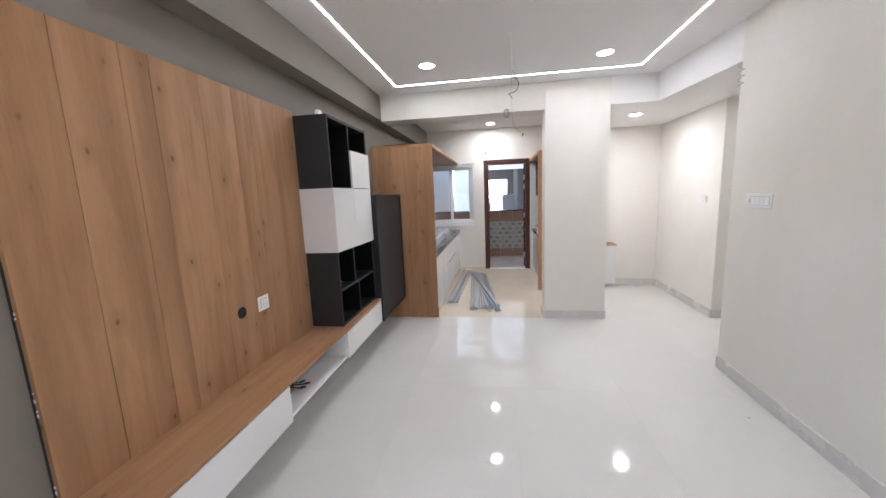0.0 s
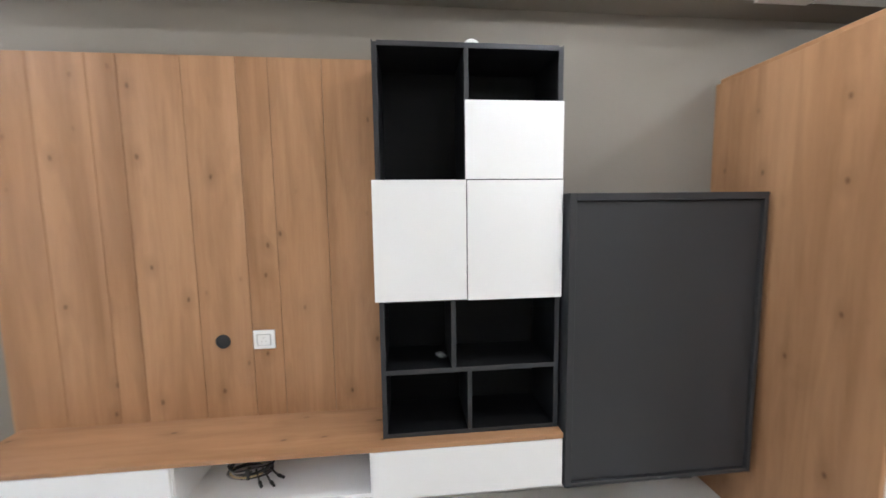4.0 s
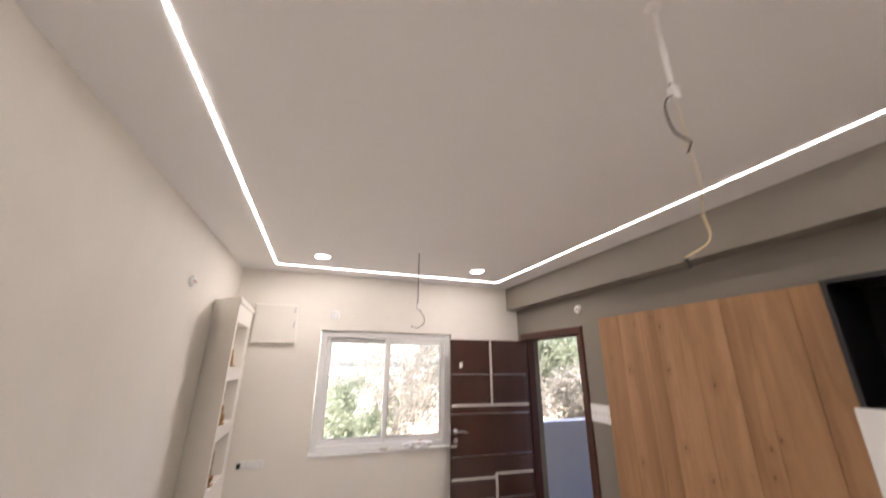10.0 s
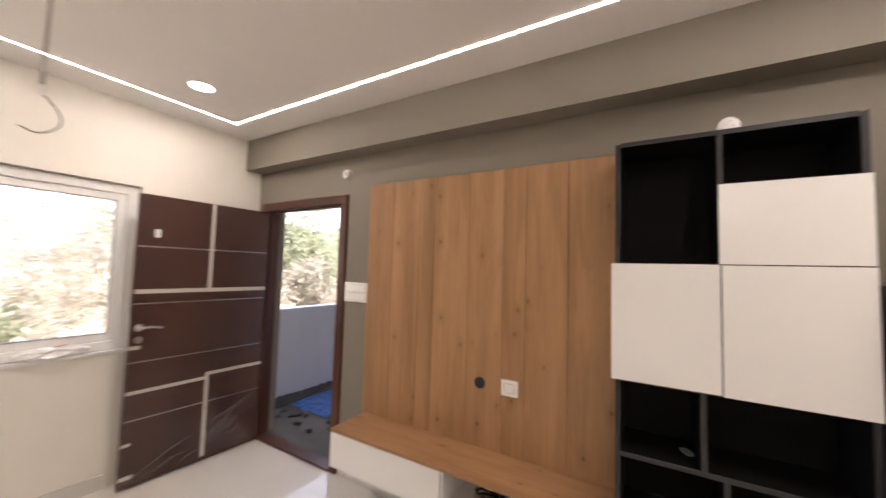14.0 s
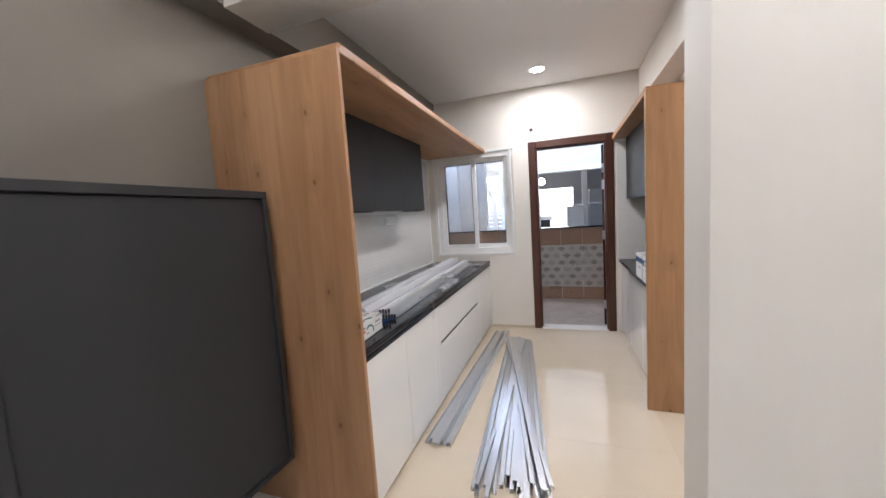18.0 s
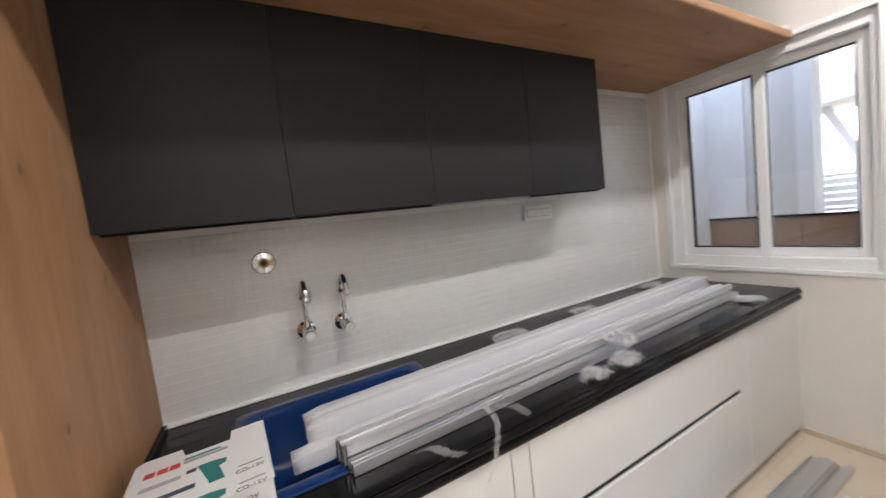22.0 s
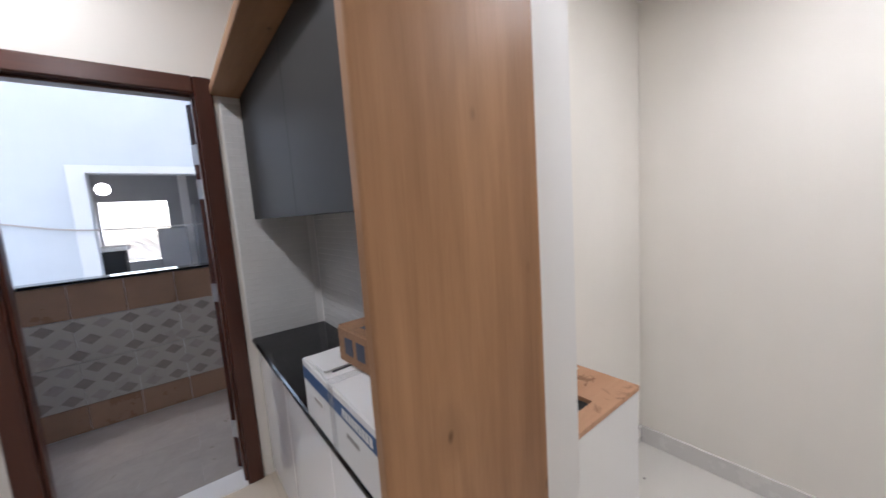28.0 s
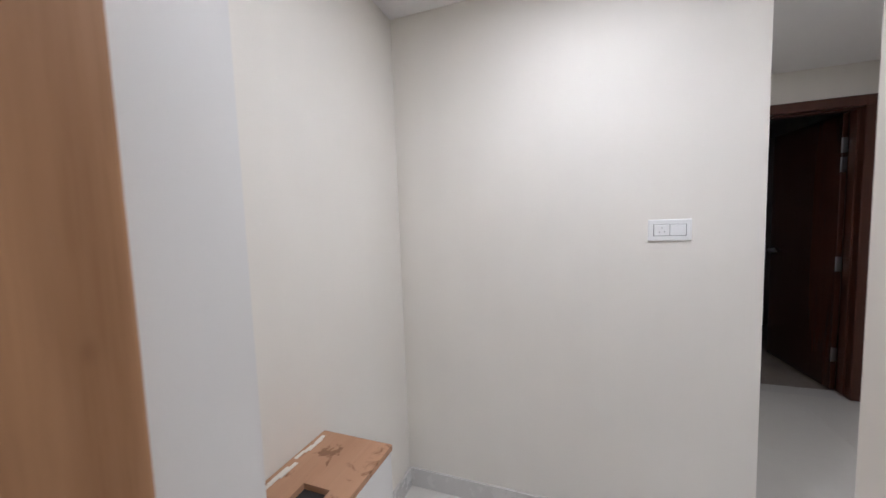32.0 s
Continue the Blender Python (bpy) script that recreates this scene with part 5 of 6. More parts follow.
def sleeve(y0, y1, x0, x1, z0, z1, drift, seed, parent, mat, crinkle=0.0022, label="milky glossy wrap"):
    """A film sleeve round a long bundle: rounded box section, drawn-out wrinkles, gathered ends."""
    bm = bmesh.new()
    n = int((y1 - y0) / 0.025)
    sec = [(0.0, 0.0), (-0.01, 0.3), (0.0, 0.9), (0.03, 0.985), (0.10, 1.0), (0.34, 0.985), (0.5, 1.0), (0.52, 0.965), (0.60, 0.99), (0.90, 1.0), (0.97, 0.985), (1.0, 0.9), (1.01, 0.35), (1.0, 0.0)]
    rows = []
    for i in range(n + 1):
        y = y0 + (y1 - y0) * i / n
        pinch = 1 - 0.10 * max(0, 1 - min(i, n - i) / 2.0)
        row = []
        for k, (u, w) in enumerate(sec):
            e = noise.noise(Vector((seed + k * 0.9, y * 7, 0.0))) + 0.5 * noise.noise(Vector((seed + k * 2.1, y * 24, 3.0)))
            x = skewed(y, x0, drift) + (0.5 + (u - 0.5) * pinch) * (x1 - x0) + e * crinkle * (1 if w > 0.1 else 0)
            row.append(bm.verts.new((x, y + e * 0.003, z0 + w * pinch * (z1 - z0) + abs(e) * crinkle * w)))
        rows.append(row)
    for p, q in zip(rows, rows[1:]):
        for k in range(len(sec) - 1):
            bm.faces.new((p[k], p[k + 1], q[k + 1], q[k])).smooth = k not in (2, 3, 9, 10)
    for r in (rows[0], rows[-1][::-1]):
        c = bm.verts.new(sum((v.co for v in r), Vector()) / len(r))
        for k in range(len(r) - 1):
            bm.faces.new((r[k + 1], r[k], c))
    return part("film_wrap", bm, mat, parent, label)


random.seed(21)
bundle = thing("profile_bundle", (0.43, 6.3, 0.81), "tall bundle of window profiles in milky wrap on the worktop", "bundle", "wrapped profile bundles")
for r in range(2):
    for k in range(2):
        xa = 0.432 + 0.046 * k
        part("profile", channel((xa, 5.225, 0.812 + 0.037 * r), (skewed(7.40, xa, -0.085), 7.40, 0.812 + 0.037 * r), 0.042, 0.034, 0.003, -1), M_UPVC, bundle)
sleeve(5.21, 7.43, 0.405, 0.507, 0.8095, 0.893, -0.085, 4, bundle, M_SLEEVE)
low_bundle = thing("profile_bundle", (0.5, 6.3, 0.81), "flat white-wrapped profile lying between the larger bundles", "bundle", "wrapped profile bundles")
for k in range(2):
    xa = 0.520 + 0.024 * k
    part("profile", channel((xa, 5.19, 0.812), (skewed(7.38, xa, -0.075), 7.38, 0.812), 0.022, 0.03, 0.003, -1), M_UPVC, low_bundle)
sleeve(5.165, 7.40, 0.5085, 0.5575, 0.8095, 0.851, -0.075, 9, low_bundle, M_SLEEVE)
bundle2 = thing("profile_bundle", (0.62, 6.3, 0.81), "bundle of bare ridged aluminium profiles tied with clear film", "bundle", "wrapped profile bundles")
for r in range(2):
    for k in range(6 - 2 * r):
        xa = 0.568 + 0.0165 * k
        ya = 5.268 + 0.004 * random.random() + 0.004 * k
        zb = 0.8105 + (0.029 + 0.004 * (k % 2)) * r
        p = part("profile", channel((xa, ya, zb), (skewed(7.36, xa, -0.07), 7.33 + 0.05 * random.random(), zb), 0.0150, 0.027, 0.0016, -1 if r else 1), M_ALU, bundle2)
        # Dark plug in place of the shade inside the open profile.
        part("hollow", box(xa - 0.0052, xa + 0.0052, ya - 0.0008, ya + 0.002, zb + 0.002, zb + 0.025), M_WIRE, p, "dark plug standing in for the shaded hollow end")
sleeve(6.34, 7.37, 0.559, 0.670, 0.8095, 0.874, -0.07, 6, bundle2, M_THINFILM, 0.004, "crinkled clear wrap")


def knot(at, size, seed, label="torn knot of clear plastic film", mat=None, droop=0.0):
    """Crushed film: a few small sheets folded over one another, resting on the worktop or hanging over its edge."""
    k = thing("film_knot", at, label, "plastic film", "film knots on the worktop")
    rnd = random.Random(seed)
    for s in range(3):
        b = bmesh.new()
        n = 15
        turn = Matrix.Rotation(rnd.uniform(0, 6.28), 3, "Z") @ Matrix.Rotation(rnd.uniform(-0.5, 0.5), 3, "X")
        grid = []
        for i in range(n):
            row = []
            for j in range(n):
                u, v = 2 * i / (n - 1) - 1, 2 * j / (n - 1) - 1
                p = Vector((u * 1.3, v * 1.3, seed * 2.3 + s * 5.1))
                fold = Vector((noise.noise(p * 1.4), noise.noise(p * 1.4 + Vector((9, 0, 0))), 0.8 - 2.4 * abs(noise.noise(p * 1.7 + Vector((0, 7, 0))))))
                fine = Vector((noise.noise(p * 4), noise.noise(p * 4 + Vector((4, 0, 0))), noise.noise(p * 5)))
                q = turn @ (Vector((u, v * 0.7, 0.35 * (1 - u * u))) * (0.8 + 0.4 * noise.noise(p * 0.9)) + fold * 0.45 + fine * 0.16)
                c = Vector(at) + Vector((q.x * size[0], q.y * size[1], (q.z * 0.8 + 0.4) * size[2]))
                over = c.x - 0.772
                if droop and over > 0:
                    c.z -= over * droop
                    c.x -= over * 0.6
                else:
                    c.z = max(c.z, at[2] + 0.001 + 0.0006 * s)
                row.append(b.verts.new(c))
            grid.append(row)
        for i in range(n - 1):
            for j in range(n - 1):
                b.faces.new((grid[i][j], grid[i + 1][j], grid[i + 1][j + 1], grid[i][j + 1]))
        part("sheet", b, mat or M_FILM, k)


knot((0.650, 6.30, 0.850), (0.064, 0.066, 0.046), 1, "white knot of crumpled wrap tied round the profiles", M_WHITEFILM)
knot((0.718, 6.22, 0.8128), (0.050, 0.055, 0.055), 7, "white crumpled wrap hanging over the worktop edge", M_WHITEFILM, 1.6)
knot((0.700, 6.085, 0.8128), (0.048, 0.060, 0.036), 2)
knot((0.205, 6.12, 0.809), (0.062, 0.11, 0.042), 3)
knot((0.185, 6.65, 0.809), (0.055, 0.10, 0.034), 4, "milky crumpled film behind the wrapped profiles", M_WHITEFILM)
knot((0.66, 7.30, 0.809), (0.085, 0.07, 0.020), 5)
knot((0.11, 7.36, 0.809), (0.05, 0.10, 0.020), 6, "milky crumpled film behind the wrapped profiles", M_WHITEFILM)


def ribbon(pts, width, lean, seed):
    """A twisted strip of film along a line of points."""
    bm = bmesh.new()
    rows = []
    line = [Vector(p) for p in curve_pts(pts, 8)]
    for i, p in enumerate(line):
        a = lean + 1.1 * noise.noise(Vector((seed, i * 0.35, 0)))
        d = Vector((0.35 * math.sin(a), math.cos(a), 0.5 * math.sin(a))) * width * (0.75 + 0.5 * noise.noise(Vector((seed + 5, i * 0.5, 0))))
        rows.append([bm.verts.new(p - d), bm.verts.new(p + Vector((0.003, 0, 0.004)) * (0.3 + noise.noise(Vector((seed + 2, i * 0.7, 0))))), bm.verts.new(p + d)])
    for p, q in zip(rows, rows[1:]):
        for k in range(2):
            bm.faces.new((p[k], p[k + 1], q[k + 1], q[k]))
    return bm


tie = thing("film_tail", (0.72, 5.62, 0.80), "loose twisted tails of clear film over the worktop edge", "plastic film")
part("film", ribbon([(0.648, 5.67, 0.846), (0.715, 5.665, 0.836), (0.758, 5.635, 0.822), (0.774, 5.61, 0.775), (0.770, 5.585, 0.725)], 0.012, 0.4, 2), M_WHITEFILM, tie)
part("film", ribbon([(0.675, 5.43, 0.815), (0.705, 5.47, 0.832), (0.735, 5.50, 0.822), (0.757, 5.53, 0.816)], 0.020, 0.2, 8), M_FILM, tie)
part("film", ribbon([(0.665, 5.70, 0.840), (0.715, 5.73, 0.850), (0.74, 5.76, 0.824)], 0.018, 0.8, 3), M_FILM, tie)

# drill carton with a notched, half-torn lid
dc = thing("drill_carton", (0.6, 4.98, 0.809), "white printed power drill carton with a notched torn lid", "carton")
DM = Matrix.Translation((-0.067, 0.0, 0.0)) @ Matrix.Translation((0.612, 4.985, 0.0)) @ Matrix.Rotation(radians(3), 4, "Z") @ Matrix.Translation((-0.612, -4.985, 0.0))
CT = 0.893
part("carton", turned(box(0.49, 0.735, 4.848, 5.118, 0.8095, CT - 0.003, 0.003), DM), M_CARTON, dc)
part("lid", turned(prism([(0.737, 4.846), (0.737, 5.121), (0.452, 5.119), (0.452, 5.042), (0.498, 5.040), (0.502, 4.946), (0.462, 4.936), (0.462, 4.862), (0.476, 4.847)], CT - 0.003, CT), DM), M_CARTON, dc, "notched white lid")
Z1, Z2 = CT + 0.0003, CT + 0.0008
for y in (4.872, 4.896, 4.919):
    part("print_bar", turned(box(0.527, 0.548, y, y + 0.02, Z1, Z2), DM), M_RED, dc, "red printed block")
part("print_bar", turned(box(0.517, 0.525, 4.945, 5.02, Z1, Z2), DM), M_TEAL, dc, "thin dark printed line")
part("print_bar", turned(box(0.529, 0.540, 4.945, 5.035, Z1, Z2), DM), M_CONDUIT, dc, "grey printed bar")
part("print_bar", turned(box(0.585, 0.600, 4.872, 4.945, Z1, Z2), DM), material("grey_print", (0.40, 0.40, 0.42), 0.6), dc, "grey printed line")
part("print_bar", turned(box(0.640, 0.658, 4.855, 4.885, Z1, Z2), DM), M_RED, dc, "red printed dot")
part("print_bar", turned(box(0.640, 0.656, 4.895, 4.975, Z1, Z2), DM), M_INK, dc, "dark printed line")
for dx in (0.0, 0.125):
    drill = [(0.575, 4.975), (0.575, 5.005), (0.582, 5.032), (0.600, 5.032), (0.606, 5.018), (0.655, 5.028), (0.664, 5.030), (0.664, 5.000), (0.650, 4.998), (0.604, 4.995), (0.598, 4.978)]
    part("drill_picture", turned(prism([(min(x + dx, 0.734), y) for x, y in drill[:9 if not dx else 5]], Z1, Z2), DM), M_TEAL, dc, "printed teal drill")
    part("drill_picture", turned(box(0.578 + dx, 0.592 + dx, 4.955, 4.974, Z1, Z2), DM), M_INK, dc, "printed black chuck")
for x in (0.655, 0.722):
    part("print_bar", turned(box(x - 0.012, x - 0.007, 5.055, 5.105, Z1, Z2), DM), M_CONDUIT, dc, "fine grey print")
    lettering("model_number", "CD-12V", 0.017, DM @ Matrix.Translation((x + 0.012, 5.078, CT + 0.0005)) @ Matrix.Rotation(radians(90), 4, "Z"), M_INK, dc)

SIDE = Matrix(((0, 0, 1, 0), (1, 0, 0, 0), (0, 1, 0, 0), (0, 0, 0, 1)))      # print that stands on the long side
lettering("model_number", "CD-12V", 0.015, DM @ Matrix.Translation((0.7364, 5.062, 0.868)) @ SIDE, M_INK, dc)
for y0, y1, z0, z1, ink, words in ((5.035, 5.095, 0.846, 0.850, M_CONDUIT, "fine grey print"), (4.875, 4.935, 0.866, 0.872, M_INK, "dark printed line"), (4.860, 4.93, 0.846, 0.858, M_RED, "pale red printed block"), (4.94, 4.965, 0.834, 0.838, M_INK, "dark printed line")):
    part("print_bar", turned(box(0.7351, 0.7362, y0, y1, z0, z1), DM), ink, dc, words)
drill = bmesh.new()
arc = []
for a in np.linspace(2.4, -0.3, 9):
    arc.append([drill.verts.new((x, 4.975 + (0.040 + r) * math.cos(a), 0.838 + (0.030 + r) * math.sin(a))) for x, r in ((0.7351, -0.005), (0.7351, 0.005), (0.7362, 0.005), (0.7362, -0.005))])
for p, q in zip(arc, arc[1:]):
    for k in range(4):
        drill.faces.new((p[k], p[(k + 1) % 4], q[(k + 1) % 4], q[k]))
drill.faces.new(arc[0][::-1])
drill.faces.new(arc[-1])
bmesh.ops.recalc_face_normals(drill, faces=drill.faces)
part("drill_picture", turned(drill, DM), M_TEAL, dc, "printed teal drill")

# ---------------------------------------------------------------- aluminium lengths on the kitchen floor
random.seed(33)


def floor_profile(a, b, w, h, up, label="long aluminium window profile lying on the kitchen floor"):
    p = thing("aluminium_profile", ((a[0] + b[0]) / 2, (a[1] + b[1]) / 2, a[2]), label, "profile", "aluminium profiles on the floor")
    q = part("length", channel(a, b, w, h, 0.0025, up), M_ALUF, p)
    d = (Vector(b) - Vector(a)).normalized()
    n = Vector((-d.y, d.x, 0))
    z = Vector((0, 0, 1))
    for s in (-0.18, 0.18):
        rib = bmesh.new()
        g = [Vector(a) + d * 0.002 + n * w * (s + e) + z * k for e in (-0.05, 0.05) for k in (h if up < 0 else 0.0022, (h if up < 0 else 0.0022) + 0.0018)]
        f = [v + (Vector(b) - Vector(a)) - d * 0.004 for v in g]
        lo, hi = [rib.verts.new(v) for v in (g[0], g[1], g[3], g[2])], [rib.verts.new(v) for v in (f[0], f[1], f[3], f[2])]
        for k in range(4):
            rib.faces.new((lo[k], lo[(k + 1) % 4], hi[(k + 1) % 4], hi[k]))
        bmesh.ops.recalc_face_normals(rib, faces=rib.faces)
        part("ridge", rib, M_ALUF, q)


for k in range(6):
    o = k * 0.0285
    floor_profile((0.764 + o, 5.34 + 0.05 * random.random(), 0.0015), (0.835 + o * 0.80, 7.39 + 0.07 * random.random(), 0.0015), 0.026, 0.020 + 0.006 * (k % 2), -1 if k % 2 else 1)
floor_profile((0.83, 5.33, 0.0285), (0.885, 7.42, 0.0285), 0.048, 0.012, -1)
for k in range(15):
    f = k / 14
    xa, xb = 1.125 + 0.385 * f, 0.995 + 0.24 * f
    floor_profile((xa, 5.0 + 0.14 * random.random(), 0.0015), (xb, 7.16 + 0.12 * random.random(), 0.0015), 0.0165 + 0.005 * (k % 2), 0.022, random.choice((1, -1)))
for k in range(9):
    f = k / 8
    xa, xb = 1.15 + 0.33 * f + random.uniform(-0.03, 0.03), 1.18 - 0.18 * f + random.uniform(-0.03, 0.03)
    floor_profile((xa, 5.0 + 0.2 * random.random(), 0.0248 + 0.0006 * k), (xb, 7.08 + 0.15 * random.random(), 0.0248 + 0.0006 * k), 0.021, 0.020, random.choice((1, -1)))
floor_profile((1.475, 5.08, 0.054), (1.02, 7.12, 0.054), 0.032, 0.022, -1)

# ---------------------------------------------------------------- kitchen, short side
RX = 2.170
rs = thing("kitchen_surround", (2.3, 6.02, 0.0), "oak laminate end panel and canopy beside the partition", "cabinet panel")
part("end_panel", box(2.097, 2.532, 6.042, 6.076, 0.0, 2.09, 0.006, 2), M_OAK, rs)
part("canopy", box(2.105, 2.552, 6.078, Y_END, 2.068, 2.11, 0.003), M_OAK_Y, rs)
for k, (y0, y1) in enumerate(((6.08, 6.58), (6.58, 7.12), (7.12, Y_END - 0.002))):
    u = thing("base_cabinet", (2.3, (y0 + y1) / 2, 0.0), "shallow white gloss base cabinet under the black worktop", "cabinet", "kitchen base cabinets")
    part("body", box(RX + 0.022, 2.55, y0 + 0.001, y1 - 0.001, 0.03, 0.765), M_WHITE, u)
    part("plinth", box(RX + 0.03, 2.53, y0, y1, 0.0, 0.04), M_WHITE, u)
    part("door", box(RX, RX + 0.02, y0 + 0.0015, y1 - 0.0015, 0.04, 0.765, 0.0015), M_GLOSS, u)
rt = thing("worktop", (2.3, 6.85, 0.768), "narrow polished black granite worktop", "worktop")
part("slab", box(2.162, 2.552, 6.079, Y_END - 0.001, 0.768, 0.802), M_GRANITE, rt)
part("front_edge", cyl((2.162, 6.08, 0.785), (2.162, Y_END - 0.001, 0.785), 0.0168, 12), M_GRANITE, rt)
for y0, y1 in ((6.08, 6.86), (6.86, Y_END - 0.03)):
    u = thing("wall_cabinet", (2.36, (y0 + y1) / 2, 1.442), "near-black matt wall cabinet over the narrow worktop", "cabinet", "kitchen wall cabinets")
    part("body", box(2.249, 2.552, y0 + 0.0005, y1 - 0.0005, 1.446, 2.066), M_CHAR_SHADE, u)
    part("door", box(2.23, 2.248, y0 + 0.0006, y1 - 0.0006, 1.442, 2.064, 0.0008), M_CHAR_SHADE, u)
plate("wall_socket", (2.533, 6.85, 1.33), (-1, 0, 0), 0.215, 0.085, "white socket plate over the narrow worktop", "sso")


cx0, cx1, cy0, cy1, cz0, cz1 = 2.147, 2.43, 6.14, 6.69, 0.8025, 0.990
wc = thing("carton", (2.29, 6.4, cz0), "white carton with a navy printed band and a clear strap", "carton", "cartons on the worktop")
part("body", box(cx0, cx1, cy0, cy1, cz0, cz1, 0.004), M_CARTON, wc)
part("stripe", box(cx0 - 0.001, cx0 + 0.002, cy0 + 0.004, cy1 - 0.004, cz1 - 0.062, cz1 - 0.022), M_NAVY, wc, "navy printed band")
part("stripe", box(cx0 + 0.003, cx1 - 0.003, cy1 - 0.001, cy1 + 0.001, cz1 - 0.062, cz1 - 0.022), M_NAVY, wc, "navy printed band")
for k in range(9):
    part("print_bar", box(cx0 - 0.0018, cx0 - 0.001, 6.20 + 0.019 * k, 6.214 + 0.019 * k, cz1 - 0.054, cz1 - 0.030), M_CARTON, wc, "pale printed bar")
for y in (6.28, 6.52):
    part("print_bar", box(cx0 - 0.001, cx0 + 0.001, y, y + 0.07, cz0 + 0.085, cz0 + 0.097), M_CONDUIT, wc, "small grey print")
part("flap", turned(box(0.0, 0.135, -0.272, 0.27, 0.0, 0.003), Matrix.Translation((cx0 + 0.002, 6.402, cz1 + 0.0005)) @ Matrix.Rotation(radians(-2), 4, "Y")), M_CARTON, wc)
part("flap", turned(box(-0.135, 0.0, -0.265, 0.05, 0.0, 0.003), Matrix.Translation((cx1 - 0.002, 6.402, cz1 + 0.0005)) @ Matrix.Rotation(radians(3), 4, "Y")), M_CARTON, wc)
part("flap_gap_shade", box(cx0 + 0.03, cx0 + 0.20, 6.498, 6.503, cz1 + 0.0038, cz1 + 0.0088), M_DARKLINE, wc, "dark bar standing in for the shaded slit between the flaps")
part("flap", turned(box(0.0, 0.24, 0.0, 0.165, 0.0, 0.003), Matrix.Translation((cx0 + 0.01, 6.504, cz1 + 0.0095)) @ Matrix.Rotation(radians(-3), 4, "X")), M_CARTON, wc)
part("strap", box(cx0 - 0.003, cx0 - 0.0015, 6.42, 6.455, cz0 + 0.002, cz1 + 0.004), M_FILM, wc, "clear plastic strap")
part("strap", box(cx0 - 0.002, cx1, 6.42, 6.455, cz1 + 0.011, cz1 + 0.0122), M_FILM, wc, "clear plastic strap")
bc = thing("carton", (2.36, 6.36, cz1 + 0.013), "brown cardboard box with dark blue print", "carton", "cartons on the worktop")
BM = Matrix.Translation((2.365, 6.365, cz1 + 0.0135)) @ Matrix.Rotation(radians(4), 4, "Z")
part("body", turned(box(-0.13, 0.13, -0.195, 0.195, 0.0, 0.105, 0.004), BM), M_CARD, bc)
part("flap", turned(box(-0.128, -0.002, -0.193, 0.193, 0.105, 0.108), BM), M_CARD, bc)
part("flap", turned(box(0.002, 0.128, -0.193, 0.193, 0.105, 0.108), BM), M_CARD, bc)
for k in range(5):
    y = -0.165 + 0.068 * k
    part("print_mark", turned(box(-0.1312, -0.1300, y, y + 0.045, 0.03, 0.08), BM), M_INK, bc, "large dark blue printed block")
for k in range(3):
    part("print_mark", turned(box(-0.10, -0.06, -0.13 + 0.09 * k, -0.07 + 0.09 * k, 0.1082, 0.1088), BM), M_INK, bc, "dark blue printed mark")

# ---------------------------------------------------------------- nook: vanity base
van = thing("vanity_base", (2.96, 6.26, 0.09), "white hanging vanity base with a raw plywood top", "vanity")
VX0, VX1, VY = 2.703, 3.246, 6.134
HX0, HX1, HY0, HY1 = 2.92, 3.02, 6.20, 6.29
part("carcass", box(VX0 + 0.002, VX1 - 0.018, VY + 0.02, Y_NOOK - 0.002, 0.10, 0.665), M_WHITE, van)
pt = plate_with_hole(VX0, VX1 + 0.004, VY - 0.002, Y_NOOK - 0.001, HX0, HX1, HY0, HY1, 0.668, 0.687)
part("top", pt, M_PLY, van, "raw plywood top with a square cut-out")
# Dark sheet under the cut-out, in place of the shade below.
part("cut_out_shade", box(HX0, HX1, HY0, HY1, 0.6655, 0.669), M_DARKLINE, van)
part("door", box(VX0 + 0.002, VX1 - 0.016, VY, VY + 0.019, 0.09, 0.664, 0.0015), M_GLOSS, van)
part("side_panel", box(VX1 - 0.017, VX1, VY + 0.001, Y_NOOK - 0.002, 0.09, 0.666, 0.001), M_GLOSS, van)
random.seed(4)
blot = bmesh.new()
for k in range(14):
    x, y = VX0 + 0.03 + random.random() * 0.5, Y_NOOK - 0.012 - abs(random.gauss(0, 0.012))
    w = 0.012 + 0.03 * random.random()
    add_box(blot, x - w, x + w, y - 0.006, min(y + 0.006, Y_NOOK - 0.002), 0.6872, 0.6880 + 0.002 * random.random())
part("plaster_smear", blot, M_WALL, van, "dried white plaster smears")
plate("wall_socket", (X_NOOK, 5.21, 1.35), (-1, 0, 0), 0.150, 0.085, "white socket and switch plate on the nook wall", "os")

cs = thing("foam_scrap", (0.70, 7.60, 2.128), "bit of white packing foam lying on the oak canopy", "scrap")
part("scrap", turned(box(-0.035, 0.035, -0.02, 0.02, 0.0, 0.022, 0.006), Matrix.Translation((0.705, 7.615, 2.1285)) @ Matrix.Rotation(0.4, 4, "Z")), M_CARTON, cs)

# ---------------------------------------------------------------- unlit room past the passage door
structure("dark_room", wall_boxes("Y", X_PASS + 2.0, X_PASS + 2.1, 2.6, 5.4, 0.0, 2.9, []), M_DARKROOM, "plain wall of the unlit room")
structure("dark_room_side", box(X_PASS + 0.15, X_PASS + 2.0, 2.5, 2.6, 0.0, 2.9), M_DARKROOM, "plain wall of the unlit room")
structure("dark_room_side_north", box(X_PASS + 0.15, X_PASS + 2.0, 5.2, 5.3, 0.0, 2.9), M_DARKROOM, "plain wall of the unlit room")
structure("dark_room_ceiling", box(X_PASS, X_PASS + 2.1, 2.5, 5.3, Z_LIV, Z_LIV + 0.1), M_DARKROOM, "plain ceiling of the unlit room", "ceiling")
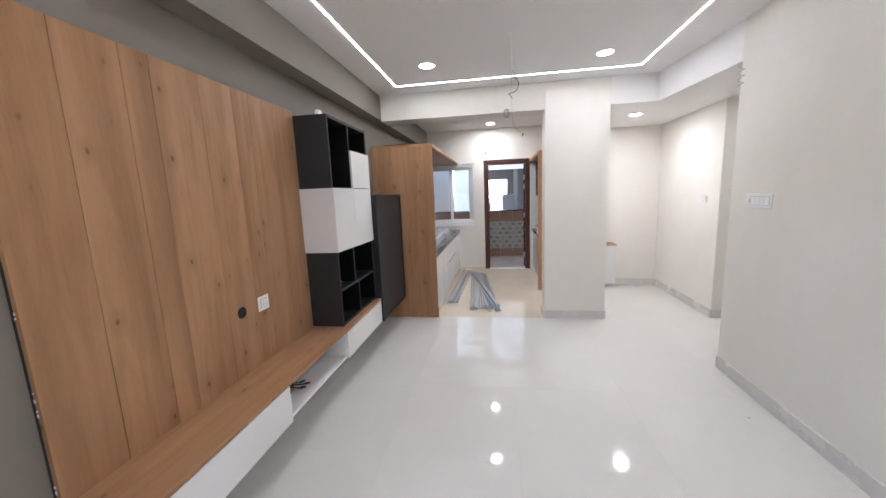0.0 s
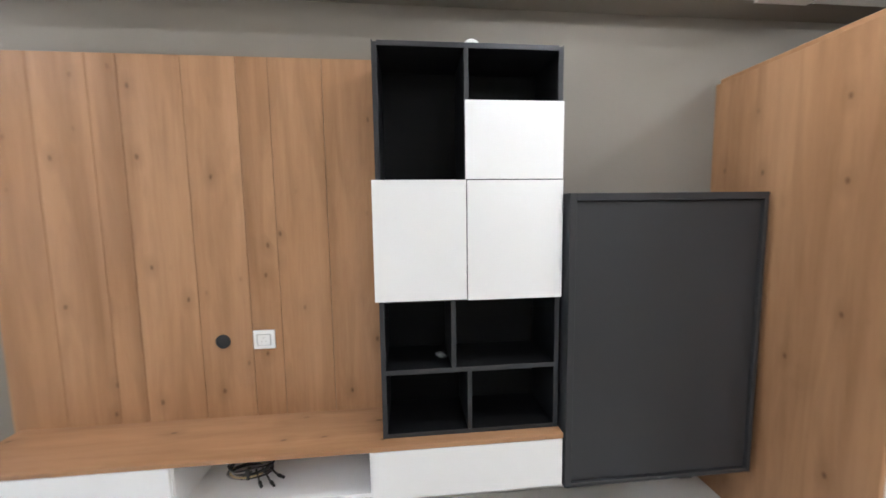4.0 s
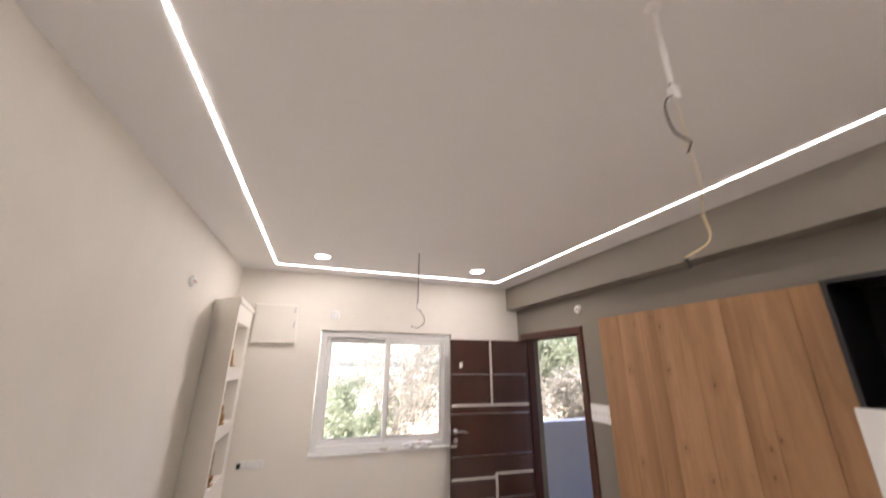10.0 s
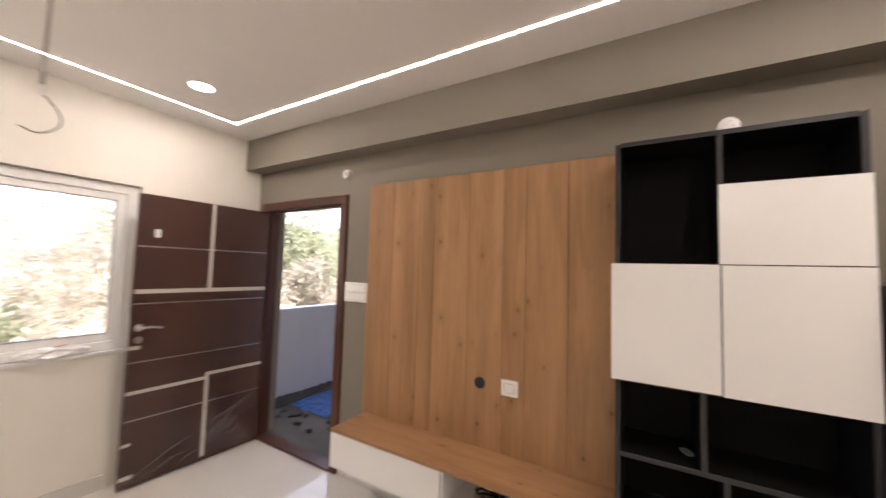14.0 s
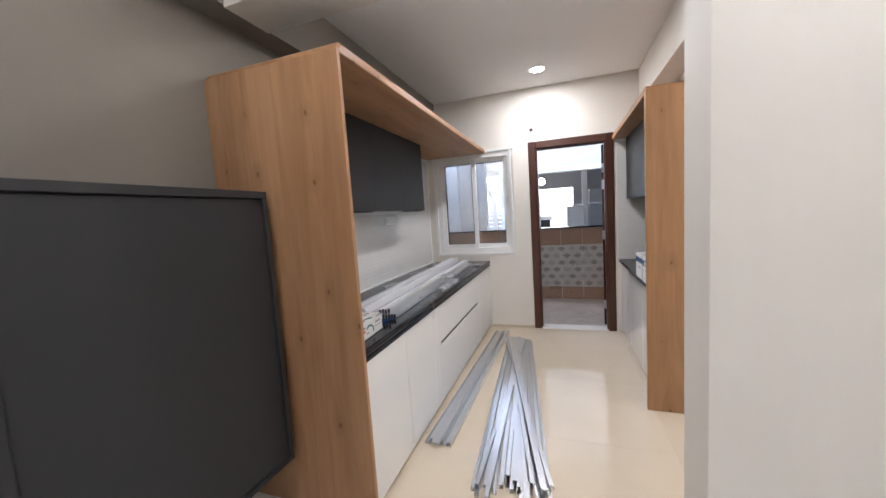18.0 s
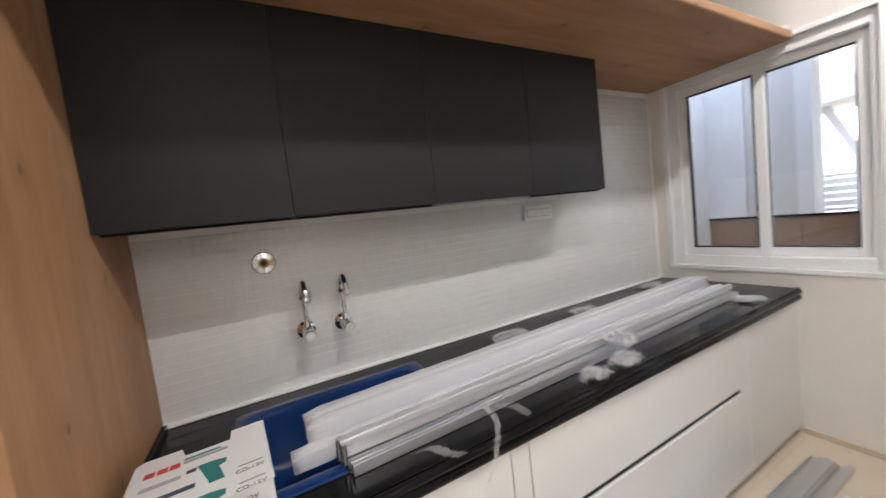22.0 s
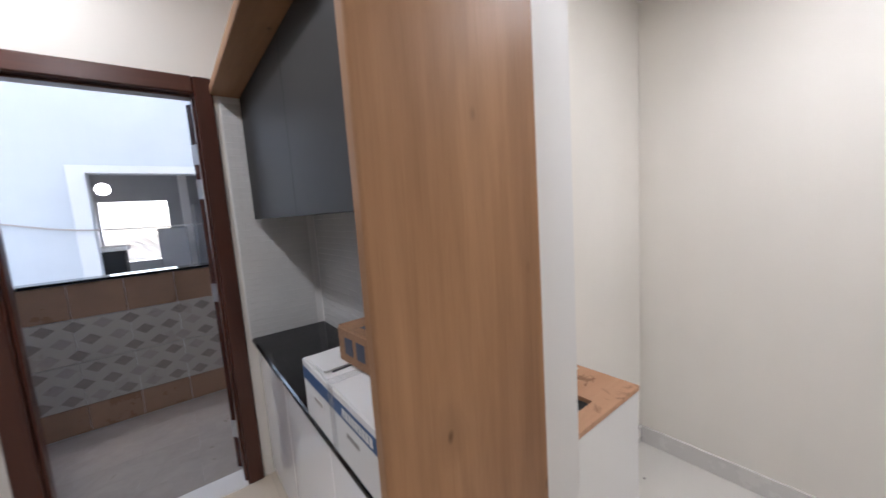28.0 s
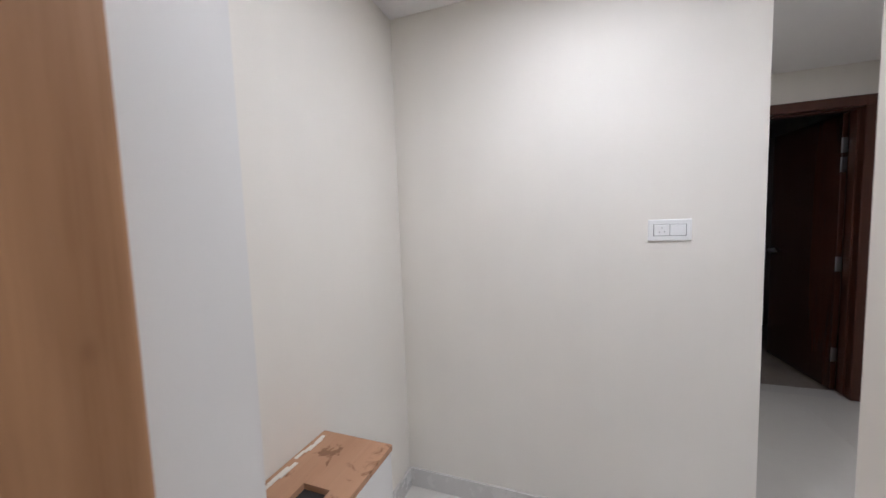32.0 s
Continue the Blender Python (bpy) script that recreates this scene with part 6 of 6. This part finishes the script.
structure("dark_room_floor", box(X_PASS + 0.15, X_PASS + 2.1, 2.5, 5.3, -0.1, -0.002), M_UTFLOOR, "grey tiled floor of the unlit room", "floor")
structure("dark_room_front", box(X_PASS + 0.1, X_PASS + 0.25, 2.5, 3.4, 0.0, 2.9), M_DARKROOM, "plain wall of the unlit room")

# ---------------------------------------------------------------- balcony outside the entrance
PY = -0.34                              # inner face of the corridor's parapet
structure("balcony_floor", box(-3.4, -0.2, PY - 0.15, 2.6, -0.18, -0.02), M_CONC, "rough dusty concrete corridor floor", "floor")
structure("balcony_parapet", box(-3.4, -0.2, PY - 0.15, PY, -0.02, 1.06), M_ROUGHWALL, "rough white plastered corridor parapet", "parapet")
structure("balcony_wall_end", box(-3.55, -3.4, PY - 0.15, 2.6, -0.2, 2.72), M_ROUGHWALL, "plastered corridor end wall", "wall")
structure("balcony_wall", box(-3.4, -0.2, 2.6, 2.75, -0.2, 2.72), M_ROUGHWALL, "plastered corridor wall", "wall")
# Slab is out of view, added to put the parapet in shade.
structure("balcony_shade_slab", box(-3.55, -0.2, PY - 0.3, 2.75, 2.72, 2.9), M_ROUGHWALL, "unseen plastered slab that shades the corridor", "ceiling")
rnd = random.Random(7)
sk = bmesh.new()
prev = None
for k in range(81):
    x = -3.38 + 3.17 * k / 80
    top = 0.075 + 0.05 * noise.noise(Vector((x * 4, 1, 0))) + 0.03 * noise.noise(Vector((x * 17, 5, 0)))
    d = 0.012 + 0.008 * noise.noise(Vector((x * 11, 2, 0)))
    row = [sk.verts.new((x, PY + 0.035, -0.02)), sk.verts.new((x, PY + 0.03, 0.012)), sk.verts.new((x, PY + d, 0.018)), sk.verts.new((x, PY + d * 0.6, top)), sk.verts.new((x, PY - 0.001, top + 0.012))]
    if prev:
        for a in range(4):
            sk.faces.new((prev[a], row[a], row[a + 1], prev[a + 1]))
    prev = row
bmesh.ops.recalc_face_normals(sk, faces=sk.faces)
structure("balcony_kerb", sk, M_CONC, "dark ragged mortar fillet along the parapet", "kerb")
tarp = thing("tarpaulin", (-0.95, 0.0, -0.02), "crumpled blue tarpaulin on the corridor floor", "tarpaulin")
tb = bmesh.new()
gv = [[tb.verts.new((-1.5 + 0.85 * i / 18 + 0.05 * noise.noise(Vector((k * 0.6, 3, 0))), -0.29 + 0.62 * k / 16, -0.014 + 0.03 * abs(noise.noise(Vector((i * 0.35, k * 0.4, 0)))) + 0.012 * rnd.random())) for k in range(17)] for i in range(19)]
for i in range(18):
    for k in range(16):
        tb.faces.new((gv[i][k], gv[i + 1][k], gv[i + 1][k + 1], gv[i][k + 1]))
part("sheet", tb, M_TARP, tarp)
for k, (x, y, a) in enumerate(((-0.47, -0.20, 0.09), (-0.40, -0.12, 0.06), (-0.52, 0.02, 0.08), (-0.58, 0.10, 0.07), (-0.40, 0.20, 0.05), (-0.66, 0.42, 0.09), (-0.5, 0.55, 0.06), (-0.9, 0.6, 0.07), (-0.36, 0.42, 0.05), (-0.75, 0.75, 0.08))):
    d = bmesh.new()
    bmesh.ops.create_icosphere(d, subdivisions=3, radius=1)
    for v in d.verts:
        v.co *= 0.8 + 0.5 * noise.noise(v.co * 1.6 + Vector((k * 5, 0, 0)))
    turned(d, Matrix.Translation((x, y, -0.005)) @ Matrix.Rotation(k * 1.3, 4, "Z") @ Matrix.Diagonal((a, a * 0.55, 0.022, 1)))
    solid("rubble_piece", d, M_WIRE if k % 3 else M_CONC, "dusty black lump of rubble on the corridor floor", "rubble", at=(x, y, -0.02), group="corridor rubble")

# unseen wall, added to cut the sky light that enters the shaft
structure("shaft_sky_blocker_east", box(6.2, 6.4, 9.0, 12.5, -3.4, 12.0), M_PALE, "unseen added wall that cuts sky light in the shaft")
# unseen wall above the utility balcony, added to block the sky
structure("sky_blocker_north", box(-3.55, 6.2, 9.11, 9.26, 2.9, 12.0), M_PALE, "unseen added wall that blocks sky light above the utility balcony")

# ---------------------------------------------------------------- utility balcony behind the kitchen
UY0, UY1 = Y_END + 0.16, 9.06
structure("utility_floor", box(-1.2, 3.2, UY0, UY1 + 0.15, -0.15, -0.006), M_GROUT, "screed of the utility balcony", "floor")
dado = thing("utility_parapet", (1.0, UY1 + 0.075, 0.0), "tiled parapet with brown borders and a diamond pattern", "parapet", kind="structure")
part("core", box(-1.2, 3.2, UY1 + 0.012, UY1 + 0.15, 0.0, 1.085), M_ROUGHWALL, dado)
part("coping", box(-1.2, 3.2, UY1 - 0.02, UY1 + 0.17, 1.085, 1.105, 0.003), M_GRANITE, dado, "black granite coping")
structure("utility_wall_west", box(-0.5, -0.3, UY0, 9.2, 0.0, 2.9), M_PALE, "pale blue-white painted wall")
structure("utility_pier", box(-0.3, 0.0, UY1, UY1 + 0.15, 1.105, 2.9), M_PALE, "pale painted pier on the parapet")
structure("utility_pier_grey", box(0.0, 0.34, UY1 + 0.02, UY1 + 0.15, 1.105, 2.9), M_PIER, "grey painted pier on the parapet")
structure("utility_post", box(0.34, 0.44, UY1 - 0.02, UY1 + 0.17, 1.105, 2.9), M_PALE, "pale painted post on the parapet")
structure("utility_wall_east", box(3.05, 3.2, UY0, 9.2, 0.0, 2.9), M_PALE, "pale painted wall")
# Unseen slab, set to darken the parapet yet leave the window side open.
structure("utility_shade_slab", box(0.55, 3.2, UY0, UY1 + 0.2, 2.75, 2.9), M_PALE, "unseen slab that shades the utility balcony", "ceiling")

# neighbouring block across the shaft
NB = 12.5
nb = thing("neighbour_building", (1.5, NB, -3.4), "pale painted neighbouring block with an open window", "building")
# Wall runs up to 12 m, beyond view, to narrow the lit sky.
part("wall", wall_boxes("X", NB, NB + 0.2, 0.1, 9.0, -3.4, 12.0, [(1.05, 2.87, 0.75, 2.25)]), M_BLUEWHITE, nb)
fr = bmesh.new()
for c in ((0.86, 1.05, 0.75, 2.36), (2.87, 2.98, 0.75, 2.36), (1.05, 2.87, 2.25, 2.36)):
    add_box(fr, c[0], c[1], NB - 0.05, NB + 0.02, c[2], c[3], 0.005)
part("window_surround", fr, paint("pale_surround_paint", (0.50, 0.535, 0.56), 0.8), nb)
part("room_side", box(0.6, 0.7, NB + 0.2, 16.2, -0.2, 2.9), M_GREYWALL, nb)
part("room_side", box(3.5, 3.6, NB + 0.2, 16.2, -0.2, 2.9), M_GREYWALL, nb)
part("room_ceiling", box(0.6, 3.6, NB + 0.2, 16.2, 2.75, 2.9), M_GREYWALL, nb)
part("room_floor", box(0.6, 3.6, NB + 0.2, 16.2, -0.2, 0.0), M_GREYWALL, nb)
part("room_back", wall_boxes("X", 16.0, 16.2, 0.6, 3.6, -0.2, 2.9, [(0.74, 1.92, 0.72, 2.06)]), M_GREYWALL, nb)
part("room_column", box(2.15, 2.30, 15.0, 15.2, 0.0, 2.75), M_PALE, nb)
part("cupboard", box(2.35, 3.4, 14.9, 15.6, 0.0, 1.9, 0.01), M_GREYWALL, nb)
part("cupboard", box(1.70, 2.15, 14.0, 14.5, 0.0, 1.42, 0.01), M_GREYWALL, nb)
part("desk", box(0.82, 1.24, 13.4, 14.0, 0.55, 1.10, 0.01), M_WIRE, nb)
part("desk_top", box(0.78, 1.29, 13.35, 14.05, 1.10, 1.17, 0.01), M_PALE, nb)
part("lamp_globe", spin([(0.02, -0.11), (0.08, -0.08), (0.11, 0.0), (0.08, 0.08), (0.02, 0.11)], (1.0, 14.6, 2.21), 18), emitter("globe_lamp_glow", (1.0, 0.98, 0.95), 2.0), nb, "lit white globe lamp")
for k in range(22):
    part("blind_slat", box(0.75, 1.91, 16.05, 16.10, 0.74 + 0.026 * k, 0.758 + 0.026 * k), M_UPVC, nb)
line = thing("wash_line", (1.4, NB - 0.1, 1.4), "thin grey cables strung along the neighbouring wall", "cable")
for dz in (0.0, 0.012):
    part("wire", tube(curve_pts([(0.14, NB - 0.003, 1.62 + dz), (0.9, NB - 0.09, 1.47 + dz), (2.0, NB - 0.08, 1.45), (3.2, NB - 0.07, 1.50 + dz), (4.6, NB - 0.003, 1.60)], 6), 0.006, 6), M_CONDUIT, line)
for x, y in ((0.14, NB), (4.6, NB)):
    part("hook", cyl((x, y, 1.62 if x < 1 else 1.60), (x, y - 0.03, 1.62 if x < 1 else 1.60), 0.012, 8), M_STEEL, line)
# further block with railings, seen through the kitchen window
far = thing("far_balcony", (-0.8, 13.2, -3.4), "grey railed balcony on the side of the neighbouring block", "balcony")
part("column", box(-1.75, -1.45, 12.9, 13.3, -3.4, 9.0), M_PALE, far)
part("floor_slab", box(-1.75, 0.1, 12.55, 13.9, 0.62, 0.80), M_GREYWALL, far)
part("roof_slab", box(-1.75, 0.1, 12.55, 13.9, 2.42, 2.72), M_GREYWALL, far)
part("roof_beam", box(-1.75, 0.1, 12.75, 13.9, 2.72, 3.6), M_PIER, far)
part("parapet", box(-1.45, 0.1, 13.1, 13.2, 0.80, 1.40), M_GREYWALL, far)
BR = Matrix.Translation((-0.14, 13.0, 1.62)) @ Matrix.Rotation(radians(-24), 4, "Y")
part("brace", turned(box(-0.05, 0.05, -0.05, 0.05, 0.0, 1.05), BR), M_GREYWALL, far)
part("brace_stub", box(-0.20, -0.08, 12.94, 13.06, 0.80, 1.66), M_GREYWALL, far)
for k in range(6):
    part("rail", cyl((-1.45, 13.0, 0.90 + 0.11 * k), (0.1, 13.0, 0.90 + 0.11 * k), 0.016, 8), M_UPVC, far)
for x in (-1.1, -0.62, 0.05):
    part("rail_post", cyl((x, 13.0, 0.80), (x, 13.0, 1.47), 0.02, 8), M_STEEL, far)

# ---------------------------------------------------------------- ground and trees
solid("ground", box(-600, 600, -600, 600, -3.6, -3.4), M_EARTH, "bare earth ground far below", "ground", "structure")


def tree(at, top, spread, mat, n, bare, seed, label, leaf=(0.05, 0.11)):
    """Tapered trunk with forking limbs; leaves as small quads in clumps at the limb ends. top: height over its foot."""
    rnd = random.Random(seed)
    t = thing("tree", at, label, "tree", "trees round the building")
    tr = bmesh.new()
    tips = []

    def limb(p, d, length, r, depth):
        pts, q = [p], p
        for i in range(4):
            d = (d + Vector((rnd.uniform(-1, 1), rnd.uniform(-1, 1), rnd.uniform(-0.3, 0.6))) * 0.25).normalized()
            q = q + d * length / 4
            pts.append(q)
        for i in range(4):
            add_cyl(tr, pts[i], pts[i + 1], max(r * (1 - 0.18 * i), 0.006), 6 if depth > 1 else 4, max(r * (1 - 0.18 * (i + 1)), 0.005))
        if depth == 0:
            tips.extend(pts[1:])
            return
        for k in range(rnd.randint(3, 4) + (2 if bare and depth < 3 else 0)):
            s = pts[rnd.randint(1 if depth < 3 else 2, 4)]
            nd = (d + Vector((rnd.uniform(-1, 1), rnd.uniform(-1, 1), rnd.uniform(-0.4, 0.7))) * 1.1).normalized()
            limb(s, nd, length * rnd.uniform(0.5, 0.72), r * 0.45, depth - 1)

    limb(Vector((0, 0, 0)), Vector((0, 0, 1)), top * 0.45, spread * 0.04, 3)
    high = max(p.z for p in tips)
    wide = sorted(math.hypot(p.x, p.y) for p in tips)[int(len(tips) * 0.9)]
    fit_to = Matrix.Diagonal((spread / wide, spread / wide, top * 0.96 / high, 1))
    turned(tr, Matrix.Translation(at) @ fit_to)
    part("trunk", tr, M_BARK, t)
    tips = [fit_to @ p for p in tips]
    verts, faces = [], []
    for k in range(n):
        c = rnd.choice(tips) + Vector((rnd.gauss(0, 1), rnd.gauss(0, 1), rnd.gauss(0, 0.7))) * spread * (0.05 if bare else 0.10)
        s = rnd.uniform(*leaf)
        a = Vector((rnd.uniform(-1, 1), rnd.uniform(-1, 1), rnd.uniform(-0.7, 0.7))).normalized()
        b2 = a.orthogonal().normalized()
        i = len(verts)
        verts += [c - a * s, c + b2 * s * 0.4, c + a * s, c - b2 * s * 0.4]
        faces.append((i, i + 1, i + 2, i + 3))
    me = bpy.data.meshes.new("crown")
    me.from_pydata([tuple(v) for v in verts], [], faces)
    me.materials.append(mat)
    cr = new("crown", me)
    cr.parent = t
    return t


G = -3.4
tree((1.75, -6.4, G), 4.8, 1.5, M_LEAFG, 3200, False, 1, "leafy light green tree outside the window")
tree((3.1, -7.0, G), 4.7, 1.5, M_LEAFG, 3000, False, 8, "leafy light green tree outside the window")
tree((0.9, -9.0, G), 5.2, 1.7, M_LEAFG, 2600, False, 14, "leafy light green tree outside the window")
tree((-0.25, -5.4, G), 6.9, 1.5, M_LEAFD, 6000, True, 2, "tall half-bare twiggy tree outside the window", (0.03, 0.06))
tree((-1.5, -6.4, G), 7.2, 1.7, M_LEAFD, 6000, True, 9, "tall half-bare twiggy tree outside the window", (0.03, 0.06))
tree((0.35, -7.6, G), 7.4, 1.6, M_LEAFD, 6000, True, 12, "tall half-bare twiggy tree outside the window", (0.03, 0.06))
tree((4.8, -12.0, G), 6.4, 2.2, M_LEAFG, 4000, False, 3, "leafy green tree behind the building")
tree((-3.6, -4.6, G), 6.2, 1.8, M_LEAFD, 9000, False, 4, "dry reddish-green tree beyond the corridor")
tree((-5.6, -5.6, G), 7.2, 2.2, M_LEAFG, 11000, False, 5, "green tree beyond the corridor")
tree((-5.0, -8.6, G), 8.6, 2.6, M_LEAFG, 11000, False, 6, "tall green tree beyond the corridor")
tree((-7.6, -4.0, G), 8.2, 2.5, M_LEAFD, 10000, False, 7, "dry reddish-green tree beyond the corridor")
tree((-9.0, -8.0, G), 10.0, 3.0, M_LEAFG, 10000, False, 10, "tall green tree beyond the corridor")
tree((-2.6, -7.2, G), 6.4, 1.9, M_LEAFG, 8000, False, 13, "green tree beyond the corridor")

# ---------------------------------------------------------------- floor and wall pieces
def shared_tile(w, d, h, mat, bev=0.001):
    me = mesh_of("tile", box(-w / 2, w / 2, -d / 2, d / 2, -h, 0.0, bev), mat)
    return me


def lay(parent, me, x, y, z=0.0, rot=0.0):
    ob = new("tile", me)
    ob.parent = parent
    b = BASE[parent.name]
    ob.location = (x - b.x, y - b.y, z - b.z)
    ob.rotation_euler = (0, 0, rot)
    return ob


def tile_field(parent, mat, cells):
    """Lays tiles; cells: (x0, x1, y0, y1)."""
    cache = {}
    for x0, x1, y0, y1 in cells:
        w, d = round(x1 - x0 - 0.0006, 4), round(y1 - y0 - 0.0006, 4)
        key = (w, d)
        if key not in cache:
            cache[key] = shared_tile(w, d, 0.004, mat, 0.0)
        lay(parent, cache[key], (x0 + x1) / 2, (y0 + y1) / 2)


def grid_cells(xs, ys, keep=lambda x, y: True):
    return [(a, b, c, d) for a, b in zip(xs, xs[1:]) for c, d in zip(ys, ys[1:]) if keep((a + b) / 2, (c + d) / 2)]


floor_t = thing("floor_living", (1.6, 2.4, 0.0), "glossy pale grey-white vitrified tiles, reflecting the lights", "floor", kind="structure")
xs = [0.0, 0.8, 1.6, 2.4, 3.2, 4.0, 4.8, 5.64]
tile_field(floor_t, M_FLOOR, grid_cells(xs[:5] + [3.45], [0.0, 0.015, 0.815, 1.615, 2.415, 3.215, 4.015, 4.815], lambda x, y: True))
tile_field(floor_t, M_FLOOR, grid_cells([3.45, 4.0, 4.8, 5.64], [3.56, 4.015, 4.815]) + grid_cells([3.9, 4.8, 5.64], [4.815, 4.905]))
tile_field(floor_t, M_FLOOR, grid_cells([2.70, 3.2, 3.45, 3.9], [4.815, 5.6, 6.405]))
floor_k = thing("floor_kitchen", (1.3, 6.2, 0.0), "glossy beige vitrified kitchen floor tiles", "floor", kind="structure")
tile_field(floor_k, M_KFLOOR, grid_cells([0.0, 0.75, 1.55, 2.15, 2.70], [4.815, 5.6, 6.4, 7.2, Y_END]))
band = thing("kitchen_floor_border", (1.5, Y_END - 0.05, 0.0), "beige stone strip before the kitchen end wall", "floor", kind="structure")
part("strip", box(0.73, 1.243, Y_END - 0.012, Y_END, 0.0, 0.03, 0.002), M_KFLOOR, band)

ufl = thing("floor_utility", (1.2, 8.4, 0.0), "matt grey stone-look utility floor tiles", "floor", kind="structure")
k = 0
for row, y in enumerate(np.arange(UY0, UY1, 0.2)):
    y1 = min(y + 0.2, UY1)
    off = -0.55 - 0.3 * (row % 2)
    tile_field(ufl, M_UTFLOOR, [(max(x, -0.55), min(x + 0.6, 2.75), y, y1) for x in np.arange(off, 2.75, 0.6) if min(x + 0.6, 2.75) - max(x, -0.55) > 0.05])

# parapet tiles: brown borders, diamond field
cache = {}
def wall_tile(parent, x0, x1, z0, z1, mat, y):
    key = (round(x1 - x0, 3), round(z1 - z0, 3), mat.name)
    if key not in cache:
        w, h = key[0] - 0.003, key[1] - 0.003
        cache[key] = mesh_of("tile", box(-w / 2, w / 2, 0.0, 0.012, -h / 2, h / 2, 0.001), mat)
    ob = new("tile", cache[key])
    ob.parent = parent
    b = BASE[parent.name]
    ob.location = ((x0 + x1) / 2 - b.x, y - b.y, (z0 + z1) / 2 - b.z)


for x in np.arange(-0.55, 2.75, 0.3):
    wall_tile(dado, x, x + 0.3, 0.003, 0.2, M_BROWNTILE, UY1)
    wall_tile(dado, x, x + 0.3, 0.835, 1.083, M_BROWNTILE, UY1)
    wall_tile(dado, x, x + 0.3, 0.2, 0.5175, M_BEIGETILE, UY1)
    wall_tile(dado, x, x + 0.3, 0.5175, 0.835, M_BEIGETILE, UY1)
dia = {}
for mat in (M_DIAMOND, M_DIAMOND2):
    dia[mat.name] = mesh_of("diamond", turned(prism([(-0.058, 0), (0, -0.040), (0.058, 0), (0, 0.040)], 0.0, 0.004), Matrix.Rotation(radians(90), 4, "X")), mat)
for r in range(6):
    for c in range(21):
        x, z = -0.47 + 0.15 * c + (0.075 if r % 2 else 0), 0.255 + 0.105 * r
        if x > 2.7 or x < 0.4:
            continue
        ob = new("diamond", dia[(M_DIAMOND if (c * 2 + r * 3) % 5 < 3 else M_DIAMOND2).name])
        ob.parent = dado
        ob.location = (x - 1.0, UY1 - 0.0005 - (UY1 + 0.075), z)

# mosaic behind the worktops: pieces nearest the taps are separate, the rest one sheet
splash = thing("mosaic_splashback", (0.0, 6.2, 0.82), "white square glass mosaic splashback", "splashback", kind="structure")
part("bed", box(0.0, 0.008, 4.808, Y_END, 0.818, 2.086), M_MGROUT, splash)
P = 0.0325
R = 0.0151                              # half a chip
RH = P / 2
chip = mesh_of("mosaic_tile", box(0.0, 0.0019, -RH + 0.0002, RH - 0.0002, -R, R, 0.0003), M_MOSAIC)
sheet_v, sheet_f = [], []
CUBE = [(0, 3, 2, 1), (4, 5, 6, 7), (0, 1, 5, 4), (1, 2, 6, 5), (2, 3, 7, 6), (3, 0, 4, 7)]


def sheet_chip(c, du, dv, n, r):
    """A small square slab appended to the joined sheet: centre, two edge directions, outward normal."""
    i = len(sheet_v)
    for k in (0, 1):
        q = r if k == 0 else r * 0.965
        for a, b in ((-1, -1), (1, -1), (1, 1), (-1, 1)):
            sheet_v.append(tuple(c + du * a * (RH - 0.0002 * k) + dv * b * q + n * 0.0019 * k))
    sheet_f.extend([tuple(i + j for j in f) for f in CUBE])


jit = random.Random(12)
count = 0
for r in range(int((2.084 - 0.82) / P)):
    z = 0.835 + r * P
    for c in range(int((Y_END - 4.815) / P)):
        y = 4.825 + c * P
        if z > 1.435 and y < 6.74 or y > Y_END - 0.017:
            continue
        tilt = Vector((1, 0, jit.uniform(-0.03, 0.03))).normalized()
        if count < 300 and 4.9 < y < 6.0 and 0.83 < z < 1.2:
            ob = new("mosaic_tile", chip)
            ob.parent = splash
            ob.location = (0.008, y - 6.2, z - 0.82)
            ob.rotation_euler = (0, jit.uniform(-0.03, 0.03), 0)
            count += 1
        else:
            sheet_chip(Vector((0.008, y - 6.2, z - 0.82)), Vector((0, 1, 0)), Vector((0, 0, 1)), tilt, R)
me = bpy.data.meshes.new("mosaic_sheet")
me.from_pydata(sheet_v, [], sheet_f)
me.materials.append(M_MOSAIC)
ms = new("mosaic_sheet", me)
ms.parent = splash
tagged(ms, kind="stuff")

splash2 = thing("mosaic_splashback", (2.545, 6.85, 0.80), "white square glass mosaic splashback over the narrow worktop", "splashback", kind="structure")
part("bed", box(2.542, 2.5525, 6.079, Y_END, 0.803, 2.066), M_MGROUT, splash2)
part("bed", box(2.14, 2.542, Y_END - 0.008, Y_END - 0.0005, 0.803, 2.066), M_MGROUT, splash2)
sheet_v, sheet_f = [], []
for r in range(int((1.46 - 0.805) / P)):
    z = 0.818 + r * P
    for c in range(int((Y_END - 6.092) / P)):
        sheet_chip(Vector((2.542 - 2.545, 6.092 + c * P - 6.85, z - 0.80)), Vector((0, 1, 0)), Vector((0, 0, 1)), Vector((-1, jit.uniform(-0.02, 0.02), jit.uniform(-0.02, 0.02))), R)
for r in range(int((2.06 - 0.805) / P)):
    z = 0.818 + r * P
    for c in range(11):
        sheet_chip(Vector((2.163 + c * P - 2.545, Y_END - 0.008 - 6.85, z - 0.80)), Vector((1, 0, 0)), Vector((0, 0, 1)), Vector((jit.uniform(-0.02, 0.02), -1, jit.uniform(-0.02, 0.02))), R)
me = bpy.data.meshes.new("mosaic_sheet")
me.from_pydata(sheet_v, [], sheet_f)
me.materials.append(M_MOSAIC)
ms = new("mosaic_sheet", me)
ms.parent = splash2
tagged(ms, kind="stuff")
